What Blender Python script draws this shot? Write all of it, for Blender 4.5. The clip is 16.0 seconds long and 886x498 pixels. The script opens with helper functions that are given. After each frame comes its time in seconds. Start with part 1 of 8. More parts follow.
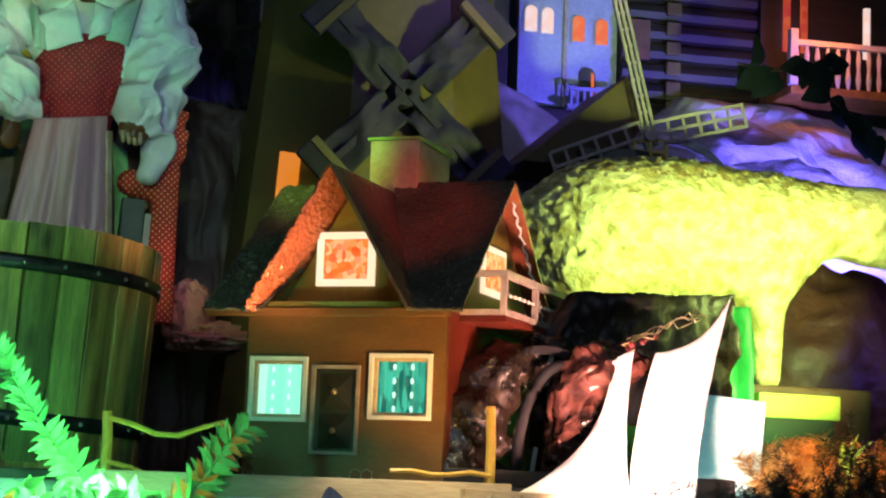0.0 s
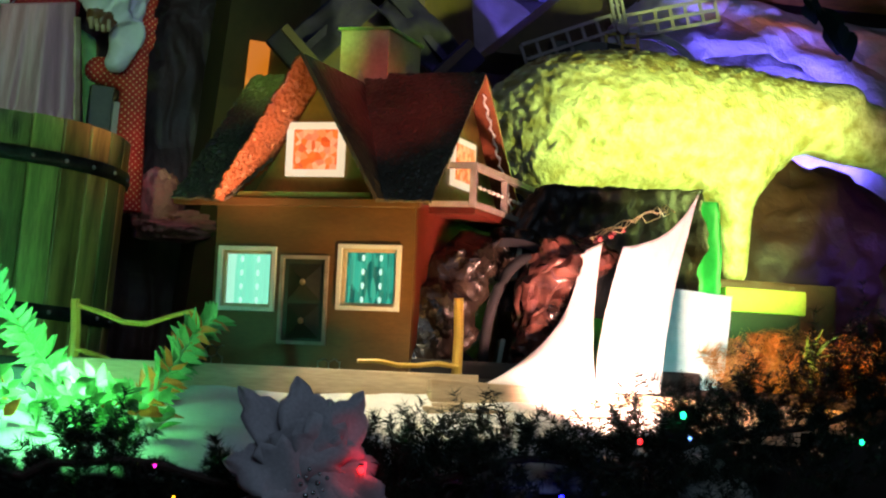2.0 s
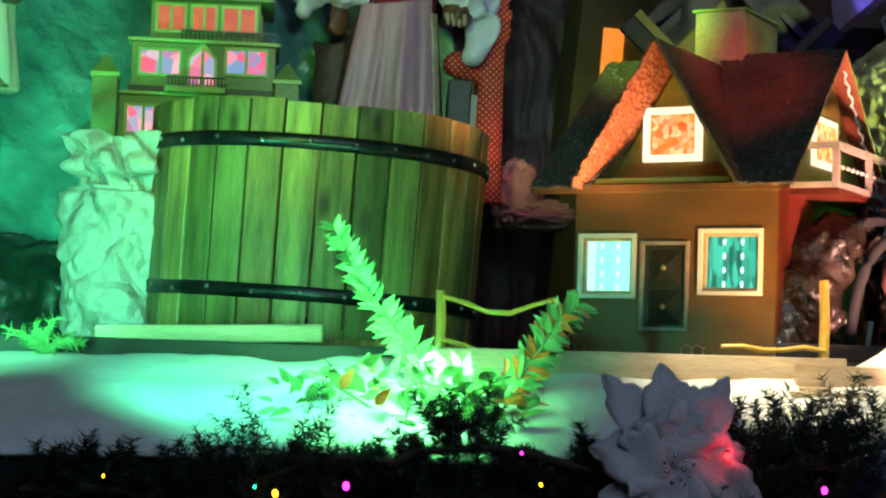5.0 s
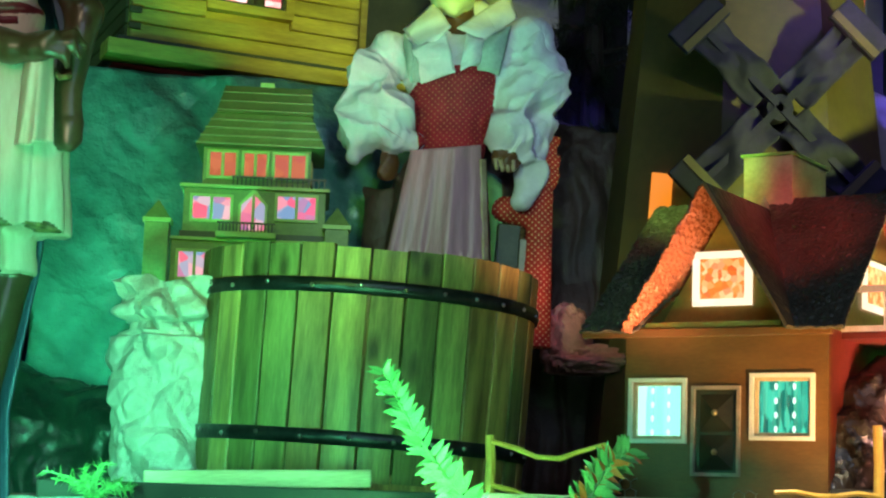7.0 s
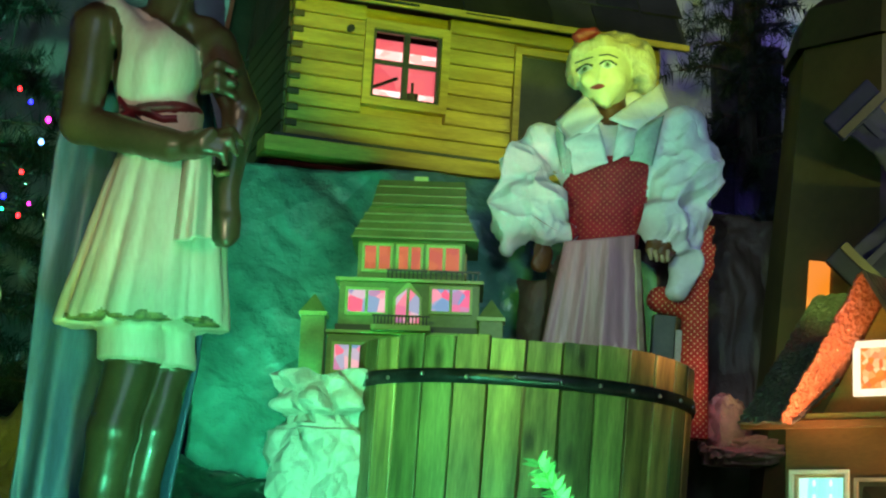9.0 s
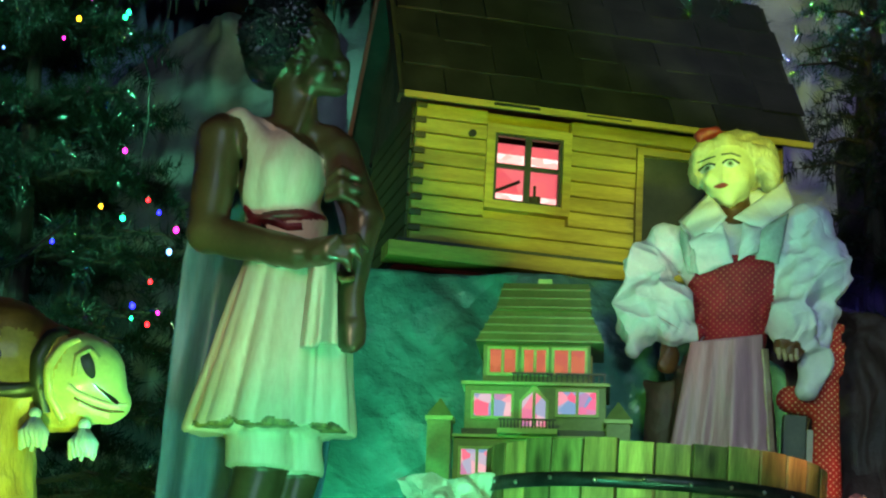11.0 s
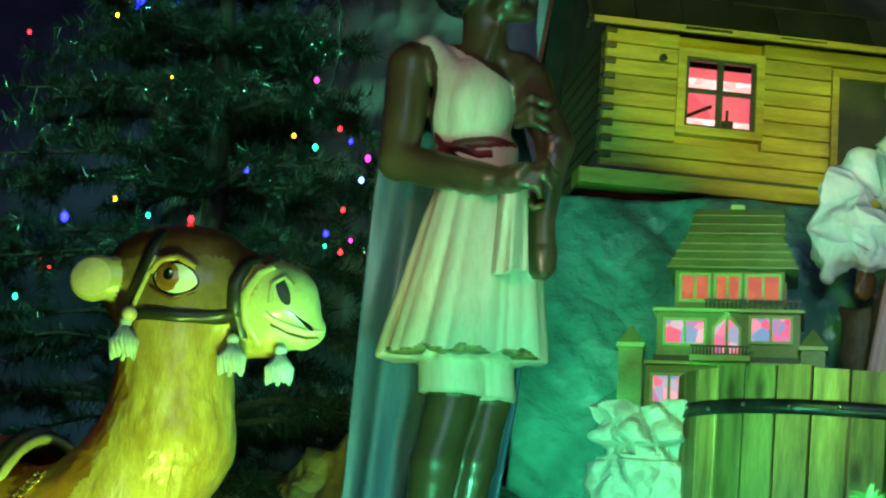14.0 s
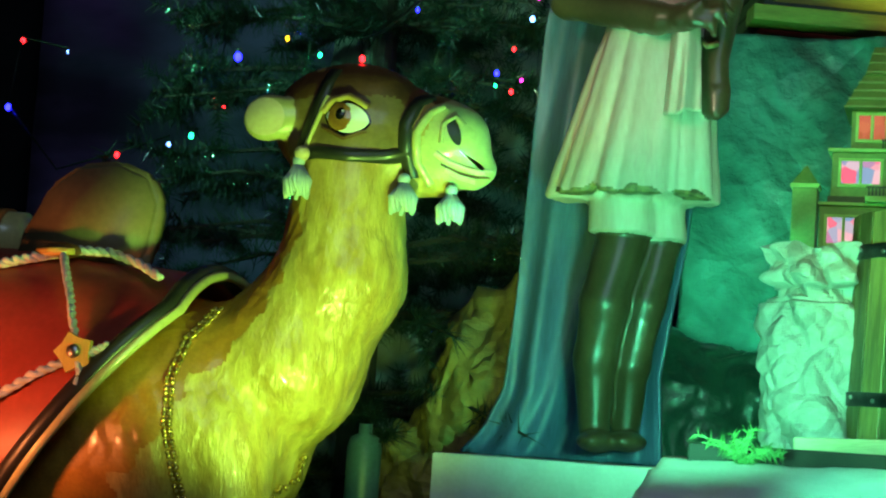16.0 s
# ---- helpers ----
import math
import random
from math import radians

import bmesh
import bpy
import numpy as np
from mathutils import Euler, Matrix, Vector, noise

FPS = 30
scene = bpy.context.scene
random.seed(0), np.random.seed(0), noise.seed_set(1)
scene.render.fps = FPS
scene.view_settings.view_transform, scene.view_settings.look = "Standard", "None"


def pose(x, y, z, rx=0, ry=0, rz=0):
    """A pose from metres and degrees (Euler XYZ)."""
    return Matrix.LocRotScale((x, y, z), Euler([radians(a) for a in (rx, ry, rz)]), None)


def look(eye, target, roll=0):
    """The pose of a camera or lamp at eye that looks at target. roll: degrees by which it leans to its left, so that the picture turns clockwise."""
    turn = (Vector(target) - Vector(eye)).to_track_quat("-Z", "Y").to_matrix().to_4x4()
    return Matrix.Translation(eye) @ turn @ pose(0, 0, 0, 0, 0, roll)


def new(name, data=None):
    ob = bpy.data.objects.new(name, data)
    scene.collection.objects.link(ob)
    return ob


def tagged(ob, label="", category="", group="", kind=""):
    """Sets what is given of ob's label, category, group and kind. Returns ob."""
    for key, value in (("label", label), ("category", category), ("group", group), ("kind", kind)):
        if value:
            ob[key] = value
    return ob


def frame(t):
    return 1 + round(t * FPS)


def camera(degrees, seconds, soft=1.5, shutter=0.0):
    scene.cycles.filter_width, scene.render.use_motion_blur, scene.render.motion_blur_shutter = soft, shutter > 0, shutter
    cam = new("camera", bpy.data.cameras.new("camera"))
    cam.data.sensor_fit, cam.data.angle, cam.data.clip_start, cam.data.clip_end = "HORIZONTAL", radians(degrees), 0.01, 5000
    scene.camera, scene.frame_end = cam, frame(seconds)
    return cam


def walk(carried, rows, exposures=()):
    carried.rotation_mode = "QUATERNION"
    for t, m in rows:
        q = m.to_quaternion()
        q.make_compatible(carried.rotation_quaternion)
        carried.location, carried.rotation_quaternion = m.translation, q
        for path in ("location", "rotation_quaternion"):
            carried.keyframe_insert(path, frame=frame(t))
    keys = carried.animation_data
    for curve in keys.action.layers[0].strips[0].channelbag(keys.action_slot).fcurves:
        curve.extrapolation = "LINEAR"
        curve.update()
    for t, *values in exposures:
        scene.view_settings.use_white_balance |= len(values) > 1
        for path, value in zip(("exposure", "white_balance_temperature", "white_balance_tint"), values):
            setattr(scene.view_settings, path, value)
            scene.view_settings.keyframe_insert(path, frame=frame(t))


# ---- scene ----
# ---- camera: one place, turning by hand ----
FOV = 27.18
EYE = (0.0, 0.0, 1.45)
TURNS = [
    (0.0, 97.749, -2.201, -16.098),
    (0.5, 97.023, -2.270, -16.685),
    (1.0, 96.366, -2.305, -17.068),
    (1.5, 95.527, -2.533, -17.122),
    (2.0, 94.408, -2.731, -17.121),
    (2.5, 92.612, -2.654, -16.330),
    (3.0, 91.245, -2.471, -14.092),
    (3.5, 91.575, -2.195, -11.449),
    (4.0, 92.175, -2.011, -8.970),
    (6.5, 96.596, -1.987, -4.441),
    (7.0, 98.005, -1.981, -4.278),
    (7.5, 99.291, -2.042, -3.461),
    (8.0, 100.049, -2.141, -2.002),
    (8.5, 100.354, -2.154, -0.665),
    (11.0, 103.777, -2.031, 4.573),
    (11.5, 104.979, -1.866, 5.232),
    (12.0, 105.741, -2.018, 5.898),
    (12.5, 105.563, -2.358, 6.947),
    (13.0, 102.728, -2.702, 7.825),
    (13.5, 101.851, -2.755, 8.881),
    (14.0, 101.235, -2.984, 10.464),
    (14.5, 100.190, -3.384, 12.050),
    (15.0, 99.100, -3.572, 13.003),
    (15.5, 97.534, -3.643, 14.233),
    (16.0, 95.916, -3.967, 15.711),
]
cam = camera(FOV, 16.0, soft=2.2)
walk(cam, [(t, pose(*EYE, rx, ry, rz)) for t, rx, ry, rz in TURNS], [(0.0, 0.6), (1.0, 0.45), (2.0, 0.3), (3.0, 0.3), (3.5, 0.65), (4.0, 1.0), (6.4, 1.0), (8.0, 1.0), (16.0, 1.0)])

# ---- light: coloured floodlights, unseen and placed by what they light, all else dark ----
world = bpy.data.worlds.new("night")
scene.world = world
world.use_nodes = True
world.node_tree.nodes["Background"].inputs[0].default_value = (0.35, 0.3, 0.6, 1)
world.node_tree.nodes["Background"].inputs[1].default_value = 0.012


def flood(eye, target, colour, power, angle=60, blend=0.6, size=0.04):
    lamp = bpy.data.lights.new("floodlight", "SPOT")
    lamp.color, lamp.energy, lamp.spot_size, lamp.spot_blend, lamp.shadow_soft_size = colour, power, radians(angle), blend, size
    ob = new("floodlight_lamp", lamp)
    ob.matrix_basis = look(eye, target)
    return ob


BLUE, RED = (0.10, 0.10, 1.0), (1.0, 0.06, 0.03)
flood((0.06, 2.61, 1.46), (-0.02, 3.3, 1.78), (0.14, 1.0, 0.32), 3.3, 100)         # tub, sack, snow cloth
flood((0.21, 2.50, 1.58), (0.21, 2.64, 1.38), (0.18, 1.0, 0.30), 6.5, 96)            # bush
flood((0.27, 2.58, 1.44), (0.25, 2.78, 1.52), (0.26, 1.0, 0.44), 4.6, 116)          # sprigs
flood((-0.10, 2.50, 1.62), (0.02, 2.76, 1.40), (0.10, 1.0, 0.52), 4.2, 100)         # snow cloth
flood((-0.34, 2.1, 2.20), (0.06, 3.7, 2.00), (0.40, 1.0, 0.12), 15, 40)            # doll house and house roof
flood((-0.38, 2.50, 1.50), (-0.50, 3.5, 1.98), (0.12, 1.0, 0.46), 26, 84)           # statue and sheet
flood((-0.72, 2.38, 1.34), (-1.10, 3.0, 1.72), (0.44, 1.0, 0.13), 27, 66)           # camel
flood((-1.80, 2.30, 1.30), (-1.62, 3.0, 1.5), (1.0, 0.28, 0.08), 13, 60)             # saddle
flood((0.88, 2.66, 1.43), (0.72, 3.15, 1.90), (1.0, 0.56, 0.18), 13, 58, 0.8, 0.05)           # house front and eaves
flood((0.68, 2.87, 1.50), (0.51, 3.13, 1.90), (1.0, 0.46, 0.28), 20.0, 44, 0.9, 0.02)          # gable overhang
flood((0.10, 2.3, 2.38), (0.70, 3.38, 2.09), (0.44, 1.0, 0.14), 70, 14)                # house chimney: narrow beam added to brighten it
flood((0.846, 2.330, 1.287), (0.883, 2.480, 1.268), (0.03, 0.03, 1.0), 0.10, 110, 1.0, 0.006)               # blue fairy light on the garland
flood((0.78, 2.77, 1.76), (0.82, 2.86, 1.40), (1.0, 0.88, 0.56), 4.6, 80)            # snow and planks before the house: added to lift them
flood((1.36, 2.70, 1.50), (1.38, 2.99, 1.58), (0.50, 1.0, 0.95), 0.7, 110)          # paper box: extra lamp added because it was too dark
flood((1.10, 2.69, 1.44), (1.24, 2.97, 1.58), (1.0, 0.50, 0.40), 32, 108, 0.35)            # paper falls
flood((0.97, 2.72, 2.22), (0.81, 3.24, 1.94), RED, 5.0, 36)                        # house side and roof
flood((1.80, 2.62, 1.82), (1.54, 3.66, 2.04), (0.70, 1.0, 0.24), 98, 62, 0.6)            # sheep
flood((1.60, 3.26, 1.60), (1.64, 3.66, 1.85), (0.10, 1.0, 0.25), 3.6, 130)           # under the sheep
flood((1.55, 2.74, 1.50), (1.62, 3.0, 1.56), (1.0, 0.44, 0.08), 6.0, 74)           # straw tufts
flood((2.30, 4.02, 2.10), (2.15, 4.7, 2.16), (0.17, 0.13, 1.0), 84, 96)                         # blue cloth hills
flood((1.45, 3.9, 2.9), (2.0, 4.7, 2.85), (0.40, 0.25, 1.0), 1.6, 130)               # far houses
flood((0.46, 2.3, 2.52), (0.09, 4.5, 3.08), (0.66, 1.0, 0.01), 54, 34, 0.35)            # cabin
flood((0.14, 2.2, 2.02), (0.31, 3.9, 2.22), (0.54, 0.95, 1.0), 13.5, 32)               # doll
flood((-0.35, 3.2, 2.2), (0.06, 3.9, 2.30), (1.0, 0.2, 0.3), 0.9, 40)              # doll's sleeve
flood((-1.72, 2.2, 2.95), (-1.52, 4.2, 2.62), (0.2, 1.0, 0.55), 88, 50)             # fir tree
flood((-0.85, 1.8, 2.3), (-0.64, 3.45, 2.32), (1.0, 0.80, 0.52), 13, 26)            # tunic: added to warm its white
flood((0.50, 3.7, 3.85), (0.55, 5.6, 3.45), (0.42, 0.28, 1.0), 10, 70)                 # painted backdrop
flood((-0.34, 3.76, 1.85), (-0.30, 4.3, 2.10), (0.05, 1.0, 0.58), 14, 145)          # hanging sheet: unseen lamp added behind the statue
flood((0.66, 3.02, 1.96), (0.37, 3.36, 1.82), (0.05, 0.06, 1.0), 0.22, 36)              # hoop of the tub
flood((2.45, 3.30, 1.95), (2.15, 3.95, 1.75), (0.22, 0.10, 1.0), 3.0, 50)               # rocks behind the sheep
flood((1.22, 3.62, 2.72), (0.98, 3.95, 2.36), (0.30, 0.16, 1.0), 1.7, 96)               # mill sails: added to tint them violet
flood((2.42, 4.55, 2.85), (2.5, 4.9, 2.68), (1.0, 0.25, 0.10), 1.3, 130)            # chalet porch
flood((0.50, 3.78, 2.02), (0.62, 4.10, 1.80), (1.0, 0.22, 0.26), 0.22, 80)              # pink cloth: added to redden the heap
flood((0.66, 4.70, 2.42), (0.66, 5.1, 2.34), BLUE, 1.4, 120)                       # far blue cloth
flood((0.624, 2.315, 1.351), (0.613, 2.360, 1.352), (1.0, 0.02, 0.05), 0.035, 150, 0.8, 0.006)              # red fairy light on the flower
# unseen fill from the viewers' side, added to lift the flower and dark parts
hall = bpy.data.lights.new("fill_light", "AREA")
hall.energy, hall.size, hall.color = 17, 2.0, (0.52, 0.74, 1.0)
new("fill_light", hall).matrix_basis = look((0.6, -0.6, 3.6), (0.4, 3.2, 1.6))

# ---- materials ----


def mat(name, c1, c2=None, rough=0.6, scale=18.0, bump=0.25, fine=9.0, metal=0.0, stretch=(1, 1, 1), coat=0.0, wander=0.0, emit=0.0, dist=0.004):
    """Two-scale mottled surface: broad stains between c1 and c2, fine grain, relief."""
    m = bpy.data.materials.new(name)
    m.use_nodes = True
    nt = m.node_tree
    b = nt.nodes["Principled BSDF"]
    c2 = c2 or tuple(v * 0.6 for v in c1)
    tc, mp = nt.nodes.new("ShaderNodeTexCoord"), nt.nodes.new("ShaderNodeMapping")
    mp.inputs["Scale"].default_value = stretch
    nt.links.new(tc.outputs["Object"], mp.inputs["Vector"])
    oi = nt.nodes.new("ShaderNodeObjectInfo")
    mul = nt.nodes.new("ShaderNodeVectorMath")
    mul.operation = "SCALE"
    mul.inputs[0].default_value = (7.3, 3.1, 5.7)
    nt.links.new(oi.outputs["Random"], mul.inputs["Scale"])
    nt.links.new(mul.outputs[0], mp.inputs["Location"])
    n1, n2 = nt.nodes.new("ShaderNodeTexNoise"), nt.nodes.new("ShaderNodeTexNoise")
    n1.inputs["Scale"].default_value, n1.inputs["Detail"].default_value = scale, 5
    n2.inputs["Scale"].default_value, n2.inputs["Detail"].default_value = scale * fine, 3
    for n in (n1, n2):
        nt.links.new(mp.outputs[0], n.inputs["Vector"])
    ramp = nt.nodes.new("ShaderNodeValToRGB")
    ramp.color_ramp.elements[0].position, ramp.color_ramp.elements[1].position = 0.35, 0.68
    ramp.color_ramp.elements[0].color, ramp.color_ramp.elements[1].color = (*c2, 1), (*c1, 1)
    nt.links.new(n1.outputs["Fac"], ramp.inputs["Fac"])
    grain = nt.nodes.new("ShaderNodeMix")
    grain.data_type, grain.blend_type = "RGBA", "OVERLAY"
    grain.inputs["Factor"].default_value = 0.25
    nt.links.new(ramp.outputs[0], grain.inputs["A"])
    nt.links.new(n2.outputs["Fac"], grain.inputs["B"])
    col = grain.outputs["Result"]
    if wander:
        hsv, mr = nt.nodes.new("ShaderNodeHueSaturation"), nt.nodes.new("ShaderNodeMapRange")
        mr.inputs["To Min"].default_value, mr.inputs["To Max"].default_value = 1 - wander, 1 + wander
        nt.links.new(oi.outputs["Random"], mr.inputs["Value"])
        nt.links.new(mr.outputs[0], hsv.inputs["Value"])
        nt.links.new(col, hsv.inputs["Color"])
        col = hsv.outputs[0]
    nt.links.new(col, b.inputs["Base Color"])
    b.inputs["Roughness"].default_value, b.inputs["Metallic"].default_value = rough, metal
    b.inputs["Coat Weight"].default_value = coat
    if bump:
        bp, add = nt.nodes.new("ShaderNodeBump"), nt.nodes.new("ShaderNodeMath")
        nt.links.new(n1.outputs["Fac"], add.inputs[0])
        sc = nt.nodes.new("ShaderNodeMath")
        sc.operation = "MULTIPLY"
        sc.inputs[1].default_value = 0.4
        nt.links.new(n2.outputs["Fac"], sc.inputs[0])
        nt.links.new(sc.outputs[0], add.inputs[1])
        nt.links.new(add.outputs[0], bp.inputs["Height"])
        bp.inputs["Strength"].default_value, bp.inputs["Distance"].default_value = bump, dist
        nt.links.new(bp.outputs[0], b.inputs["Normal"])
    if emit:
        nt.links.new(col, b.inputs["Emission Color"])
        b.inputs["Emission Strength"].default_value = emit
    return m


def embossed(name, c1, scale=60, rough=0.45, strength=0.9, dist=0.006):
    """Sheet with a pebbled embossing, as roofing paper has."""
    m = mat(name, c1, rough=rough, bump=0)
    nt = m.node_tree
    b = nt.nodes["Principled BSDF"]
    v, bp, tc = nt.nodes.new("ShaderNodeTexVoronoi"), nt.nodes.new("ShaderNodeBump"), nt.nodes.new("ShaderNodeTexCoord")
    v.inputs["Scale"].default_value = scale
    v.feature = "SMOOTH_F1"
    nt.links.new(tc.outputs["Object"], v.inputs["Vector"])
    nt.links.new(v.outputs["Distance"], bp.inputs["Height"])
    bp.inputs["Strength"].default_value, bp.inputs["Distance"].default_value = strength, dist
    nt.links.new(bp.outputs[0], b.inputs["Normal"])
    return m


def dotted(name, ground, dot, scale=70.0, size=0.28):
    """Cloth with a print of small dots."""
    m = mat(name, ground, rough=0.8, scale=30, bump=0.2)
    nt = m.node_tree
    b = nt.nodes["Principled BSDF"]
    tc, sep, lt, mx = (nt.nodes.new(k) for k in ("ShaderNodeTexCoord", "ShaderNodeSeparateXYZ", "ShaderNodeMath", "ShaderNodeMix"))
    nt.links.new(tc.outputs["Object"], sep.inputs[0])
    waves = []
    for sign in (1.0, -1.0):
        slope, sine = nt.nodes.new("ShaderNodeMath"), nt.nodes.new("ShaderNodeMath")
        slope.operation, slope.inputs[1].default_value = "MULTIPLY_ADD", sign
        nt.links.new(sep.outputs["Z"], slope.inputs[0])
        nt.links.new(sep.outputs["X"], slope.inputs[2])
        big = nt.nodes.new("ShaderNodeMath")
        big.operation, big.inputs[1].default_value = "MULTIPLY", scale * math.pi
        nt.links.new(slope.outputs[0], big.inputs[0])
        sine.operation = "SINE"
        nt.links.new(big.outputs[0], sine.inputs[0])
        waves.append(sine)
    both = nt.nodes.new("ShaderNodeMath")
    both.operation = "MULTIPLY"
    nt.links.new(waves[0].outputs[0], both.inputs[0])
    nt.links.new(waves[1].outputs[0], both.inputs[1])
    near = nt.nodes.new("ShaderNodeMath")
    near.operation = "ABSOLUTE"
    nt.links.new(both.outputs[0], near.inputs[0])
    lt.operation, lt.inputs[1].default_value = "GREATER_THAN", 1.0 - size
    nt.links.new(near.outputs[0], lt.inputs[0])
    mx.data_type = "RGBA"
    nt.links.new(lt.outputs[0], mx.inputs["Factor"])
    nt.links.new(b.inputs["Base Color"].links[0].from_socket, mx.inputs["A"])
    mx.inputs["B"].default_value = (*dot, 1)
    nt.links.new(mx.outputs["Result"], b.inputs["Base Color"])
    return m


def glow(name, colours, strength, scale=40.0, stretch=(1, 1, 1)):
    """A back-lit film: patches of the given colours, shining."""
    m = bpy.data.materials.new(name)
    m.use_nodes = True
    nt = m.node_tree
    b = nt.nodes["Principled BSDF"]
    tc, mp, n, ramp = (nt.nodes.new(k) for k in ("ShaderNodeTexCoord", "ShaderNodeMapping", "ShaderNodeTexVoronoi", "ShaderNodeValToRGB"))
    mp.inputs["Scale"].default_value = stretch
    n.inputs["Scale"].default_value = scale
    nt.links.new(tc.outputs["Object"], mp.inputs[0])
    nt.links.new(mp.outputs[0], n.inputs["Vector"])
    sep = nt.nodes.new("ShaderNodeSeparateColor")
    nt.links.new(n.outputs["Color"], sep.inputs[0])
    nt.links.new(sep.outputs[0], ramp.inputs[0])
    colours = colours if len(colours) > 1 else colours * 2
    r = ramp.color_ramp
    r.interpolation = "LINEAR"
    while len(r.elements) < len(colours):
        r.elements.new(0.5)
    for i, c in enumerate(colours):
        r.elements[i].position, r.elements[i].color = i / max(1, len(colours) - 1), (*c, 1)
    nt.links.new(ramp.outputs[0], b.inputs["Emission Color"])
    b.inputs["Base Color"].default_value = (*(0.2 * v for v in colours[0]), 1)
    b.inputs["Emission Strength"].default_value = strength * 0.5
    b.inputs["Roughness"].default_value = 0.4
    return m


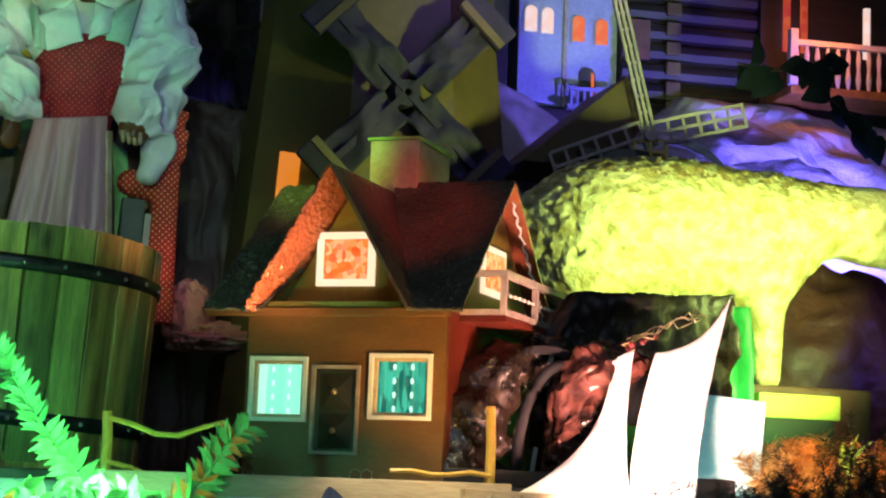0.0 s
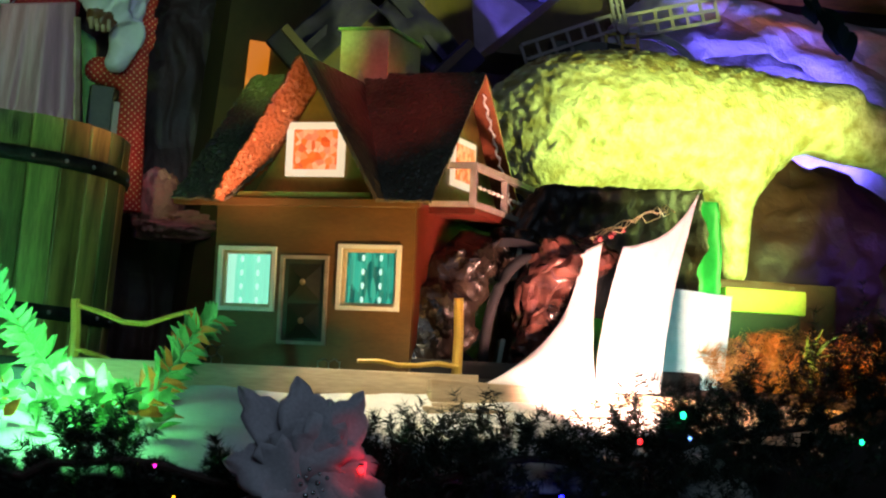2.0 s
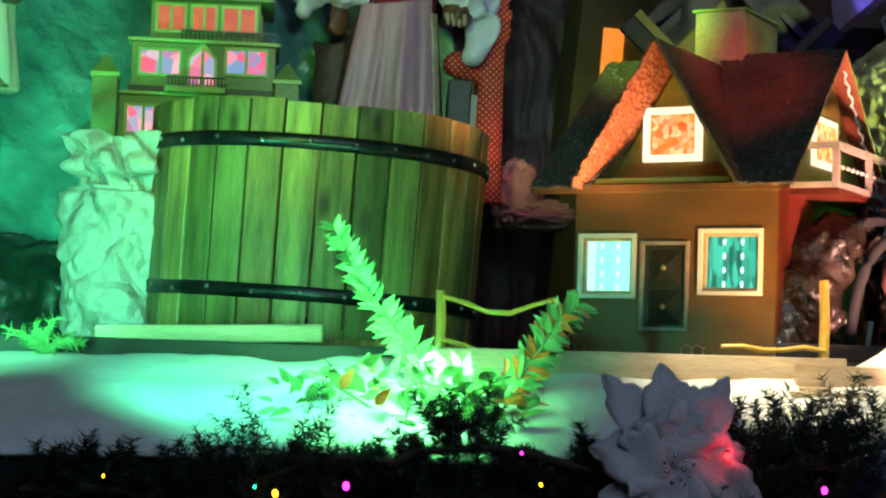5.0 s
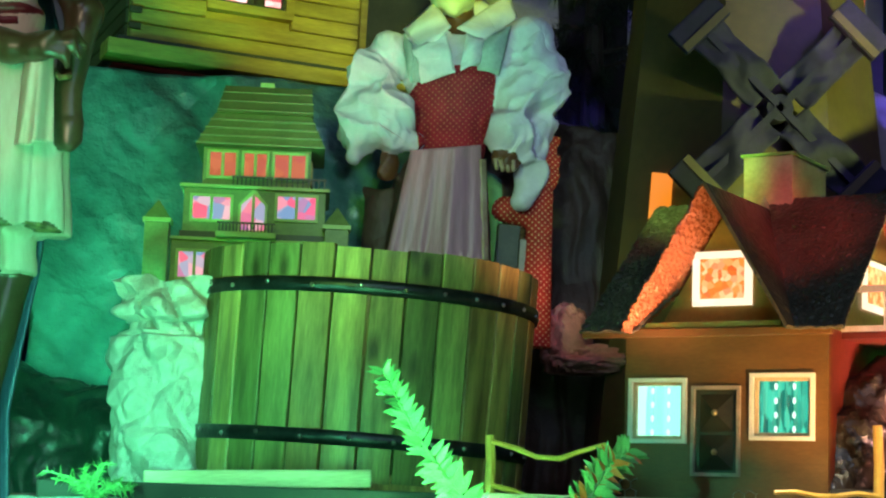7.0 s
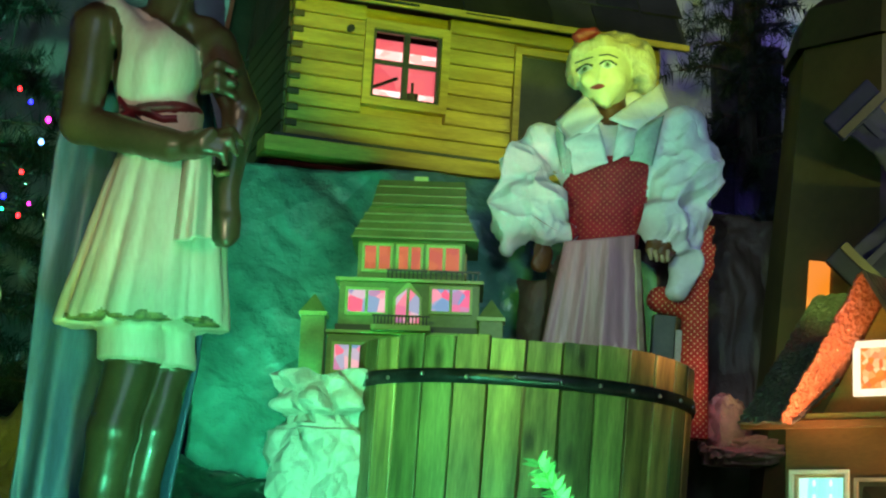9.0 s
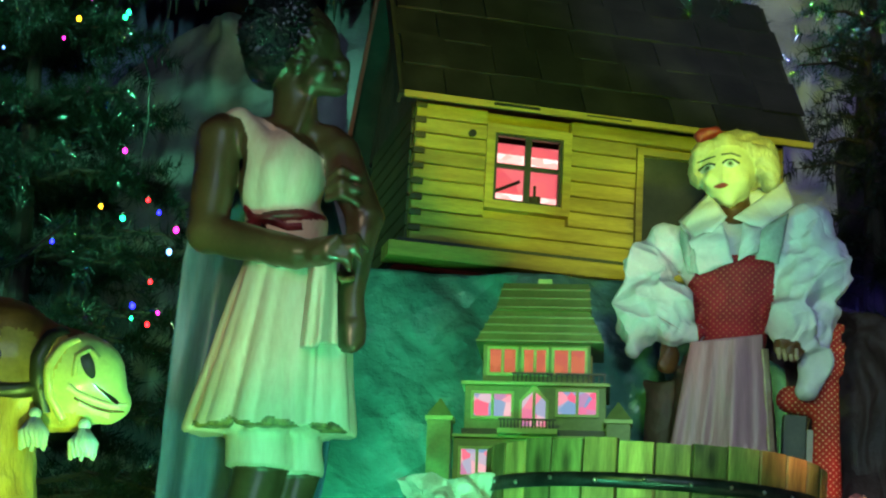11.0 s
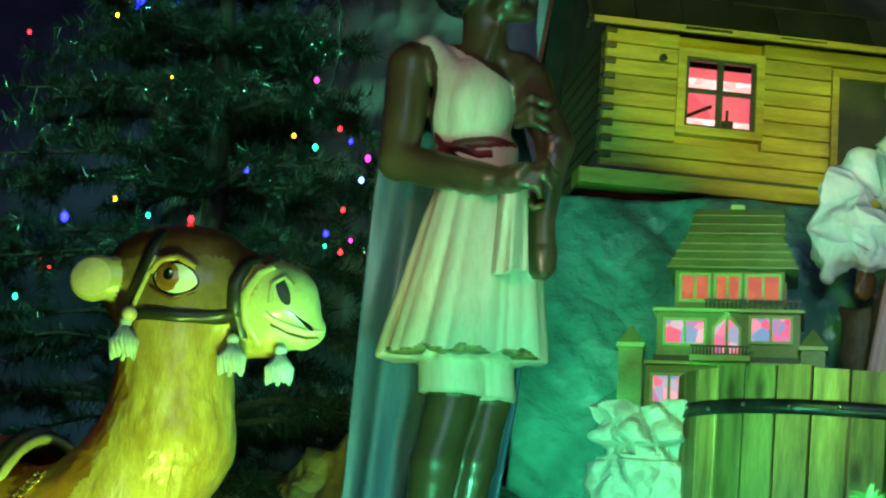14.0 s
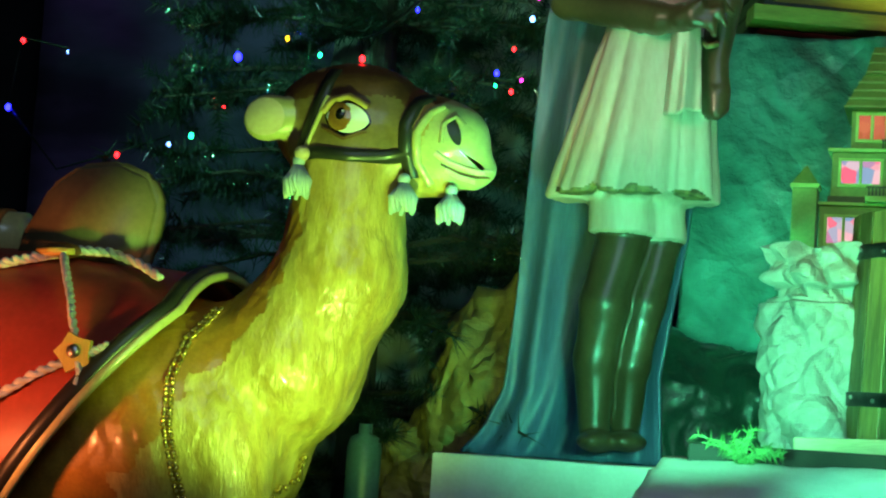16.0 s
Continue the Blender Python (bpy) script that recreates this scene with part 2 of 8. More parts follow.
M = dict(
    wood=mat("pine_stave", (0.56, 0.34, 0.11), (0.21, 0.125, 0.04), 0.45, 9, 0.45, 8, stretch=(5, 5, 0.6), wander=0.5),
    plank=mat("pale_plank", (0.62, 0.50, 0.32), (0.45, 0.33, 0.2), 0.6, 8, 0.3, 8, stretch=(0.7, 6, 6)),
    iron=mat("dark_iron", (0.05, 0.055, 0.06), (0.02, 0.02, 0.025), 0.32, 25, 0.4, metal=0.7),
    rivet=mat("rivet_steel", (0.5, 0.5, 0.5), rough=0.3, metal=1.0),
    house_wall=mat("stained_plywood", (0.17, 0.082, 0.026), (0.11, 0.05, 0.016), 0.42, 7, 0.15, 10, stretch=(1, 1, 3)),
    house_side=mat("dark_red_plywood", (0.13, 0.02, 0.010), (0.08, 0.012, 0.008), 0.4, 9, 0.2),
    gable=mat("ochre_card", (0.30, 0.19, 0.035), (0.22, 0.13, 0.02), 0.5, 9, 0.15),
    roof=embossed("embossed_roofing", (0.10, 0.085, 0.060), 75, 0.4, 0.5, 0.008),
    # same roofing again, with the red light on its undersides put into the colour
    roof_under=embossed("embossed_redlit_roofing", (0.36, 0.11, 0.05), 110, 0.16, 0.3, 0.005),
    white=mat("white_paint", (0.78, 0.78, 0.74), (0.68, 0.68, 0.62), 0.45, 20, 0.1),
    cream=mat("cream_card", (0.62, 0.52, 0.34), (0.42, 0.30, 0.18), 0.5, 14, 0.15),
    trimgrey=mat("weathered_white_wood", (0.42, 0.36, 0.3), (0.28, 0.22, 0.18), 0.5, 30, 0.3),
    door=mat("dark_green_door", (0.035, 0.035, 0.02), (0.02, 0.02, 0.012), 0.4, 25, 0.2),
    brass=mat("brass_stud", (0.8, 0.7, 0.4), rough=0.3, metal=0.9),
    snow=mat("white_cloth", (0.82, 0.82, 0.80), (0.70, 0.70, 0.68), 0.85, 14, 0.3),
    paper=mat("white_paper", (0.85, 0.83, 0.80), (0.78, 0.76, 0.72), 0.7, 10, 0.1),
    # clear plastic tinted red: the red light on the arch is in the colour
    film=mat("crumpled_redlit_plastic", (0.20, 0.07, 0.055), (0.02, 0.010, 0.008), 0.12, 16, 1.0, 3, dist=0.012),
    card=mat("pale_cyan_card", (0.42, 0.72, 0.72), (0.36, 0.64, 0.66), 0.6, 10, 0.1),
    crumple=mat("crumpled_dark_plastic", (0.030, 0.020, 0.014), (0.010, 0.007, 0.005), 0.2, 22, 1.0, 3, dist=0.012),
    black=mat("black_cloth", (0.008, 0.008, 0.010), (0.004, 0.004, 0.005), 0.9, 12, 0.2),
    floor=mat("dark_stage_boards", (0.03, 0.024, 0.02), (0.015, 0.012, 0.01), 0.7, 6, 0.2),
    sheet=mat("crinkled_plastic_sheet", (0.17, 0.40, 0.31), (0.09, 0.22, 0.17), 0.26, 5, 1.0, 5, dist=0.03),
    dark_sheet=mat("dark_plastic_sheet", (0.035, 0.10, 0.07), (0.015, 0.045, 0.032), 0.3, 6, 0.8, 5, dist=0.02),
    brown_sheet=mat("brown_cloth", (0.10, 0.055, 0.04), (0.05, 0.028, 0.022), 0.6, 6, 0.7, 5, dist=0.02),
    hill=mat("crinkled_white_cloth", (0.62, 0.60, 0.64), (0.42, 0.40, 0.46), 0.55, 4, 1.0, 5, dist=0.03),
    greyhill=mat("grey_cloth_hill", (0.34, 0.30, 0.29), (0.22, 0.2, 0.2), 0.7, 5, 0.6, 5, dist=0.02),
    rock=mat("crumpled_brown_rock", (0.13, 0.05, 0.035), (0.06, 0.025, 0.02), 0.5, 5, 0.6, 4, dist=0.02),
    crag=mat("black_crumpled_plastic", (0.026, 0.015, 0.012), (0.014, 0.009, 0.008), 0.55, 14, 0.8, 4, dist=0.012),
    paddle=mat("grey_green_paddle", (0.30, 0.33, 0.25), (0.18, 0.20, 0.15), 0.5, 20, 0.2),
    ochre_rock=mat("ochre_paper_rock", (0.40, 0.27, 0.07), (0.20, 0.13, 0.04), 0.7, 7, 1.0, 4, dist=0.02),
    # wool's second tone is darkened to paint shade into the curls
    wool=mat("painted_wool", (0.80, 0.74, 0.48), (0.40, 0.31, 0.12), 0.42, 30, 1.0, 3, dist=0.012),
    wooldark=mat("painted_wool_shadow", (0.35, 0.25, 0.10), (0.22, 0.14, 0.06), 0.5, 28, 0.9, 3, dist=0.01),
    cabin_log=mat("cabin_log", (0.58, 0.42, 0.07), (0.38, 0.25, 0.04), 0.5, 8, 0.4, 8, stretch=(0.6, 5, 5), wander=0.2),
    shingle=mat("slate_card_shingle", (0.030, 0.029, 0.026), (0.014, 0.013, 0.012), 0.6, 12, 0.4, wander=0.25),
    brick=mat("yellow_brick", (0.5, 0.36, 0.13), (0.4, 0.27, 0.09), 0.7, 40, 0.3, wander=0.15),
    doll_green=mat("painted_doll_house", (0.22, 0.30, 0.09), (0.15, 0.21, 0.06), 0.5, 16, 0.2),
    doll_trim=mat("pale_doll_trim", (0.42, 0.60, 0.18), (0.34, 0.5, 0.14), 0.5, 20, 0.1),
    green_cloth=mat("green_cloth", (0.03, 0.26, 0.08), (0.015, 0.15, 0.045), 0.5, 10, 0.4),
    doll_dark=mat("dark_doll_trim", (0.06, 0.06, 0.04), rough=0.5),
    skin=mat("dark_varnished_skin", (0.098, 0.062, 0.030), (0.062, 0.038, 0.018), 0.32, 12, 0.2, coat=0.15),
    dress=mat("painted_white_dress", (0.74, 0.62, 0.50), (0.64, 0.46, 0.36), 0.4, 6, 0.15, stretch=(2, 2, 0.5)),
    barge=mat("red_painted_board", (0.60, 0.10, 0.08), (0.42, 0.06, 0.05), 0.5, 14, 0.2),
    sash=mat("red_sash", (0.22, 0.02, 0.03), (0.06, 0.008, 0.01), 0.5, 20, 0.2),
    cape=mat("blue_grey_cape", (0.11, 0.19, 0.34), (0.06, 0.11, 0.20), 0.38, 9, 0.3, stretch=(2, 2, 0.4)),
    hair=mat("black_curls", (0.016, 0.014, 0.011), (0.006, 0.006, 0.005), 0.16, 60, 1.0, 3, dist=0.02, coat=0.8),
    gilt=mat("gilt_edge", (0.35, 0.28, 0.1), (0.08, 0.07, 0.03), 0.4, 60, 0.3),
    blond=mat("blond_hair", (0.66, 0.56, 0.34), (0.46, 0.36, 0.18), 0.45, 16, 0.9, 5, stretch=(2, 2, 0.6), dist=0.01),
    face=mat("painted_face", (0.72, 0.66, 0.36), (0.66, 0.60, 0.32), 0.4, 9, 0.05),
    lip=mat("red_lip_paint", (0.45, 0.05, 0.05), rough=0.4),
    line=mat("dark_eye_paint", (0.06, 0.07, 0.05), rough=0.5),
    blouse=mat("white_cotton", (0.76, 0.74, 0.77), (0.66, 0.63, 0.67), 0.75, 9, 0.12, dist=0.006),
    pinafore=mat("grey_green_cotton", (0.42, 0.50, 0.46), (0.34, 0.42, 0.38), 0.8, 12, 0.2),
    apron=mat("mauve_satin_apron", (0.56, 0.29, 0.35), (0.40, 0.2, 0.25), 0.42, 6, 0.3, stretch=(5, 5, 0.4)),
    bodice=dotted("red_dotted_bodice", (0.42, 0.012, 0.03), (0.55, 0.15, 0.08), 74, 0.13),
    redskirt=dotted("red_dotted_skirt", (0.62, 0.035, 0.02), (0.80, 0.42, 0.22), 72, 0.20),
    sack=mat("white_paper_sack", (0.60, 0.58, 0.54), (0.48, 0.45, 0.42), 0.7, 10, 0.8, 4, dist=0.012),
    camel=mat("painted_camel_hide", (0.62, 0.44, 0.11), (0.42, 0.25, 0.05), 0.28, 20, 0.9, 5, stretch=(2, 2, 0.7), coat=0.3, dist=0.006),
    camel_mid=mat("olive_brown_camel_hide", (0.26, 0.17, 0.055), (0.17, 0.10, 0.03), 0.36, 16, 0.4, coat=0.2),
    pale_lip=mat("pale_camel_lip", (0.74, 0.58, 0.34), (0.66, 0.50, 0.28), 0.35, 12, 0.05, coat=0.2),
    camel_dark=mat("brown_camel_hair", (0.17, 0.07, 0.02), (0.09, 0.035, 0.012), 0.4, 20, 0.6, coat=0.2),
    camel_orange=mat("orange_camel_hide", (0.50, 0.24, 0.03), (0.36, 0.15, 0.02), 0.35, 16, 0.6, coat=0.2),
    muzzle=mat("pale_muzzle", (0.56, 0.50, 0.20), (0.48, 0.42, 0.16), 0.3, 10, 0.1, coat=0.3),
    halter=mat("black_painted_strap", (0.03, 0.028, 0.02), (0.02, 0.018, 0.014), 0.35, 20, 0.2),
    eyewhite=mat("eye_white", (0.9, 0.88, 0.8), (0.86, 0.84, 0.76), 0.12, 10, 0.0, coat=0.5),
    iris=mat("amber_iris", (0.38, 0.17, 0.03), (0.25, 0.1, 0.02), 0.12, 60, 0.0, coat=0.5),
    pupil=mat("black_pupil", (0.01, 0.01, 0.01), rough=0.1),
    tassel=mat("silver_tassel", (0.55, 0.62, 0.66), (0.35, 0.42, 0.46), 0.35, 30, 0.4, stretch=(3, 3, 0.4)),
    saddle_red=mat("red_saddle_cloth", (0.42, 0.06, 0.03), (0.3, 0.035, 0.02), 0.45, 7, 0.2),
    saddle_olive=mat("olive_cushion", (0.22, 0.17, 0.07), (0.15, 0.11, 0.05), 0.45, 9, 0.2),
    rope=mat("white_cord", (0.7, 0.68, 0.6), (0.5, 0.48, 0.4), 0.6, 60, 0.5),
    gold=mat("gold_beads", (0.75, 0.5, 0.12), (0.5, 0.32, 0.06), 0.25, 60, 0.1, metal=0.8),
    needle=mat("dark_fir_needles", (0.009, 0.020, 0.008), (0.005, 0.010, 0.004), 0.55, 30, 0.0, wander=0.2),
    tinsel=mat("green_tinsel", (0.45, 0.80, 0.60), (0.25, 0.48, 0.36), 0.2, 30, 0.0, metal=1.0),
    orange_tinsel=mat("orange_straw", (0.45, 0.20, 0.04), (0.25, 0.1, 0.02), 0.5, 30, 0.0),
    bark=mat("dark_bark", (0.05, 0.03, 0.02), rough=0.8, bump=0.6),
    leaf=mat("plastic_green_leaf", (0.24, 0.50, 0.20), (0.12, 0.34, 0.08), 0.3, 25, 0.1, wander=0.25),
    autumn=mat("orange_plastic_leaf", (0.75, 0.22, 0.04), (0.6, 0.14, 0.02), 0.4, 25, 0.1, wander=0.2),
    darkleaf=mat("dark_ivy_leaf", (0.012, 0.02, 0.018), (0.008, 0.014, 0.014), 0.75, 20, 0.2),
    petal=mat("silvery_cloth_petal", (0.54, 0.49, 0.51), (0.45, 0.40, 0.42), 0.75, 22, 0.2),
    stamen=mat("silver_stamen", (0.6, 0.6, 0.62), rough=0.25, metal=0.8),
    fence=mat("varnished_stick", (0.72, 0.48, 0.10), (0.55, 0.34, 0.06), 0.4, 14, 0.3, stretch=(3, 3, 0.6)),
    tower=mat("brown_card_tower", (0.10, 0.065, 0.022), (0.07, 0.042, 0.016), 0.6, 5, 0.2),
    sail=mat("violet_sail_cloth", (0.020, 0.011, 0.050), (0.008, 0.005, 0.018), 0.8, 9, 0.4),
    lattice=mat("grey_wood_lattice", (0.42, 0.36, 0.34), (0.32, 0.27, 0.26), 0.6, 20, 0.2),
    yellow_wood=mat("yellow_painted_wood", (0.62, 0.50, 0.10), (0.5, 0.38, 0.07), 0.5, 18, 0.2),
    blue_house=mat("pale_blue_card", (0.34, 0.38, 0.52), (0.28, 0.3, 0.44), 0.6, 8, 0.1),
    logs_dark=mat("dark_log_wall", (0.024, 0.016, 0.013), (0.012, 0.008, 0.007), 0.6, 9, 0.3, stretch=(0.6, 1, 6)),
    pinkrock=mat("pink_crumpled_cloth", (0.66, 0.27, 0.25), (0.48, 0.17, 0.16), 0.7, 12, 0.8, 4, dist=0.02),
    water=mat("blue_bottle_plastic", (0.10, 0.2, 0.24), (0.07, 0.14, 0.18), 0.3, 12, 0.1),
    backdrop=mat("painted_backdrop", (0.22, 0.12, 0.34), (0.05, 0.035, 0.08), 0.9, 1.6, 0.0, 4, stretch=(0.7, 1, 1.6)),
    icicle=mat("grey_icicle_cloth", (0.09, 0.11, 0.10), (0.03, 0.035, 0.034), 0.5, 9, 0.5, stretch=(5, 5, 0.5)),
    cable=mat("dark_green_cable", (0.012, 0.02, 0.014), rough=0.4, bump=0),
)
def crinkle(m, scale, strength, dist):
    """Adds long sharp creases to a material's relief."""
    nt = m.node_tree
    b = nt.nodes["Principled BSDF"]
    tc, n, v, bp, wp = (nt.nodes.new(k) for k in ("ShaderNodeTexCoord", "ShaderNodeTexNoise", "ShaderNodeTexVoronoi", "ShaderNodeBump", "ShaderNodeVectorMath"))
    n.inputs["Scale"].default_value = scale * 0.6
    wp.operation = "MULTIPLY_ADD"
    wp.inputs[1].default_value = (0.25, 0.25, 0.25)
    nt.links.new(tc.outputs["Object"], n.inputs["Vector"])
    nt.links.new(n.outputs["Color"], wp.inputs[0])
    nt.links.new(tc.outputs["Object"], wp.inputs[2])
    nt.links.new(wp.outputs[0], v.inputs["Vector"])
    v.feature = "DISTANCE_TO_EDGE"
    v.inputs["Scale"].default_value = scale
    nt.links.new(v.outputs["Distance"], bp.inputs["Height"])
    bp.inputs["Strength"].default_value, bp.inputs["Distance"].default_value = strength, dist
    if b.inputs["Normal"].links:
        nt.links.new(b.inputs["Normal"].links[0].from_socket, bp.inputs["Normal"])
    nt.links.new(bp.outputs[0], b.inputs["Normal"])


def knots(m, tint):
    """Scattered dark knots, and a cast of the tint on some of the pieces."""
    nt = m.node_tree
    b = nt.nodes["Principled BSDF"]
    tc, mp, v, ramp, mx, mt, oi, lt = (nt.nodes.new("ShaderNode" + k) for k in ("TexCoord", "Mapping", "TexVoronoi", "ValToRGB", "Mix", "Mix", "ObjectInfo", "MapRange"))
    mp.inputs["Scale"].default_value = (13, 13, 5)
    mul = nt.nodes.new("ShaderNodeVectorMath")
    mul.operation = "SCALE"
    mul.inputs[0].default_value = (11.3, 5.1, 17.7)
    nt.links.new(oi.outputs["Random"], mul.inputs["Scale"])
    nt.links.new(mul.outputs[0], mp.inputs["Location"])
    nt.links.new(tc.outputs["Object"], mp.inputs["Vector"])
    nt.links.new(mp.outputs[0], v.inputs["Vector"])
    v.inputs["Scale"].default_value = 1.0
    r = ramp.color_ramp
    r.elements[0].position, r.elements[0].color = 0.05, (0.10, 0.05, 0.02, 1)
    r.elements[1].position, r.elements[1].color = 0.20, (1, 1, 1, 1)
    nt.links.new(v.outputs["Distance"], ramp.inputs[0])
    for x in (mx, mt):
        x.data_type, x.blend_type = "RGBA", "MULTIPLY"
    mx.inputs["Factor"].default_value = 0.85
    nt.links.new(b.inputs["Base Color"].links[0].from_socket, mx.inputs["A"])
    nt.links.new(ramp.outputs[0], mx.inputs["B"])
    frac = nt.nodes.new("ShaderNodeMath")
    frac.operation = "PINGPONG"
    frac.inputs[1].default_value = 0.13
    nt.links.new(oi.outputs["Random"], frac.inputs[0])
    lt.inputs["From Min"].default_value, lt.inputs["From Max"].default_value = 0.03, 0.10
    nt.links.new(frac.outputs[0], lt.inputs["Value"])
    nt.links.new(lt.outputs[0], mt.inputs["Factor"])
    nt.links.new(mx.outputs["Result"], mt.inputs["A"])
    mt.inputs["B"].default_value = (*tint, 1)
    nt.links.new(mt.outputs["Result"], b.inputs["Base Color"])


knots(M["wood"], (0.46, 0.74, 0.78))
M["darkleaf"].node_tree.nodes["Principled BSDF"].inputs["Specular IOR Level"].default_value = 0.1
for key, args in dict(sheet=(3.4, 0.9, 0.06), hill=(5, 0.8, 0.06), sack=(9, 0.6, 0.03), brown_sheet=(6, 0.5, 0.04), rock=(5, 0.5, 0.04), ochre_rock=(10, 0.8, 0.04), blouse=(6.5, 0.8, 0.035), pinkrock=(12, 0.8, 0.04), crumple=(9, 0.5, 0.02), film=(15, 0.9, 0.03)).items():
    crinkle(M[key], *args)

WIN_CYAN = glow("lit_cyan_curtain", [(0.22, 0.85, 0.58), (0.60, 1.0, 0.80)], 1.5, 22, (1, 1, 0.1))
WIN_TEAL = glow("lit_teal_curtain", [(0.002, 0.10, 0.08), (0.05, 0.52, 0.34)], 1.5, 90, (1, 1, 0.25))
# beads are no lamps: the curtain's light through them is given as emission
WIN_BEAD = glow("lit_pale_bead", [(0.55, 1.0, 0.82)], 1.6)
WIN_ORANGE = glow("lit_orange_print", [(0.80, 0.08, 0.010), (1.0, 0.50, 0.24), (1.0, 0.20, 0.03), (1.0, 0.12, 0.02)], 1.7, 85)
WIN_BORDER = glow("lit_white_border", [(1.0, 0.74, 0.48), (1.0, 0.84, 0.62)], 1.5, 12)
WIN_DEEP = glow("lit_orange_film", [(1.0, 0.26, 0.01), (1.0, 0.36, 0.03)], 0.95, 10)
WIN_PINK = glow("lit_pink_print", [(1.0, 0.04, 0.22), (0.95, 0.55, 0.65), (0.10, 0.30, 0.6), (1.0, 0.08, 0.28)], 0.95, 36)
WIN_RED = glow("lit_red_print", [(0.45, 0.03, 0.01), (0.75, 0.14, 0.06), (0.55, 0.04, 0.05)], 0.9, 45)
WIN_ROSE = glow("lit_rose_room", [(0.85, 0.10, 0.13), (1.0, 0.20, 0.22)], 1.0, 9)
WIN_ROSEHOT = glow("lit_rose_room_floor", [(1.0, 0.30, 0.27), (1.0, 0.7, 0.65)], 1.9, 25, (1, 1, 2))
WIN_ARCH = glow("lit_arch_window", [(1.0, 0.14, 0.04), (1.0, 0.34, 0.14)], 0.95, 30)
WIN_HOT = glow("lit_pale_window", [(1.0, 0.62, 0.5), (1.0, 0.85, 0.8)], 1.1, 30)
LEDS = {
    "red": glow("red_bulb", [(1.0, 0.010, 0.014)], 14), "green": glow("green_bulb", [(0.010, 1.0, 0.30)], 12),
    "blue": glow("blue_bulb", [(0.004, 0.004, 1.0)], 46), "pink": glow("pink_bulb", [(1.0, 0.014, 0.48)], 14),
    "yellow": glow("yellow_bulb", [(1.0, 0.45, 0.01)], 11), "white": glow("white_bulb", [(0.12, 0.30, 1.0)], 10),
}

# ---- building helpers ----
from mathutils.bvhtree import BVHTree


def thing(name, label, category, m=None, group="", kind=""):
    ob = new(name)
    ob.empty_display_size = 0.05
    ob.matrix_basis = m or Matrix()
    return tagged(ob, label, category, group, kind)


def mesh_of(bm, material, smooth=False):
    me = bpy.data.meshes.new("mesh")
    bmesh.ops.recalc_face_normals(bm, faces=bm.faces)
    bm.to_mesh(me)
    bm.free()
    for m in material if isinstance(material, (list, tuple)) else [material]:
        me.materials.append(m)
    if smooth:
        for p in me.polygons:
            p.use_smooth = True
    return me


def part(name, bm, material, parent=None, label="", smooth=False, m=None):
    ob = new(name, mesh_of(bm, material, smooth))
    ob.parent = parent
    if m is not None:
        ob.matrix_basis = m
    return tagged(ob, label)


def solo(name, bm, material, label, category, m=None, group="", kind="", smooth=False):
    """A top-level thing that is one mesh."""
    ob = new(name, mesh_of(bm, material, smooth))
    if m is not None:
        ob.matrix_basis = m
    return tagged(ob, label, category, group, kind)


def box(x0, x1, y0, y1, z0, z1, bevel=0.0, bm=None, m=None):
    bm = bm or bmesh.new()
    r = bmesh.ops.create_cube(bm, size=1.0)
    vs = r["verts"]
    for v in vs:
        v.co = ((x0 + x1) / 2 + v.co.x * (x1 - x0), (y0 + y1) / 2 + v.co.y * (y1 - y0), (z0 + z1) / 2 + v.co.z * (z1 - z0))
    if bevel:
        es = list({e for v in vs for e in v.link_edges})
        out = bmesh.ops.bevel(bm, geom=es, offset=bevel, segments=2, affect="EDGES", profile=0.6)
        vs = list({v for f in out["faces"] for v in f.verts} | {v for v in vs if v.is_valid})
    if m is not None:
        bmesh.ops.transform(bm, matrix=m, verts=[v for v in vs if v.is_valid])
    return bm


def prism(outline, depth, axis="y", at=0.0, bm=None):
    """A plate: the outline (pairs) pushed along an axis from at to at + depth."""
    bm = bm or bmesh.new()
    put = {"y": lambda a, b, d: (a, d, b), "x": lambda a, b, d: (d, a, b), "z": lambda a, b, d: (a, b, d)}[axis]
    n = len(outline)
    lo, hi = ([bm.verts.new(put(a, b, d)) for a, b in outline] for d in (at, at + depth))
    bm.faces.new(lo), bm.faces.new(hi[::-1])
    for i in range(n):
        bm.faces.new((lo[i], lo[(i + 1) % n], hi[(i + 1) % n], hi[i]))
    return bm


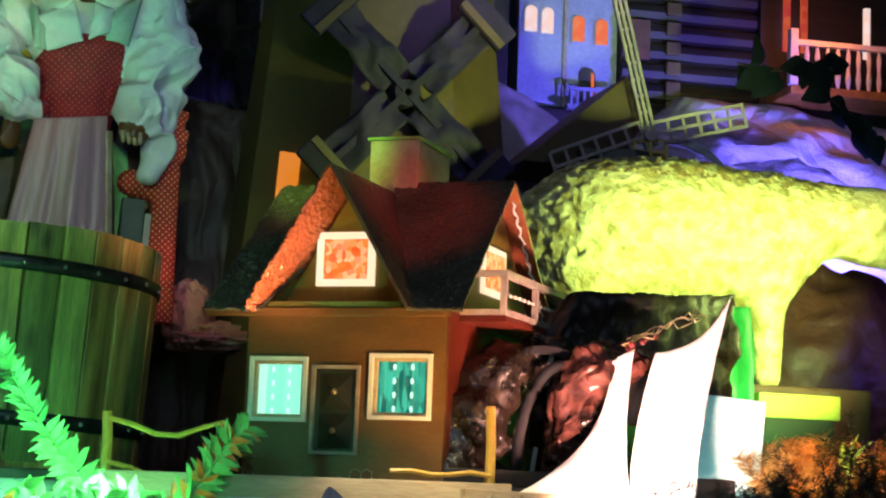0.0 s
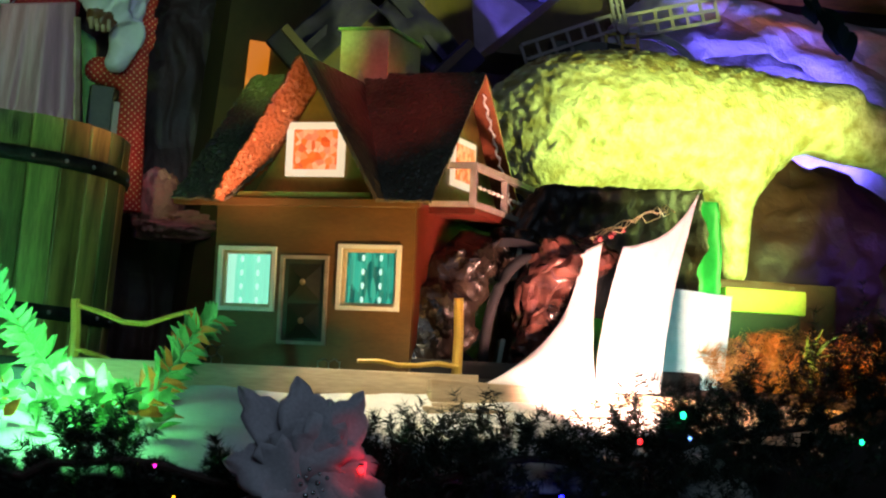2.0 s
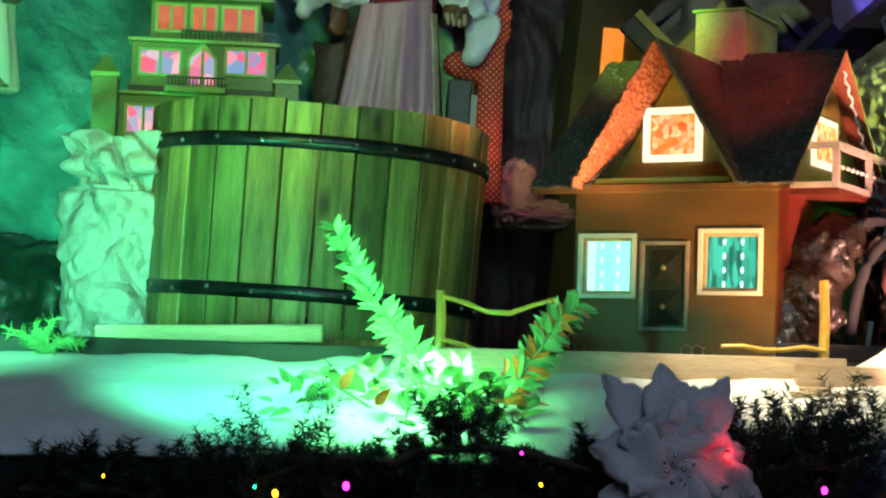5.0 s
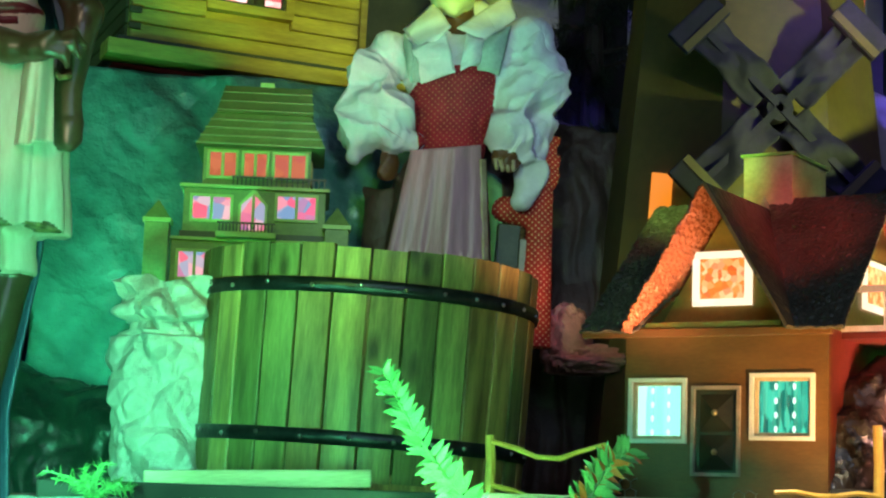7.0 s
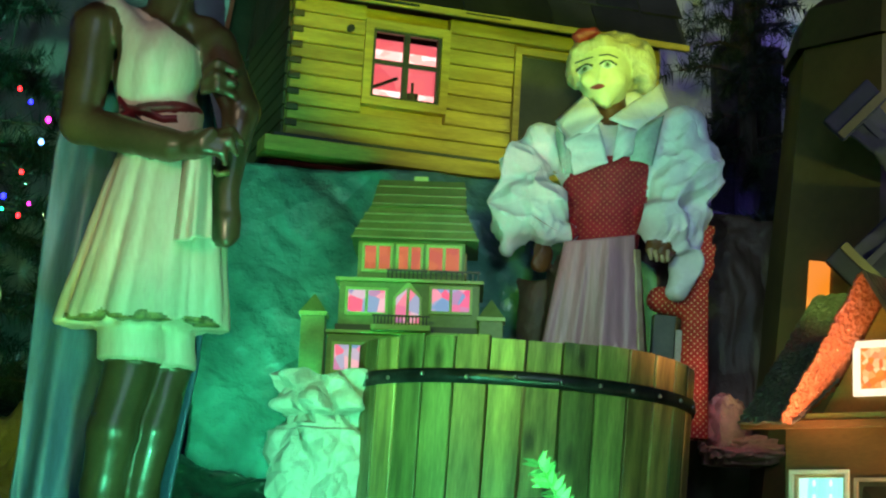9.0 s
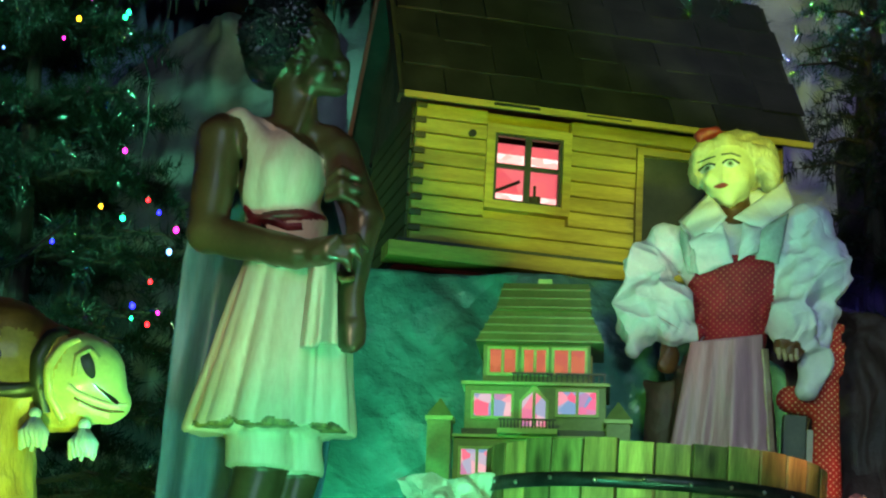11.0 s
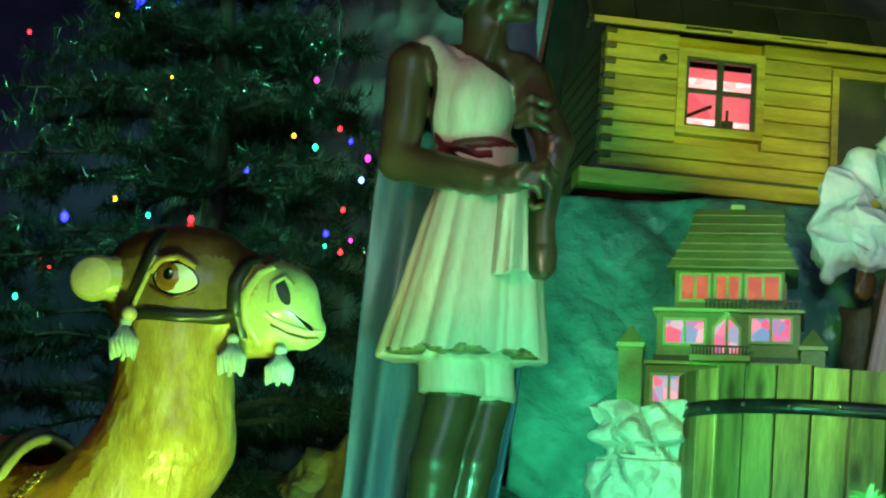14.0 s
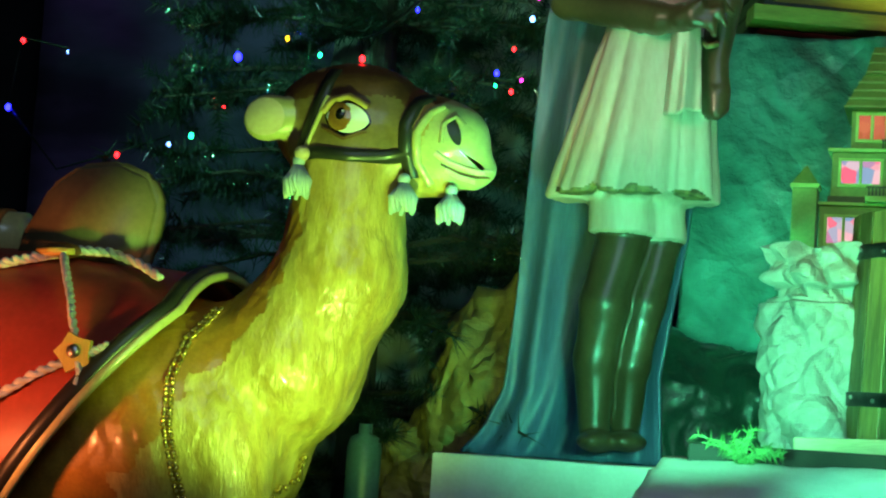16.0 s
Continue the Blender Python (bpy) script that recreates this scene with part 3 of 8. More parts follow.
def pierced(w, h, t, holes, bm=None):
    """A wall w by h, t thick (y from 0 to t), with rectangular holes (x0, x1, z0, z1) through it."""
    bm = bm or bmesh.new()
    xs = sorted({0.0, w, *(v for q in holes for v in q[:2])})
    zs = sorted({0.0, h, *(v for q in holes for v in q[2:])})
    nx, nz = len(xs) - 1, len(zs) - 1

    def solid(i, k):
        if not (0 <= i < nx and 0 <= k < nz):
            return False
        x, z = (xs[i] + xs[i + 1]) / 2, (zs[k] + zs[k + 1]) / 2
        return not any(a < x < b and c < z < d for a, b, c, d in holes)

    cache = {}

    def vert(*p):
        if p not in cache:
            cache[p] = bm.verts.new(p)
        return cache[p]
    for i in range(nx):
        for k in range(nz):
            if not solid(i, k):
                continue
            a, b, c, d = xs[i], xs[i + 1], zs[k], zs[k + 1]
            for y in (0.0, t):
                bm.faces.new((vert(a, y, c), vert(b, y, c), vert(b, y, d), vert(a, y, d)))
            for di, dk, p, q in ((-1, 0, (a, c), (a, d)), (1, 0, (b, c), (b, d)), (0, -1, (a, c), (b, c)), (0, 1, (a, d), (b, d))):
                if not solid(i + di, k + dk):
                    bm.faces.new((vert(p[0], 0.0, p[1]), vert(q[0], 0.0, q[1]), vert(q[0], t, q[1]), vert(p[0], t, p[1])))
    return bm


def ring(x0, x1, z0, z1, w, y0, y1, bm=None):
    """A rectangular frame of width w round an opening."""
    b = pierced(x1 - x0 + 2 * w, z1 - z0 + 2 * w, y1 - y0, [(w, x1 - x0 + w, w, z1 - z0 + w)], bm)
    bmesh.ops.translate(b, vec=(x0 - w, y0, z0 - w), verts=b.verts)
    return b


def tube(points, radii, sides=8, bm=None, flat=1.0):
    """A round bar through the points; radii one for all or one each."""
    bm = bm or bmesh.new()
    pts = [Vector(p) for p in points]
    if isinstance(radii, (int, float)):
        radii = [radii] * len(pts)
    loops = []
    for i, p in enumerate(pts):
        d = (pts[min(i + 1, len(pts) - 1)] - pts[max(i - 1, 0)]).normalized()
        side = d.cross(Vector((0, 0, 1)) if abs(d.z) < 0.9 else Vector((0, 1, 0))).normalized()
        over = side.cross(d)
        loops.append([bm.verts.new(p + radii[i] * (math.cos(a) * side + flat * math.sin(a) * over)) for a in (2 * math.pi * k / sides for k in range(sides))])
    for a, b in zip(loops, loops[1:]):
        for k in range(sides):
            bm.faces.new((a[k], a[(k + 1) % sides], b[(k + 1) % sides], b[k]))
    bm.faces.new(loops[0]), bm.faces.new(loops[-1][::-1])
    return bm


def lathe(profile, sides=32, a0=0.0, a1=2 * math.pi, bm=None):
    """A turned form: (radius, z) pairs about the z axis."""
    bm = bm or bmesh.new()
    full = abs(a1 - a0 - 2 * math.pi) < 1e-6
    n = sides if full else sides + 1
    rows = [[bm.verts.new((r * math.cos(a0 + (a1 - a0) * k / sides), r * math.sin(a0 + (a1 - a0) * k / sides), z)) for k in range(n)] for r, z in profile]
    for a, b in zip(rows, rows[1:]):
        for k in range(sides):
            bm.faces.new((a[k], a[(k + 1) % n], b[(k + 1) % n], b[k]))
    return bm


def ball(c, r, bm=None, u=10, v=7):
    bm = bm or bmesh.new()
    o = bmesh.ops.create_uvsphere(bm, u_segments=u, v_segments=v, radius=1.0)
    r = (r, r, r) if isinstance(r, (int, float)) else r
    for p in o["verts"]:
        p.co = (c[0] + p.co.x * r[0], c[1] + p.co.y * r[1], c[2] + p.co.z * r[2])
    return bm


def fbm(p, octaves=4):
    return noise.fractal(Vector(p), 1.0, 2.1, octaves)


def ridge(p):
    return noise.ridged_multi_fractal(Vector(p), 0.9, 2.1, 4, 1.0, 2.0)


def drape(nu, nv, f, thick=0.006):
    """A hanging or lying sheet: f(u, v) gives the place; two sides, closed at the rim."""
    bm = bmesh.new()
    g = [[bm.verts.new(f(i / nu, j / nv)) for j in range(nv + 1)] for i in range(nu + 1)]
    for i in range(nu):
        for j in range(nv):
            bm.faces.new((g[i][j], g[i + 1][j], g[i + 1][j + 1], g[i][j + 1]))
    bm.normal_update()
    k = [[bm.verts.new(v.co - thick * v.normal) for v in row] for row in g]
    for i in range(nu):
        for j in range(nv):
            bm.faces.new((k[i][j + 1], k[i + 1][j + 1], k[i + 1][j], k[i][j]))
    for j in range(nv):
        for i in (0, nu):
            bm.faces.new((g[i][j], g[i][j + 1], k[i][j + 1], k[i][j]))
    for i in range(nu):
        for j in (0, nv):
            bm.faces.new((g[i][j], g[i + 1][j], k[i + 1][j], k[i][j]))
    return bm


def organic(prims, h, k, materials, name, disp=None, paint=None):
    """One smooth mesh blended from rounded cones ('c', a, b, ra, rb, slot), ellipsoids ('e', centre, radii, tilt about y, slot)
    and flat-ended upright cones ('f', top, bottom, r top, r bottom, slot, depth as a share of width)."""
    lo = np.min([np.array(p[1]) - max(p[2]) if p[0] == "e" else np.minimum(np.array(p[1]) - p[3], np.array(p[2]) - p[4]) for p in prims], axis=0) - 4 * h
    hi = np.max([np.array(p[1]) + max(p[2]) if p[0] == "e" else np.maximum(np.array(p[1]) + p[3], np.array(p[2]) + p[4]) for p in prims], axis=0) + 4 * h
    n = np.ceil((hi - lo) / h).astype(int)
    ax = [lo[i] + h * np.arange(n[i]) for i in range(3)]
    pts = np.stack(np.meshgrid(*ax, indexing="ij"), -1).astype(np.float32)

    def dists(q, some=prims):
        for p in some:
            if p[0] == "c":
                a, b, ra, rb = np.array(p[1]), np.array(p[2]), p[3], p[4]
                ab = b - a
                s = np.clip(((q - a) @ ab) / (ab @ ab), 0, 1)
                yield np.linalg.norm(q - a - s[..., None] * ab, axis=-1) - (ra + (rb - ra) * s)
            elif p[0] == "f":
                a, b = np.array(p[1]), np.array(p[2])
                s = np.clip((a[2] - q[..., 2]) / (a[2] - b[2]), 0, 1)
                c = a + s[..., None] * (b - a)
                r = np.hypot(q[..., 0] - c[..., 0], (q[..., 1] - c[..., 1]) / p[6]) - (p[3] + (p[4] - p[3]) * s)
                yield np.maximum(0.85 * r, np.maximum(b[2] - q[..., 2], q[..., 2] - a[2]))
            else:
                c, r, tilt = np.array(p[1]), np.array(p[2]), radians(p[3])
                e = q - c
                x, z = e[..., 0] * math.cos(tilt) - e[..., 2] * math.sin(tilt), e[..., 0] * math.sin(tilt) + e[..., 2] * math.cos(tilt)
                k0 = np.sqrt((x / r[0]) ** 2 + (e[..., 1] / r[1]) ** 2 + (z / r[2]) ** 2)
                k1 = np.sqrt((x / r[0] ** 2) ** 2 + (e[..., 1] / r[1] ** 2) ** 2 + (z / r[2] ** 2) ** 2)
                yield np.where(k1 > 1e-9, k0 * (k0 - 1) / np.maximum(k1, 1e-9), -min(r))
    d = np.ones(pts.shape[:3], np.float32)
    for p in prims:
        a, b = (np.array(p[1]) - max(p[2]), np.array(p[1]) + max(p[2])) if p[0] == "e" else (np.minimum(np.array(p[1]) - p[3], np.array(p[2]) - p[4]), np.maximum(np.array(p[1]) + p[3], np.array(p[2]) + p[4]))
        i0, i1 = np.maximum(((a - lo - k - 0.02) / h).astype(int), 0), np.minimum(((b - lo + k + 0.02) / h).astype(int) + 1, n)
        cut = tuple(slice(u, v) for u, v in zip(i0, i1))
        e, o = next(dists(pts[cut], [p])), d[cut]
        w = np.clip(0.5 + 0.5 * (e - o) / k, 0, 1)
        d[cut] = e * (1 - w) + o * w - k * w * (1 - w)
    if disp is not None:
        near = np.abs(d) < 0.05
        d[near] -= disp(pts[near])
    inside = d < 0
    num = np.zeros(np.array(d.shape) - 1)
    acc = np.zeros((*num.shape, 3), np.float32)
    cells = [slice(0, -1), slice(1, None)]
    corner = {(i, j, l): (cells[i], cells[j], cells[l]) for i in (0, 1) for j in (0, 1) for l in (0, 1)}
    for c0, s0 in corner.items():
        for axis in range(3):
            if c0[axis]:
                continue
            c1 = tuple(1 if i == axis else v for i, v in enumerate(c0))
            s1 = corner[c1]
            cross = inside[s0] != inside[s1]
            va, vb = d[s0], d[s1]
            s = np.where(cross, va / np.where(cross, va - vb, 1), 0)
            acc += np.where(cross[..., None], pts[s0] * (1 - s[..., None]) + pts[s1] * s[..., None], 0)
            num += cross
    hit = num > 0
    ids = np.full(num.shape, -1)
    ids[hit] = np.arange(hit.sum())
    verts = acc[hit] / num[hit][:, None]
    faces = []
    for axis in range(3):
        o = [i for i in range(3) if i != axis]
        a = [slice(1, -1)] * 3
        a[axis] = slice(0, -1)
        b = [slice(1, -1)] * 3
        b[axis] = slice(1, None)
        change = inside[tuple(a)] != inside[tuple(b)]
        flip = inside[tuple(a)][change]
        where = np.argwhere(change)
        for i in o:
            where[:, i] += 1
        q = []
        for da, db in ((0, 0), (-1, 0), (-1, -1), (0, -1)):
            w = where.copy()
            w[:, o[0]] += da
            w[:, o[1]] += db
            q.append(ids[w[:, 0], w[:, 1], w[:, 2]])
        q = np.stack(q, 1)
        if axis == 1:
            flip = ~flip
        q[flip] = q[flip][:, ::-1]
        faces.append(q)
    faces = np.concatenate(faces)
    faces = faces[(faces >= 0).all(1)]
    me = bpy.data.meshes.new(name)
    me.from_pydata(verts.tolist(), [], faces.tolist())
    mid = verts[faces].mean(1)
    near = np.argmin(np.stack(list(dists(mid)), 0), 0)
    slot = np.array([p[4 if p[0] == "e" else 5] for p in prims])[near]
    if paint is not None:
        slot = paint(mid, slot)
    for m in materials:
        me.materials.append(m)
    me.polygons.foreach_set("material_index", slot.astype(np.int32))
    me.polygons.foreach_set("use_smooth", np.ones(len(faces), bool))
    me.update()
    return new(name, me)


def wobble(p, f, seed=0.0):
    """A cheap smooth bumpiness for whole grids of points."""
    x, y, z = p[..., 0] * f + seed, p[..., 1] * f + 1.7 * seed, p[..., 2] * f - seed
    return (np.sin(x + 1.3 * np.sin(0.7 * y + z)) * np.sin(1.1 * y + np.sin(0.9 * z)) + 0.6 * np.sin(2.1 * z + 1.7 * np.sin(x)) * np.sin(1.9 * x - y)) / 1.6


def skin_of(ob):
    bm = bmesh.new()
    bm.from_mesh(ob.data)
    tree = BVHTree.FromBMesh(bm)
    bm.free()
    return tree


def touch(tree, x, z, off):
    """The place where a line along +y at x, z first meets the form, lifted by off."""
    hit = tree.ray_cast(Vector((x, -1, z)), Vector((0, 1, 0)))
    if hit[0] is None:
        hit = tree.find_nearest(Vector((x, 2.9, z)))
    return hit[0] + Vector((0, -off, 0))


def band(tree, line, w, off, bm=None):
    """A strap lying on a form along the (x, z) line."""
    bm = bm or bmesh.new()
    pts = []
    for (a, b), (c, e) in zip(line, line[1:]):
        n = max(1, int(math.hypot(c - a, e - b) / 0.008))
        pts += [(a + (c - a) * i / n, b + (e - b) * i / n) for i in range(n)]
    pts.append(line[-1])
    rows = []
    for i, (x, z) in enumerate(pts):
        p, q = pts[max(i - 1, 0)], pts[min(i + 1, len(pts) - 1)]
        l = math.hypot(q[0] - p[0], q[1] - p[1]) or 1
        nx, nz = -(q[1] - p[1]) / l, (q[0] - p[0]) / l
        rows.append([bm.verts.new(touch(tree, x + nx * w * s / 2, z + nz * w * s / 2, off * o)) for s, o in ((-1, -0.6), (-0.9, 0.7), (0, 1), (0.9, 0.7), (1, -0.6))])
    for a, b in zip(rows, rows[1:]):
        for j in range(4):
            bm.faces.new((a[j], a[j + 1], b[j + 1], b[j]))
    return bm


def patch(tree, cx, cz, rx, rz, off, tilt=0.0, power=2.0):
    """A thin rounded inlay on a form."""
    bm = bmesh.new()
    t = radians(tilt)
    c = bm.verts.new(touch(tree, cx, cz, off))
    rings = []
    for s in (0.5, 1.0):
        row = []
        for i in range(28):
            a = 2 * math.pi * i / 28
            x, z = rx * s * math.copysign(abs(math.cos(a)) ** (2 / power), math.cos(a)), rz * s * math.copysign(abs(math.sin(a)) ** (2 / power), math.sin(a))
            row.append(bm.verts.new(touch(tree, cx + x * math.cos(t) - z * math.sin(t), cz + x * math.sin(t) + z * math.cos(t), off if s < 1 else off * 0.6)))
        rings.append(row)
    for i in range(28):
        bm.faces.new((c, rings[0][i], rings[0][(i + 1) % 28]))
        bm.faces.new((rings[0][i], rings[1][i], rings[1][(i + 1) % 28], rings[0][(i + 1) % 28]))
    return bm


def cloth_on(tree, z0, z1, left, right, off, nz=28, nx=18):
    """Cloth lying on a form between the edges left(z) and right(z)."""
    bm = bmesh.new()
    g = []
    for i in range(nz + 1):
        z = z0 + (z1 - z0) * i / nz
        a, b = left(z), right(z)
        g.append([bm.verts.new(touch(tree, a + (b - a) * j / nx, z, off)) for j in range(nx + 1)])
    for i in range(nz):
        for j in range(nx):
            bm.faces.new((g[i][j], g[i][j + 1], g[i + 1][j + 1], g[i + 1][j]))
    return bm


def weld(ob, pieces):
    """Joins pieces (bmesh, slot) into the one mesh of a form."""
    bm = bmesh.new()
    bm.from_mesh(ob.data)
    for piece, slot in pieces:
        me = bpy.data.meshes.new("piece")
        bmesh.ops.recalc_face_normals(piece, faces=piece.faces)
        for f in piece.faces:
            f.material_index, f.smooth = slot, True
        piece.to_mesh(me)
        piece.free()
        bm.from_mesh(me)
        bpy.data.meshes.remove(me)
    bm.to_mesh(ob.data)
    bm.free()


def needles(bm, path, count, length, width, spread=1.0, rng=random, gravity=0.0):
    """Thin blades standing out round a twig along the path."""
    pts = [Vector(p) for p in path]
    for _ in range(count):
        s = rng.random() * (len(pts) - 1)
        i = min(int(s), len(pts) - 2)
        p = pts[i].lerp(pts[i + 1], s - i)
        d = (pts[i + 1] - pts[i]).normalized()
        o = Vector((rng.gauss(0, 1), rng.gauss(0, 1), rng.gauss(0, 1)))
        o = (o - o.dot(d) * d).normalized() * spread + d * rng.uniform(0.1, 0.7) + Vector((0, 0, -gravity))
        o.normalize()
        w = o.cross(Vector((rng.gauss(0, 1), rng.gauss(0, 1), rng.gauss(0, 1)))).normalized() * width / 2
        e = p + o * length * rng.uniform(0.6, 1.2)
        bm.faces.new((bm.verts.new(p - w), bm.verts.new(p + w), bm.verts.new(e)))
    return bm


def blade(length, width, curl=0.15, lobes=False, n=5):
    """A leaf lying along x, with a fold at its midrib."""
    bm = bmesh.new()
    mid, left, right = [], [], []
    for i in range(n + 1):
        s = i / n
        w = width / 2 * math.sin(math.pi * min(1, 0.08 + 0.92 * s) ** 0.8) if 0 < i < n else width * 0.05
        if lobes and i in (2, 4):
            w *= 1.45
        z = -curl * length * s * s
        mid.append(bm.verts.new((s * length, 0, z)))
        left.append(bm.verts.new((s * length, w, z + 0.25 * w)))
        right.append(bm.verts.new((s * length, -w, z + 0.25 * w)))
    for i in range(n):
        bm.faces.new((mid[i], mid[i + 1], left[i + 1], left[i]))
        bm.faces.new((right[i], right[i + 1], mid[i + 1], mid[i]))
    return bm


def face(p, d, tilt, s=1.0):
    """Pose with x along d and the upper side turned to the viewers' side, tilted by the vector tilt."""
    x = Vector(d).normalized()
    z = Vector((0, -1, 0.25)) + Vector(tilt)
    z = (z - z.dot(x) * x).normalized()
    m = Matrix((x, z.cross(x), z)).transposed().to_4x4()
    return Matrix.Translation(p) @ m @ Matrix.Scale(s, 4)


def creased(p, f):
    """Sharp folds, as crumpled paper has: 0 on a fold, rising between."""
    d = noise.voronoi(Vector(p) * f)[0]
    return d[1] - d[0]


def aim(p, d, roll=0.0, s=1.0):
    """Pose with x along d."""
    return Matrix.Translation(p) @ Vector(d).to_track_quat("X", "Z").to_matrix().to_4x4() @ pose(0, 0, 0, roll) @ Matrix.Scale(s, 4)


# ---- setting ----
ROOM_X0, ROOM_X1, ROOM_Y0, ROOM_Y1, TOP = -4.0, 4.6, -1.6, 6.0, 4.4
solo("floor", box(ROOM_X0, ROOM_X1, ROOM_Y0, ROOM_Y1, -0.1, 0.0), M["floor"], "dark board floor of the hall", "floor", kind="structure")
solo("ceiling", box(ROOM_X0, ROOM_X1, ROOM_Y0, ROOM_Y1, TOP, TOP + 0.1), M["black"], "black unlit ceiling", "ceiling", kind="structure")
for nm, b in (("wall_west", (ROOM_X0 - 0.1, ROOM_X0, ROOM_Y0, ROOM_Y1)), ("wall_east", (ROOM_X1, ROOM_X1 + 0.1, ROOM_Y0, ROOM_Y1)),
              ("wall_south", (ROOM_X0, ROOM_X1, ROOM_Y0 - 0.1, ROOM_Y0))):
    solo(nm, box(*b, 0, TOP), M["black"], "wall hung with black cloth", "wall", kind="structure")
solo("wall_north", box(ROOM_X0, ROOM_X1, ROOM_Y1, ROOM_Y1 + 0.1, 0, TOP), M["black"], "wall hung with black cloth", "wall", kind="structure")
solo("backdrop", drape(60, 30, lambda u, v: (-3.2 + 7.0 * u, 5.75 + 0.06 * fbm((u * 9, v * 4, 3)), 1.1 + 3.2 * v)), M["backdrop"],
     "backdrop painted with violet and dark misty hills", "backdrop", kind="structure", smooth=True)
STAGE, DECK = 1.10, 1.472
solo("stage", box(-3.6, 4.0, 2.62, 5.95, 0.0, STAGE, 0.01), M["floor"], "dark raised stage of boards", "stage", kind="structure")
solo("platform", box(-0.42, 3.2, 2.93, 5.6, STAGE, DECK, 0.004), M["floor"], "dark raised platform carrying the little village", "platform", kind="structure")
solo("front_cloth", drape(60, 12, lambda u, v: (-3.4 + 7.2 * u, 2.50 + 0.03 * math.sin(60 * u) * (1 - v) - 0.05 * (1 - v), 1.30 * v)), M["black"],
     "black cloth hanging down the front of the stage", "cloth", kind="structure", smooth=True)

# snow cloth lying over the platform's edge
def snowfold(u, v):
    x = -0.46 + 1.72 * u
    hump = 0.035 * math.exp(-((x - 0.16) / 0.11) ** 2) * math.sin(math.pi * min(1, v * 1.5))
    return (x, 2.49 + 0.46 * v + 0.02 * fbm((u * 8, v * 3, 1)), 1.315 + 0.135 * v ** 0.7 + hump + 0.012 * fbm((u * 9, v * 5, 7)))


solo("snow_cloth", drape(110, 26, snowfold), M["snow"], "white cloth laid as snow over the front edge", "cloth", smooth=True)

# pale planks along the front
def planks():
    t = thing("plank_edging", "pale sawn planks edging the platform", "planks", pose(0, 0, 0))
    for k, (x0, x1, z0, z1, y, tilt) in enumerate(((0.26, 0.95, 1.432, 1.474, 2.885, 0.3), (0.86, 1.62, 1.425, 1.468, 2.86, -1.6), (0.84, 1.5, 1.395, 1.424, 2.80, -1.0))):
        b = box(0, x1 - x0, 0, 0.045, 0, z1 - z0, 0.003)
        part("plank", b, M["plank"], t, m=pose(x0, y, z0, 0, -tilt))
    part("block", box(0.86, 0.91, 2.83, 2.88, 1.365, 1.43, 0.004), M["plank"], t)


planks()
solo("loose_plank", box(0, 0.37, 0, 0.09, 0, 0.03, 0.004), M["plank"], "short pale plank propped under the tub's edge", "plank", pose(-0.262, 3.02, 1.462, 0, -2.2, 0))

# ---- wooden tub ----
def tub(cx, cy, z0, r, h, n, lean):
    t = thing("wooden_tub", "round tub of pine staves with two iron hoops", "tub", pose(cx, cy, z0, 0, lean, 0))
    w = 2 * math.pi / n
    rng = random.Random(5)
    meshes = []
    for k in range(6):
        hh = h + rng.uniform(-0.006, 0.006)
        a = w / 2 * 0.94
        outline = [(r * math.sin(-a), -r * math.cos(a)), (r * math.sin(-a / 2), -r * math.cos(a / 2)), (0, -r), (r * math.sin(a / 2), -r * math.cos(a / 2)),
                   (r * math.sin(a), -r * math.cos(a)), ((r - 0.022) * math.sin(a), -(r - 0.022) * math.cos(a)), ((r - 0.022) * math.sin(-a), -(r - 0.022) * math.cos(a))]
        b = prism(outline, hh, "z", 0.0)
        bmesh.ops.bevel(b, geom=[e for e in b.edges if abs(e.verts[0].co.z - e.verts[1].co.z) > 0.1], offset=0.0018, segments=1, affect="EDGES")
        for v in b.verts:
            s = 1 - 0.02 * (1 - v.co.z / h)
            v.co.x, v.co.y = v.co.x * s, v.co.y * s
        meshes.append(mesh_of(b, M["wood"]))
    for i in range(n):
        ob = new("stave", meshes[i % 6] if i else meshes[0])
        ob.parent = t
        ob.matrix_basis = pose(0, 0, rng.uniform(-0.002, 0.002), 0, 0, 360 * (i + 0.35) / n)
    for z, s in ((0.072, 0.982), (h - 0.068, 0.998)):
        ro = r * s
        hoop = part("hoop", lathe([(ro - 0.001, z - 0.013), (ro + 0.004, z - 0.013), (ro + 0.0045, z + 0.012), (ro - 0.001, z + 0.013), (ro - 0.001, z - 0.013)], 72), M["iron"], t, "black iron hoop", True)
        for j in range(26):
            a = 2 * math.pi * (j + 0.2 * math.sin(j * 7)) / 26
            part("rivet", ball(((ro + 0.005) * math.cos(a), (ro + 0.005) * math.sin(a), z + 0.004 * math.sin(3 * j)), 0.0042, u=8, v=5), M["rivet"], hoop, smooth=True)
    part("base", lathe([(0.0, 0.03), (r - 0.03, 0.03), (r - 0.03, 0.05), (0.0, 0.05)], 40), M["wood"], t)
    foot = [(-0.07, 0.0), (0.07, 0.0), (0.055, 0.045), (-0.055, 0.045)]
    for a in (-75, 40, 160):
        part("foot", prism(foot, 0.04, "y", -0.02), M["wood"], t, m=pose(0.9 * r * math.cos(radians(a)), 0.9 * r * math.sin(radians(a)), -0.03, 0, 0, a + 90))


tub(0.092, 3.50, 1.488, 0.321, 0.405, 31, 2.4)

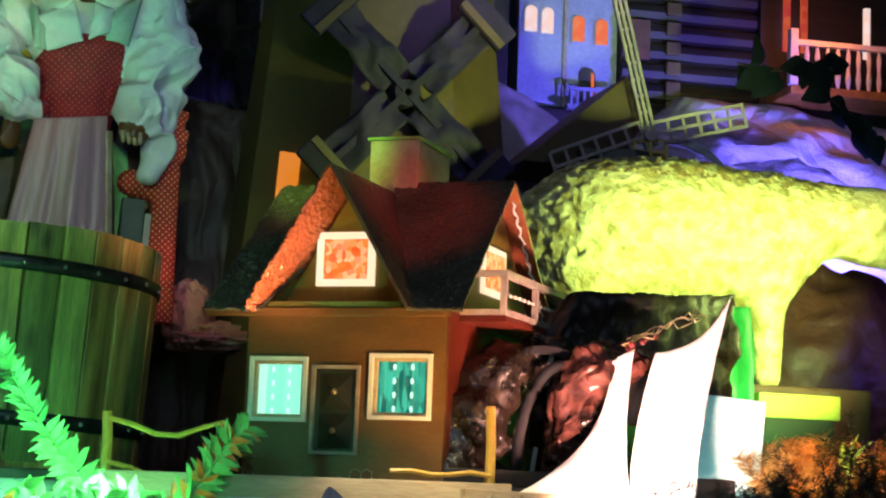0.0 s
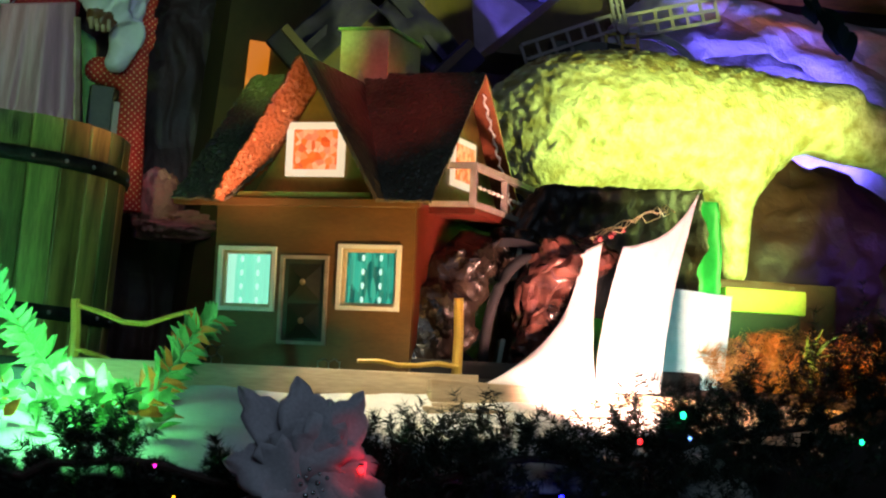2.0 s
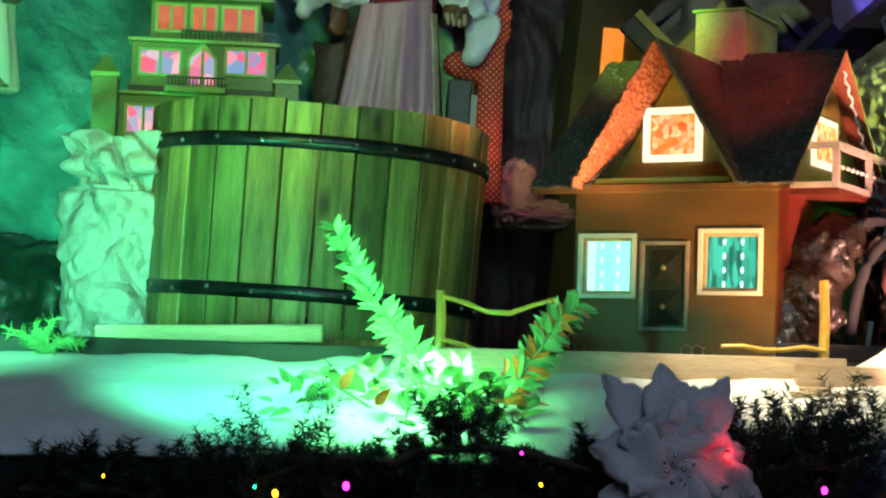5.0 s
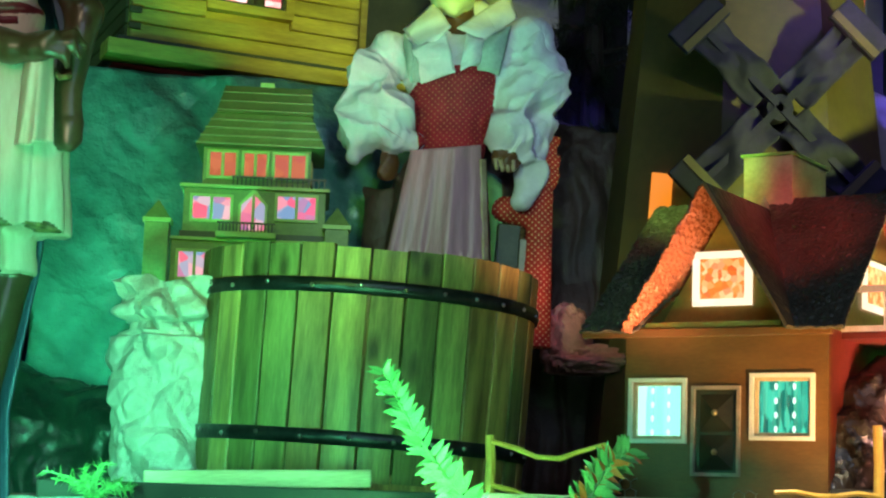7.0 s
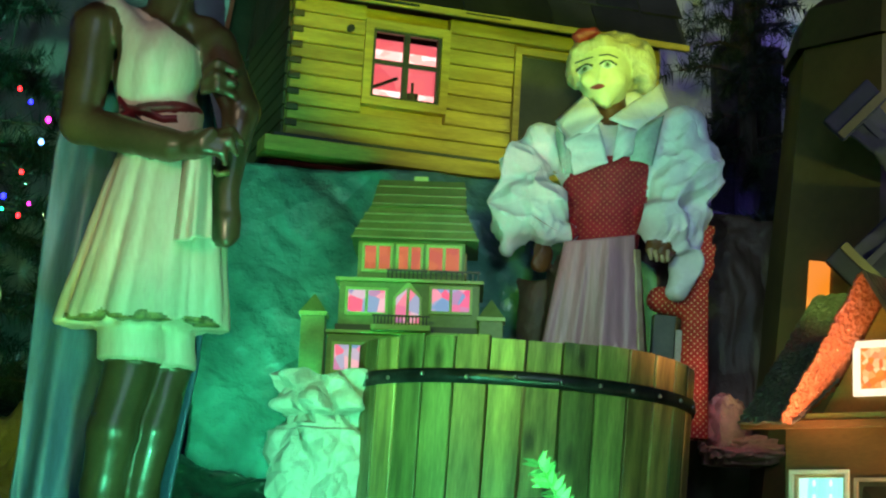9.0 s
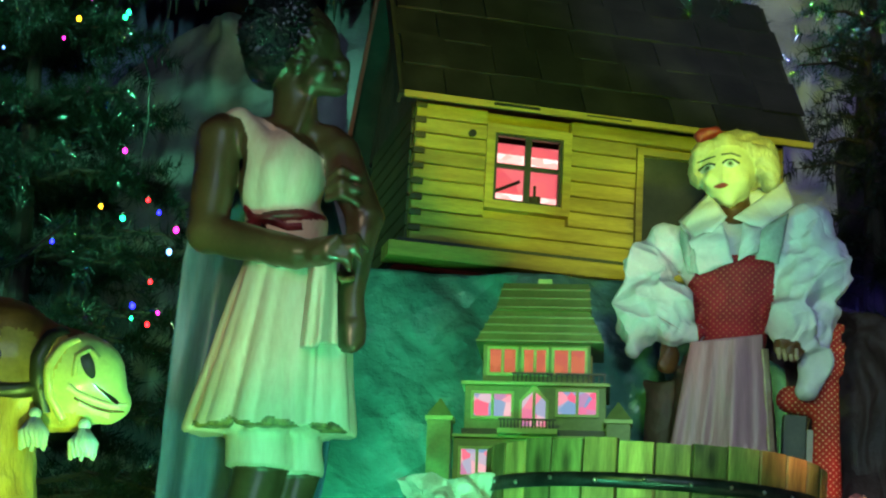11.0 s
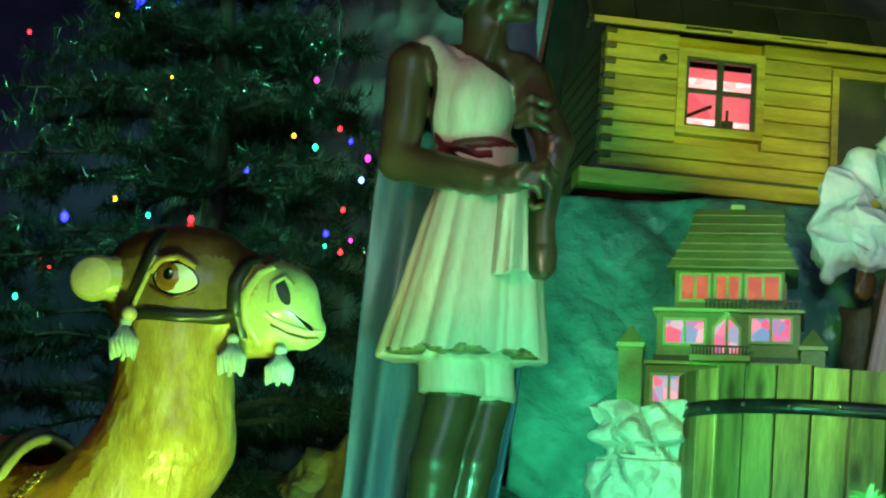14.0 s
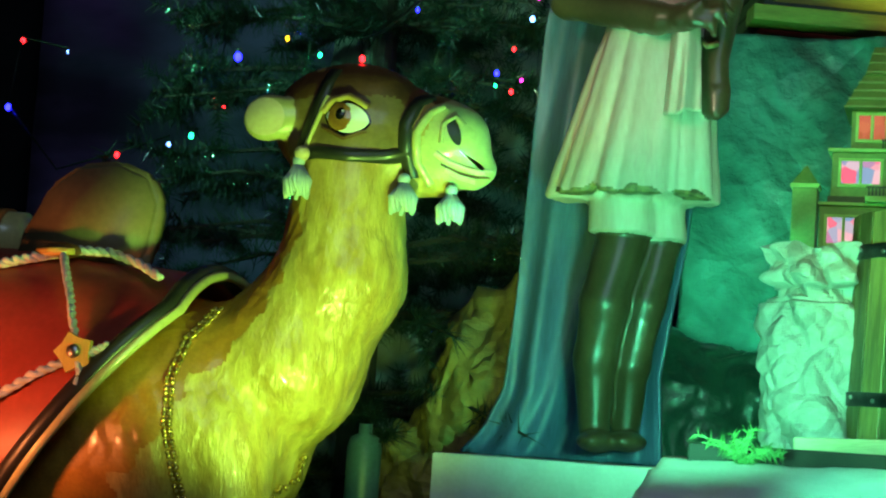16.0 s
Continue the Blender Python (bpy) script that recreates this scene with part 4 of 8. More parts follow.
# ---- paper sack ----
def sack():
    def f(p):
        x, y, z = p
        return 0.016 * ridge((x * 9, y * 9, z * 6)) - 0.02
    bm = bmesh.new()
    n, rows = 120, 80
    grid = []
    for j in range(rows + 1):
        s = j / rows
        z = 1.475 + 0.375 * s
        rad = 0.098 - 0.006 * s + 0.006 * math.sin(5 * s)
        if s > 0.80:
            rad += 0.010 * math.sin((s - 0.8) * 40) + 0.008
        if 0.72 < s < 0.80:
            rad -= 0.012
        if s > 0.93:
            rad *= 1 - 2.6 * (s - 0.93)
        loop = []
        for i in range(n):
            a = 2 * math.pi * i / n
            k = 1 + 0.05 * math.sin(3 * a + 9 * s) + 0.03 * math.sin(7 * a - 5 * s)
            p = Vector((rad * 1.05 * k * math.cos(a), rad * 0.8 * k * math.sin(a), z))
            crease = -0.022 + 0.060 * min(0.6, creased((p.x + 0.3 + 0.5 * z, p.y, z * 0.55), 9.0 if s < 0.74 else 17)) * (1.0 if s < 0.74 else 1.2) + 0.020 * min(0.5, creased((p.x - 0.4 * z, p.y + 2, z), 19))
            p.x += math.cos(a) * crease
            p.y += math.sin(a) * crease
            p.z += 0.008 * math.sin(5 * a) * s ** 6
            loop.append(bm.verts.new(p + Vector((-0.268, 3.44, 0))))
        grid.append(loop)
    for a, b in zip(grid, grid[1:]):
        for i in range(n):
            bm.faces.new((a[i], a[(i + 1) % n], b[(i + 1) % n], b[i]))
    bm.faces.new(grid[0][::-1]), bm.faces.new(grid[-1])
    solo("paper_sack", bm, M["sack"], "crumpled white paper sack tied below its frilled mouth", "sack")


sack()

# ---- house with steep roofs ----
HOUSE = pose(0.554, 3.20, DECK, 0, 0, -35.7)
def house():
    t = thing("model_house", "model house of stained plywood with steep embossed roofs", "house", HOUSE)
    W, D, E, T = 0.372, 0.50, 0.296, 0.012
    holes = [(0.016, 0.112, 0.107, 0.206), (0.242, 0.343, 0.114, 0.213), (0.129, 0.217, 0.046, 0.198)]
    part("front_wall", pierced(W, E, T, holes), M["house_wall"], t, "brown stained plywood")
    part("rear_wall", box(0, W, D - T, D, 0, E), M["house_wall"], t)
    part("side_wall", box(0, T, T, D - T, 0, E), M["house_wall"], t)
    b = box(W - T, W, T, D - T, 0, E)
    part("side_wall", b, M["house_side"], t, "dark red plywood")
    part("floor_board", box(T, W - T, T, D - T, 0, 0.01), M["house_wall"], t)
    # windows of the ground floor
    for (x0, x1, z0, z1), film in ((holes[0], WIN_CYAN), (holes[1], WIN_TEAL)):
        w = part("window", ring(x0, x1, z0, z1, 0.007, -0.006, 0.004), M["white"], t, "white painted window frame")
        part("inner_frame", ring(x0 + 0.006, x1 - 0.006, z0 + 0.006, z1 - 0.006, 0.006, 0.002, 0.008), M["cream"], w)
        cb = bmesh.new()
        n = 48
        vs = [[cb.verts.new((x0 + (x1 - x0) * i / n, 0.013 + 0.003 * math.sin(i * 0.95) + 0.002 * math.sin(i * 2.3), z)) for i in range(n + 1)] for z in (z0, z1)]
        for i in range(n):
            cb.faces.new((vs[0][i], vs[0][i + 1], vs[1][i + 1], vs[1][i]))
        part("curtain", cb, film, w, "pleated back-lit curtain", True)
        for i in range(2):
            xc = x0 + (x1 - x0) * (0.36 + 0.32 * i)
            for j in range(4):
                part("bead", ball((xc, 0.006, z1 - 0.015 - 0.024 * j), (0.003, 0.003, 0.006), u=6, v=5), WIN_BEAD, w)
    x0, x1, z0, z1 = holes[2]
    d = part("door", box(x0, x1, 0.002, 0.010, z0, z1), M["door"], t, "dark green panelled door")
    part("door_frame", ring(x0 + 0.005, x1 - 0.005, z0 + 0.005, z1 - 0.005, 0.006, -0.005, 0.002), M["trimgrey"], d)
    xm = (x0 + x1) / 2
    for zc, hh in ((z1 - 0.045, 0.032), (z0 + 0.04, 0.030)):
        bm = bmesh.new()
        q = [bm.verts.new(p) for p in ((x0 + 0.013, 0.002, zc - hh), (x1 - 0.013, 0.002, zc - hh), (x1 - 0.013, 0.002, zc + hh), (x0 + 0.013, 0.002, zc + hh))]
        c = bm.verts.new((xm, -0.007, zc))
        for i in range(4):
            bm.faces.new((q[i], q[(i + 1) % 4], c))
        part("door_panel", bm, M["door"], d)
        part("stud", ball((xm, -0.008, zc), 0.0055, u=8, v=6), M["brass"], d, "round brass stud", True)
    # roofs: ridge across, front gable
    R, OV = 0.560, 0.045           # ridge height, overhang
    yr = D / 2
    slope = (R - E) / (yr + 0.02)
    ye = -0.024
    ze = R - slope * (yr - ye)

    def sheet(name, pts, mm, label, thick=0.006):
        bm = bmesh.new()
        bm.faces.new([bm.verts.new(p) for p in pts])
        bmesh.ops.subdivide_edges(bm, edges=bm.edges[:], cuts=1)
        bmesh.ops.solidify(bm, geom=bm.faces[:], thickness=thick)
        return part(name, bm, mm, t, label)
    xl, xr = -0.080, W + 0.035
    G0, GX, GZ = 0.168, 0.150, 0.540        # front gable: x of its ridge, half width, height
    yg = -0.060
    zb = E - 0.004
    # main front slope, left and right of the gable
    yv = yr - (R - GZ) / slope
    sheet("roof_slope", [(xr, yr, R), (xr, D + 0.055, ze), (xl, D + 0.055, ze), (xl + 0.02, yr, R)], M["roof_under"], "embossed roofing with red light in its colour")
    part("bead_string", tube([(xr - 0.012 + 0.003 * math.sin(k * 1.9), yr + 0.02 + (D + 0.02 - yr) * k / 40, R - 0.034 - slope * (D + 0.02 - yr) * k / 40 * 0.93) for k in range(41)], [0.0016 + 0.0014 * (k % 2) for k in range(41)], 6), M["white"], t, "string of white beads")
    # front gable slopes
    sheet("gable_slope", [(G0, yg, GZ), (G0, yv + 0.02, GZ), (G0 + GX, 0.0, zb), (G0 + GX, yg, zb)], M["roof"], "dark embossed roofing")
    def pebbled(name, a, b, c, d, mm, label, amp, nu, nv):
        """A sheet between four corners with pebbles pressed into it."""
        a, b, c, d = (Vector(p) for p in (a, b, c, d))
        nrm = (b - a).cross(d - a).normalized()

        def f(u, v):
            p = a.lerp(b, u).lerp(d.lerp(c, u), v)
            return p + nrm * amp * (fbm(p * 150, 2) + 0.4 * ridge(p * 90))
        return part(name, drape(nu, nv, f, 0.005), mm, t, label, True)
    pebbled("gable_slope", (G0, yg, GZ), (G0 - GX, yg, zb), (G0 - GX, 0.0, zb), (G0, yv + 0.02, GZ), M["roof_under"], "embossed roofing with red light in its colour", 0.0050, 170, 90)
    pebbled("roof_slope", (G0 - GX + 0.012, ye, ze), (xl, ye, ze), (xl + 0.02, yr, R), (G0 + 0.002, yr, R), M["roof"], "dark embossed roofing", 0.0036, 90, 150)
    pebbled("roof_slope", (xr, ye, ze), (G0 + GX - 0.012, ye, ze), (G0 - 0.002, yr, R), (xr, yr, R), M["roof"], "dark embossed roofing", 0.0026, 110, 150)
    # gable wall with its window
    bm = bmesh.new()
    gw = [(G0 - GX + 0.010, zb), (G0 + GX - 0.010, zb), (G0, GZ - 0.016)]
    prism(gw, 0.008, "y", 0.06, bm)
    part("gable_wall", bm, M["gable"], t, "ochre card gable")
    ax0, ax1, az0, az1 = 0.103, 0.213, 0.344, 0.440
    w = part("attic_window", ring(ax0 + 0.012, ax1 - 0.012, az0 + 0.012, az1 - 0.012, 0.012, 0.050, 0.059), WIN_BORDER, t, "attic window with a glowing white border")
    part("pane", box(ax0 + 0.010, ax1 - 0.010, 0.055, 0.058, az0 + 0.010, az1 - 0.010), WIN_ORANGE, w, "orange printed film, lit from behind")
    part("sill", box(0.010, 0.290, -0.004, 0.006, 0.300, 0.310, 0.002), M["yellow_wood"], t, "narrow yellow wooden ledge")
    part("fascia", box(xl, W + 0.01, -0.016, -0.001, E - 0.012, E + 0.002, 0.002), M["house_wall"], t)
    # right gable with window and balcony
    bm = bmesh.new()
    prism([(0.0, E + 0.002), (D, E + 0.002), (yr, R - 0.015)], 0.01, "x", W - 0.012, bm)
    part("side_gable_wall", bm, M["gable"], t, "ochre card gable")
    w = part("gable_window", box(W - 0.001, W + 0.006, 0.17, 0.30, 0.345, 0.435, 0.002), WIN_BORDER, t, "window with a glowing white border")
    part("pane", box(W + 0.006, W + 0.008, 0.182, 0.288, 0.357, 0.423), WIN_ORANGE, w, "orange printed film, lit from behind")
    bx0, bx1, by0, by1, bz0, bz1 = W + 0.001, W + 0.085, 0.06, 0.43, 0.282, 0.372
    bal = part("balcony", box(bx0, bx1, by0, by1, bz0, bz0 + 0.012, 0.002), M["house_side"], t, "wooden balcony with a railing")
    for y in (by0, (by0 + by1) / 2, by1 - 0.01):
        part("post", box(bx1 - 0.011, bx1, y, y + 0.010, bz0 + 0.012, bz1 - 0.011), M["trimgrey"], bal)
    part("rail", box(bx1 - 0.012, bx1 + 0.001, by0, by1, bz1 - 0.011, bz1), M["trimgrey"], bal)
    part("rail", box(bx1 - 0.012, bx1 + 0.001, by0 + 0.010, by1, bz0 + 0.012, bz0 + 0.022), M["trimgrey"], bal)
    part("rail", box(bx0, bx1 - 0.012, by0, by0 + 0.010, bz1 - 0.011, bz1), M["trimgrey"], bal)
    part("rail", box(bx0, bx1 - 0.012, by0, by0 + 0.010, bz0 + 0.012, bz0 + 0.022), M["trimgrey"], bal)
    for j in range(14):
        part("bead", ball((bx1 - 0.006, by0 + 0.02 + 0.026 * j, bz0 + 0.050), (0.003, 0.009, 0.004), u=6, v=5), M["rope"], bal)
    # chimney
    c = part("chimney", pierced(0.095, 0.135, 0.008, []), M["cream"], t, "square cream chimney with a flat rim", m=pose(0.122, 0.235, 0.508))
    for m2 in (pose(0.008, 0.008, 0, 0, 0, 90), pose(0.095, 0.008, 0, 0, 0, 90)):
        part("chimney_wall", pierced(0.170, 0.135, 0.008, []), M["cream"], c, m=m2)
    part("chimney_wall", pierced(0.079, 0.135, 0.008, []), M["cream"], c, m=pose(0.008, 0.170, 0))
    part("rim", ring(0.004, 0.091, 0.004, 0.174, 0.009, 0, 0.005), M["doll_trim"], c, m=pose(0, 0.178, 0.135, 90))
    part("flashing", prism([(0.02, 0.0), (0.07, 0.0), (0.042, 0.06)], 0.003, "y", -0.004), M["trimgrey"], c, "folded grey flashing")


house()


# ---- stick fences on the planks ----
def fence(x0, x1, y, z, h0, rails, sag, base):
    t = thing("stick_fence", "low fence of varnished sticks", "fence", pose(x0, y, z), "stick fences")
    for k, (xp, h) in enumerate(((0.0, h0),) if base else ((0.0, h0), (x1 - x0, h0 * 0.8))):
        b = tube([(xp, 0, 0), (xp + 0.001, 0, h * 0.5), (xp - 0.002, 0, h)], [0.009, 0.0085, 0.008], 8)
        part("post", b, M["fence"], t)
    for zz in rails:
        b = tube([((x1 - x0) * s, -0.008 + 0.004 * math.sin(5 * s), zz - sag * math.sin(math.pi * s) + 0.004 * math.sin(9 * s)) for s in (0, 0.2, 0.4, 0.6, 0.8, 1)], [0.0042, 0.005, 0.0045, 0.005, 0.0042, 0.004], 6)
        part("rail", b, M["fence"], t)


def netting(x0, y, z, cols, rows, r=0.011):
    bm = bmesh.new()
    for i in range(cols):
        for j in range(rows):
            cx, cz = x0 + i * r * 1.75 + (j % 2) * r * 0.87, z + j * r * 1.5
            loop = [(cx + r * math.sin(math.pi / 3 * k), y, cz + r * math.cos(math.pi / 3 * k)) for k in range(7)]
            tube(loop, 0.0009, 4, bm)
    solo("wire_netting", bm, M["rivet"], "scrap of thin hexagonal wire netting at the wall", "wire netting")


netting(0.545, 3.185, DECK + 0.011, 3, 2)
netting(0.725, 3.055, DECK + 0.011, 3, 1)
fence(0.295, 0.480, 2.955, DECK, 0.095, (0.085, 0.016), 0.022, False)
fence(0.931, 0.755, 2.95, DECK + 0.004, 0.130, (0.014,), -0.001, True)

# ---- water mill with paper falls ----
def mill():
    t = thing("water_mill", "water wheel under a crumpled dark plastic arch", "water mill", pose(0.0, 0, 0))
    def crumpled(name, line, seed, mm="crumple"):
        prims = [("c", a[:3], b[:3], a[3], b[3], 0) for a, b in zip(line, line[1:])]
        ob = organic(prims, 0.0055, 0.03, [M[mm]], name, lambda p: 0.014 * wobble(p, 40, seed) + 0.009 * np.abs(wobble(p, 85, seed + 2)))
        ob.parent = t
        return tagged(ob, "crumpled glossy dark brown plastic" if mm == "crumple" else "crumpled clear plastic with red light in its colour")
    crumpled("arch", [(0.895, 3.06, 1.50, 0.062), (0.935, 3.06, 1.595, 0.055), (0.962, 3.07, 1.650, 0.046), (1.000, 3.09, 1.688, 0.034), (1.045, 3.11, 1.706, 0.026), (1.10, 3.12, 1.712, 0.028)], 2.0)
    crumpled("arch", [(1.105, 3.04, 1.49, 0.040), (1.112, 3.04, 1.58, 0.040), (1.120, 3.04, 1.635, 0.040), (1.150, 3.04, 1.680, 0.038), (1.215, 3.06, 1.705, 0.030)], 5.0, "film")
    part("housing", tube([(1.008 + 0.082 * (1 - math.cos(q)), 3.045, 1.50 + 0.19 * math.sin(q)) for q in (math.pi / 2 * k / 14 for k in range(15))], 0.010, 8), M["black"], t, "dark rim of the wheel housing", True)
    wheel = part("wheel", lathe([(0.11, -0.06), (0.125, -0.06), (0.125, -0.05), (0.11, -0.05), (0.11, -0.06)], 36), M["black"], t, "dark paddle wheel", m=pose(1.075, 3.125, 1.600, 90, 0, -14))
    part("wheel_rim", lathe([(0.11, 0.05), (0.125, 0.05), (0.125, 0.06), (0.11, 0.06), (0.11, 0.05)], 36), M["black"], wheel)
    for k in range(10):
        part("paddle", box(0.055, 0.12, -0.004, 0.004, -0.05, 0.05), M["paddle"], wheel, m=pose(0, 0, 0, 0, 0, 36 * k + 10))
    part("axle", tube([(0, 0, -0.045), (0, 0, 0.03)], 0.005, 10), M["black"], wheel)
    # rocky top behind
    def top(u, v):
        x = 1.085 + 0.395 * u + 0.012 * fbm((v * 4, u * 3, 8))
        crest = 1.716 + 0.118 * min(1.0, max(0.0, u / 0.20)) ** 0.6 + 0.018 * u
        z = 1.60 + (crest - 1.60) * min(1.0, v / 0.75)
        return (x, 3.16 + 0.14 * max(0.0, v - 0.7) + 0.03 * math.sin(3 * u) + 0.028 * fbm((u * 6, v * 5, 4)) + 0.006 * ridge((u * 7, v * 5, 2)), z + 0.006 * fbm((u * 6, v * 2, 1)))
    part("crag", drape(80, 40, top, 0.004), M["crag"], t, "black crumpled plastic crag", True)
    part("mill_base", box(0.86, 1.40, 2.99, 3.30, DECK - 0.001, DECK + 0.03, 0.006), M["floor"], t)


mill()


def fall(name, edge, spread, zt, zb, y0, label):
    """A sheet of white paper that falls and flares like water."""
    def f(u, v):
        s = 1 - v
        x = edge(s) - spread(s) * (1 - u)
        z = zb + (zt(u) - zb) * v
        return (x, y0 - 0.10 * s * s - 0.03 * math.sin(3 * u) * s + 0.004 * fbm((u * 7, v * 7, 2)), z)
    solo(name, drape(36, 30, f, 0.003), M["paper"], label, "paper sheet", smooth=True, group="paper falls")


fall("paper_fall", lambda s: 1.202 - 0.044 * s, lambda s: 0.039 + 0.160 * s ** 2.8, lambda u: 1.694 + 0.028 * u ** 0.6, 1.462, 2.99, "white paper sheet flaring like falling water")
fall("paper_fall", lambda s: 1.381 - 0.109 * s, lambda s: 0.143 - 0.025 * s, lambda u: 1.716 + 0.030 * u + 0.080 * u ** 3, 1.462, 2.98, "tall white paper sheet with a raised curled corner")
solo("paper_box", box(0, 0.125, 0, 0.10, 0, 0.184, 0.003), M["card"], "plain pale cyan cardboard box behind the paper falls", "box", pose(1.318, 3.005, DECK - 0.004, 0, 4, -9))


def tangle():
    rng = random.Random(3)
    t = thing("wire_tangle", "loops of pale wire with red beads on the falls", "wire", pose(1.2, 2.98, 1.72))
    for k in range(4):
        pts = [(-0.02 + 0.012 * j + rng.uniform(-0.006, 0.006), rng.uniform(-0.01, 0.01), 0.006 + 0.0052 * j + rng.uniform(-0.008, 0.014)) for j in range(13)]
        part("wire", tube(pts, 0.0011, 5), M["brass"], t)
    for k in range(5):
        part("bead", ball((-0.02 + 0.014 * k + rng.uniform(-0.006, 0.006), 0, 0.002 + 0.006 * k), rng.uniform(0.004, 0.008), u=8, v=6), M["sash"], t, smooth=True)


tangle()

# ---- sheep statue ----
def sheep():
    W, D, F = 0, 1, 2
    y = 3.66
    prims = [("e", (1.53, y, 2.035), (0.305, 0.16, 0.165), -2, W), ("e", (1.36, y, 2.01), (0.14, 0.15, 0.15), 0, W),
             ("e", (1.74, y, 2.035), (0.14, 0.14, 0.135), 0, W), ("c", (1.80, y, 2.08), (1.97, y - 0.02, 2.10), 0.095, 0.075, W),
             ("e", (2.06, y - 0.03, 2.065), (0.10, 0.06, 0.065), -18, F), ("c", (2.10, y - 0.03, 2.05), (2.16, y - 0.03, 2.0), 0.045, 0.035, F),
             ("c", (1.745, y - 0.06, 1.94), (1.752, y - 0.06, 1.735), 0.048, 0.030, F), ("c", (1.80, y + 0.06, 1.94), (1.80, y + 0.06, 1.735), 0.045, 0.03, F),
             ("c", (1.325, y - 0.06, 1.92), (1.33, y - 0.06, 1.735), 0.055, 0.03, F), ("c", (1.40, y + 0.06, 1.92), (1.40, y + 0.06, 1.735), 0.055, 0.03, F),
             ("c", (2.015, y - 0.075, 2.135), (1.955, y - 0.115, 2.10), 0.022, 0.010, F), ("c", (1.23, y, 2.05), (1.225, y, 1.90), 0.03, 0.02, W)]

    def disp(p):
        body = 1 / (1 + np.exp(-(p[..., 2] - 1.90) * 60)) / (1 + np.exp((p[..., 0] - 1.93) * 60))
        return body * (0.008 * np.abs(wobble(p, 80)) + 0.007 * np.abs(wobble(p, 130, 2.0)) + 0.003 * wobble(p, 210, 5)) + 0.001 * wobble(p, 60, 1)

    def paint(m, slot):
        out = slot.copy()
        # top curls take the shadow tone: shade laid on as colour
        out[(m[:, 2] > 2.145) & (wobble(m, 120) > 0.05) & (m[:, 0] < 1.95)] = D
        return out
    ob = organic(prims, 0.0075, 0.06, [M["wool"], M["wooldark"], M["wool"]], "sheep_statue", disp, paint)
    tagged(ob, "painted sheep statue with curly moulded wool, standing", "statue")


sheep()
solo("green_cloth", drape(30, 30, lambda u, v: (1.300 + 0.34 * u, 3.44 + 0.018 * math.sin(34 * u + 4 * v) + 0.02 * fbm((u * 4, v * 4, 2)), DECK + 0.39 * v)), M["green_cloth"],
     "green cloth hanging in folds under the sheep", "cloth", smooth=True)
solo("sheep_plinth", box(1.22, 1.94, 3.48, 3.86, DECK, 1.71, 0.008), M["rock"], "dark box under the sheep's feet", "plinth")
solo("yellow_board", box(0, 0.185, 0, 0.03, 0, 0.05, 0.004), M["yellow_wood"], "short yellow painted board against the plinth", "board", pose(1.655, 3.43, 1.640))
solo("board_trestle", box(1.67, 1.83, 3.435, 3.475, DECK, 1.640, 0.004), M["floor"], "dark block carrying the yellow board", "block")


def boulder(name, c, r, material, label, cat, seed, amp=0.35, n=3, smooth=False):
    bm = bmesh.new()
    bmesh.ops.create_icosphere(bm, subdivisions=n + 1, radius=1)
    for v in bm.verts:
        d = v.co.normalized()
        q = 1 + amp * (ridge(d * 1.6 + Vector((seed, 0, 0))) - 0.95) + 0.06 * fbm(d * 6 + Vector((seed, 0, 0)))
        v.co = Vector((c[0] + d.x * r[0] * q, c[1] + d.y * r[1] * q, max(c[2] + d.z * r[2] * q, c[2] - r[2] * 0.8)))
    return solo(name, bm, material, label, cat, smooth=smooth)


boulder("brown_rock", (2.09, 4.02, 1.73), (0.34, 0.22, 0.30), M["rock"], "smooth brown paper rock behind the sheep", "rock", 3, 0.12, 4, True)
boulder("brown_rock", (2.42, 3.95, 1.66), (0.25, 0.22, 0.22), M["rock"], "crumpled brown paper rock in blue light", "rock", 8, 0.22, 4, True)
boulder("pink_rock", (0.575, 4.12, 1.825), (0.055, 0.07, 0.085), M["pinkrock"], "heap of crumpled pink cloth behind the house", "cloth heap", 11, 0.18, 4, True)
boulder("pink_rock", (0.655, 4.10, 1.785), (0.11, 0.08, 0.036), M["pinkrock"], "low heap of crumpled pink cloth", "cloth heap", 14, 0.2, 4, True)
boulder("ochre_rock", (-0.93, 3.95, 1.47), (0.21, 0.15, 0.33), M["ochre_rock"], "tall ochre paper rock behind the statue", "rock", 21, 0.2, 4, True)
boulder("ochre_rock", (-1.10, 4.0, 1.30), (0.16, 0.15, 0.22), M["ochre_rock"], "low ochre paper rock under the tree", "rock", 25, n=4)
solo("blue_bottle", lathe([(0.0, 0.0), (0.034, 0.0), (0.036, 0.02), (0.036, 0.20), (0.030, 0.222), (0.014, 0.23), (0.014, 0.25), (0.0, 0.25)], 24), M["water"],
     "blue-green bottle standing among the rocks", "bottle", pose(-1.185, 3.62, STAGE + 0.12), smooth=True)
solo("bottle_stand", box(-1.25, -1.12, 3.55, 3.69, STAGE, STAGE + 0.12, 0.006), M["floor"], "dark box under the bottle", "box")

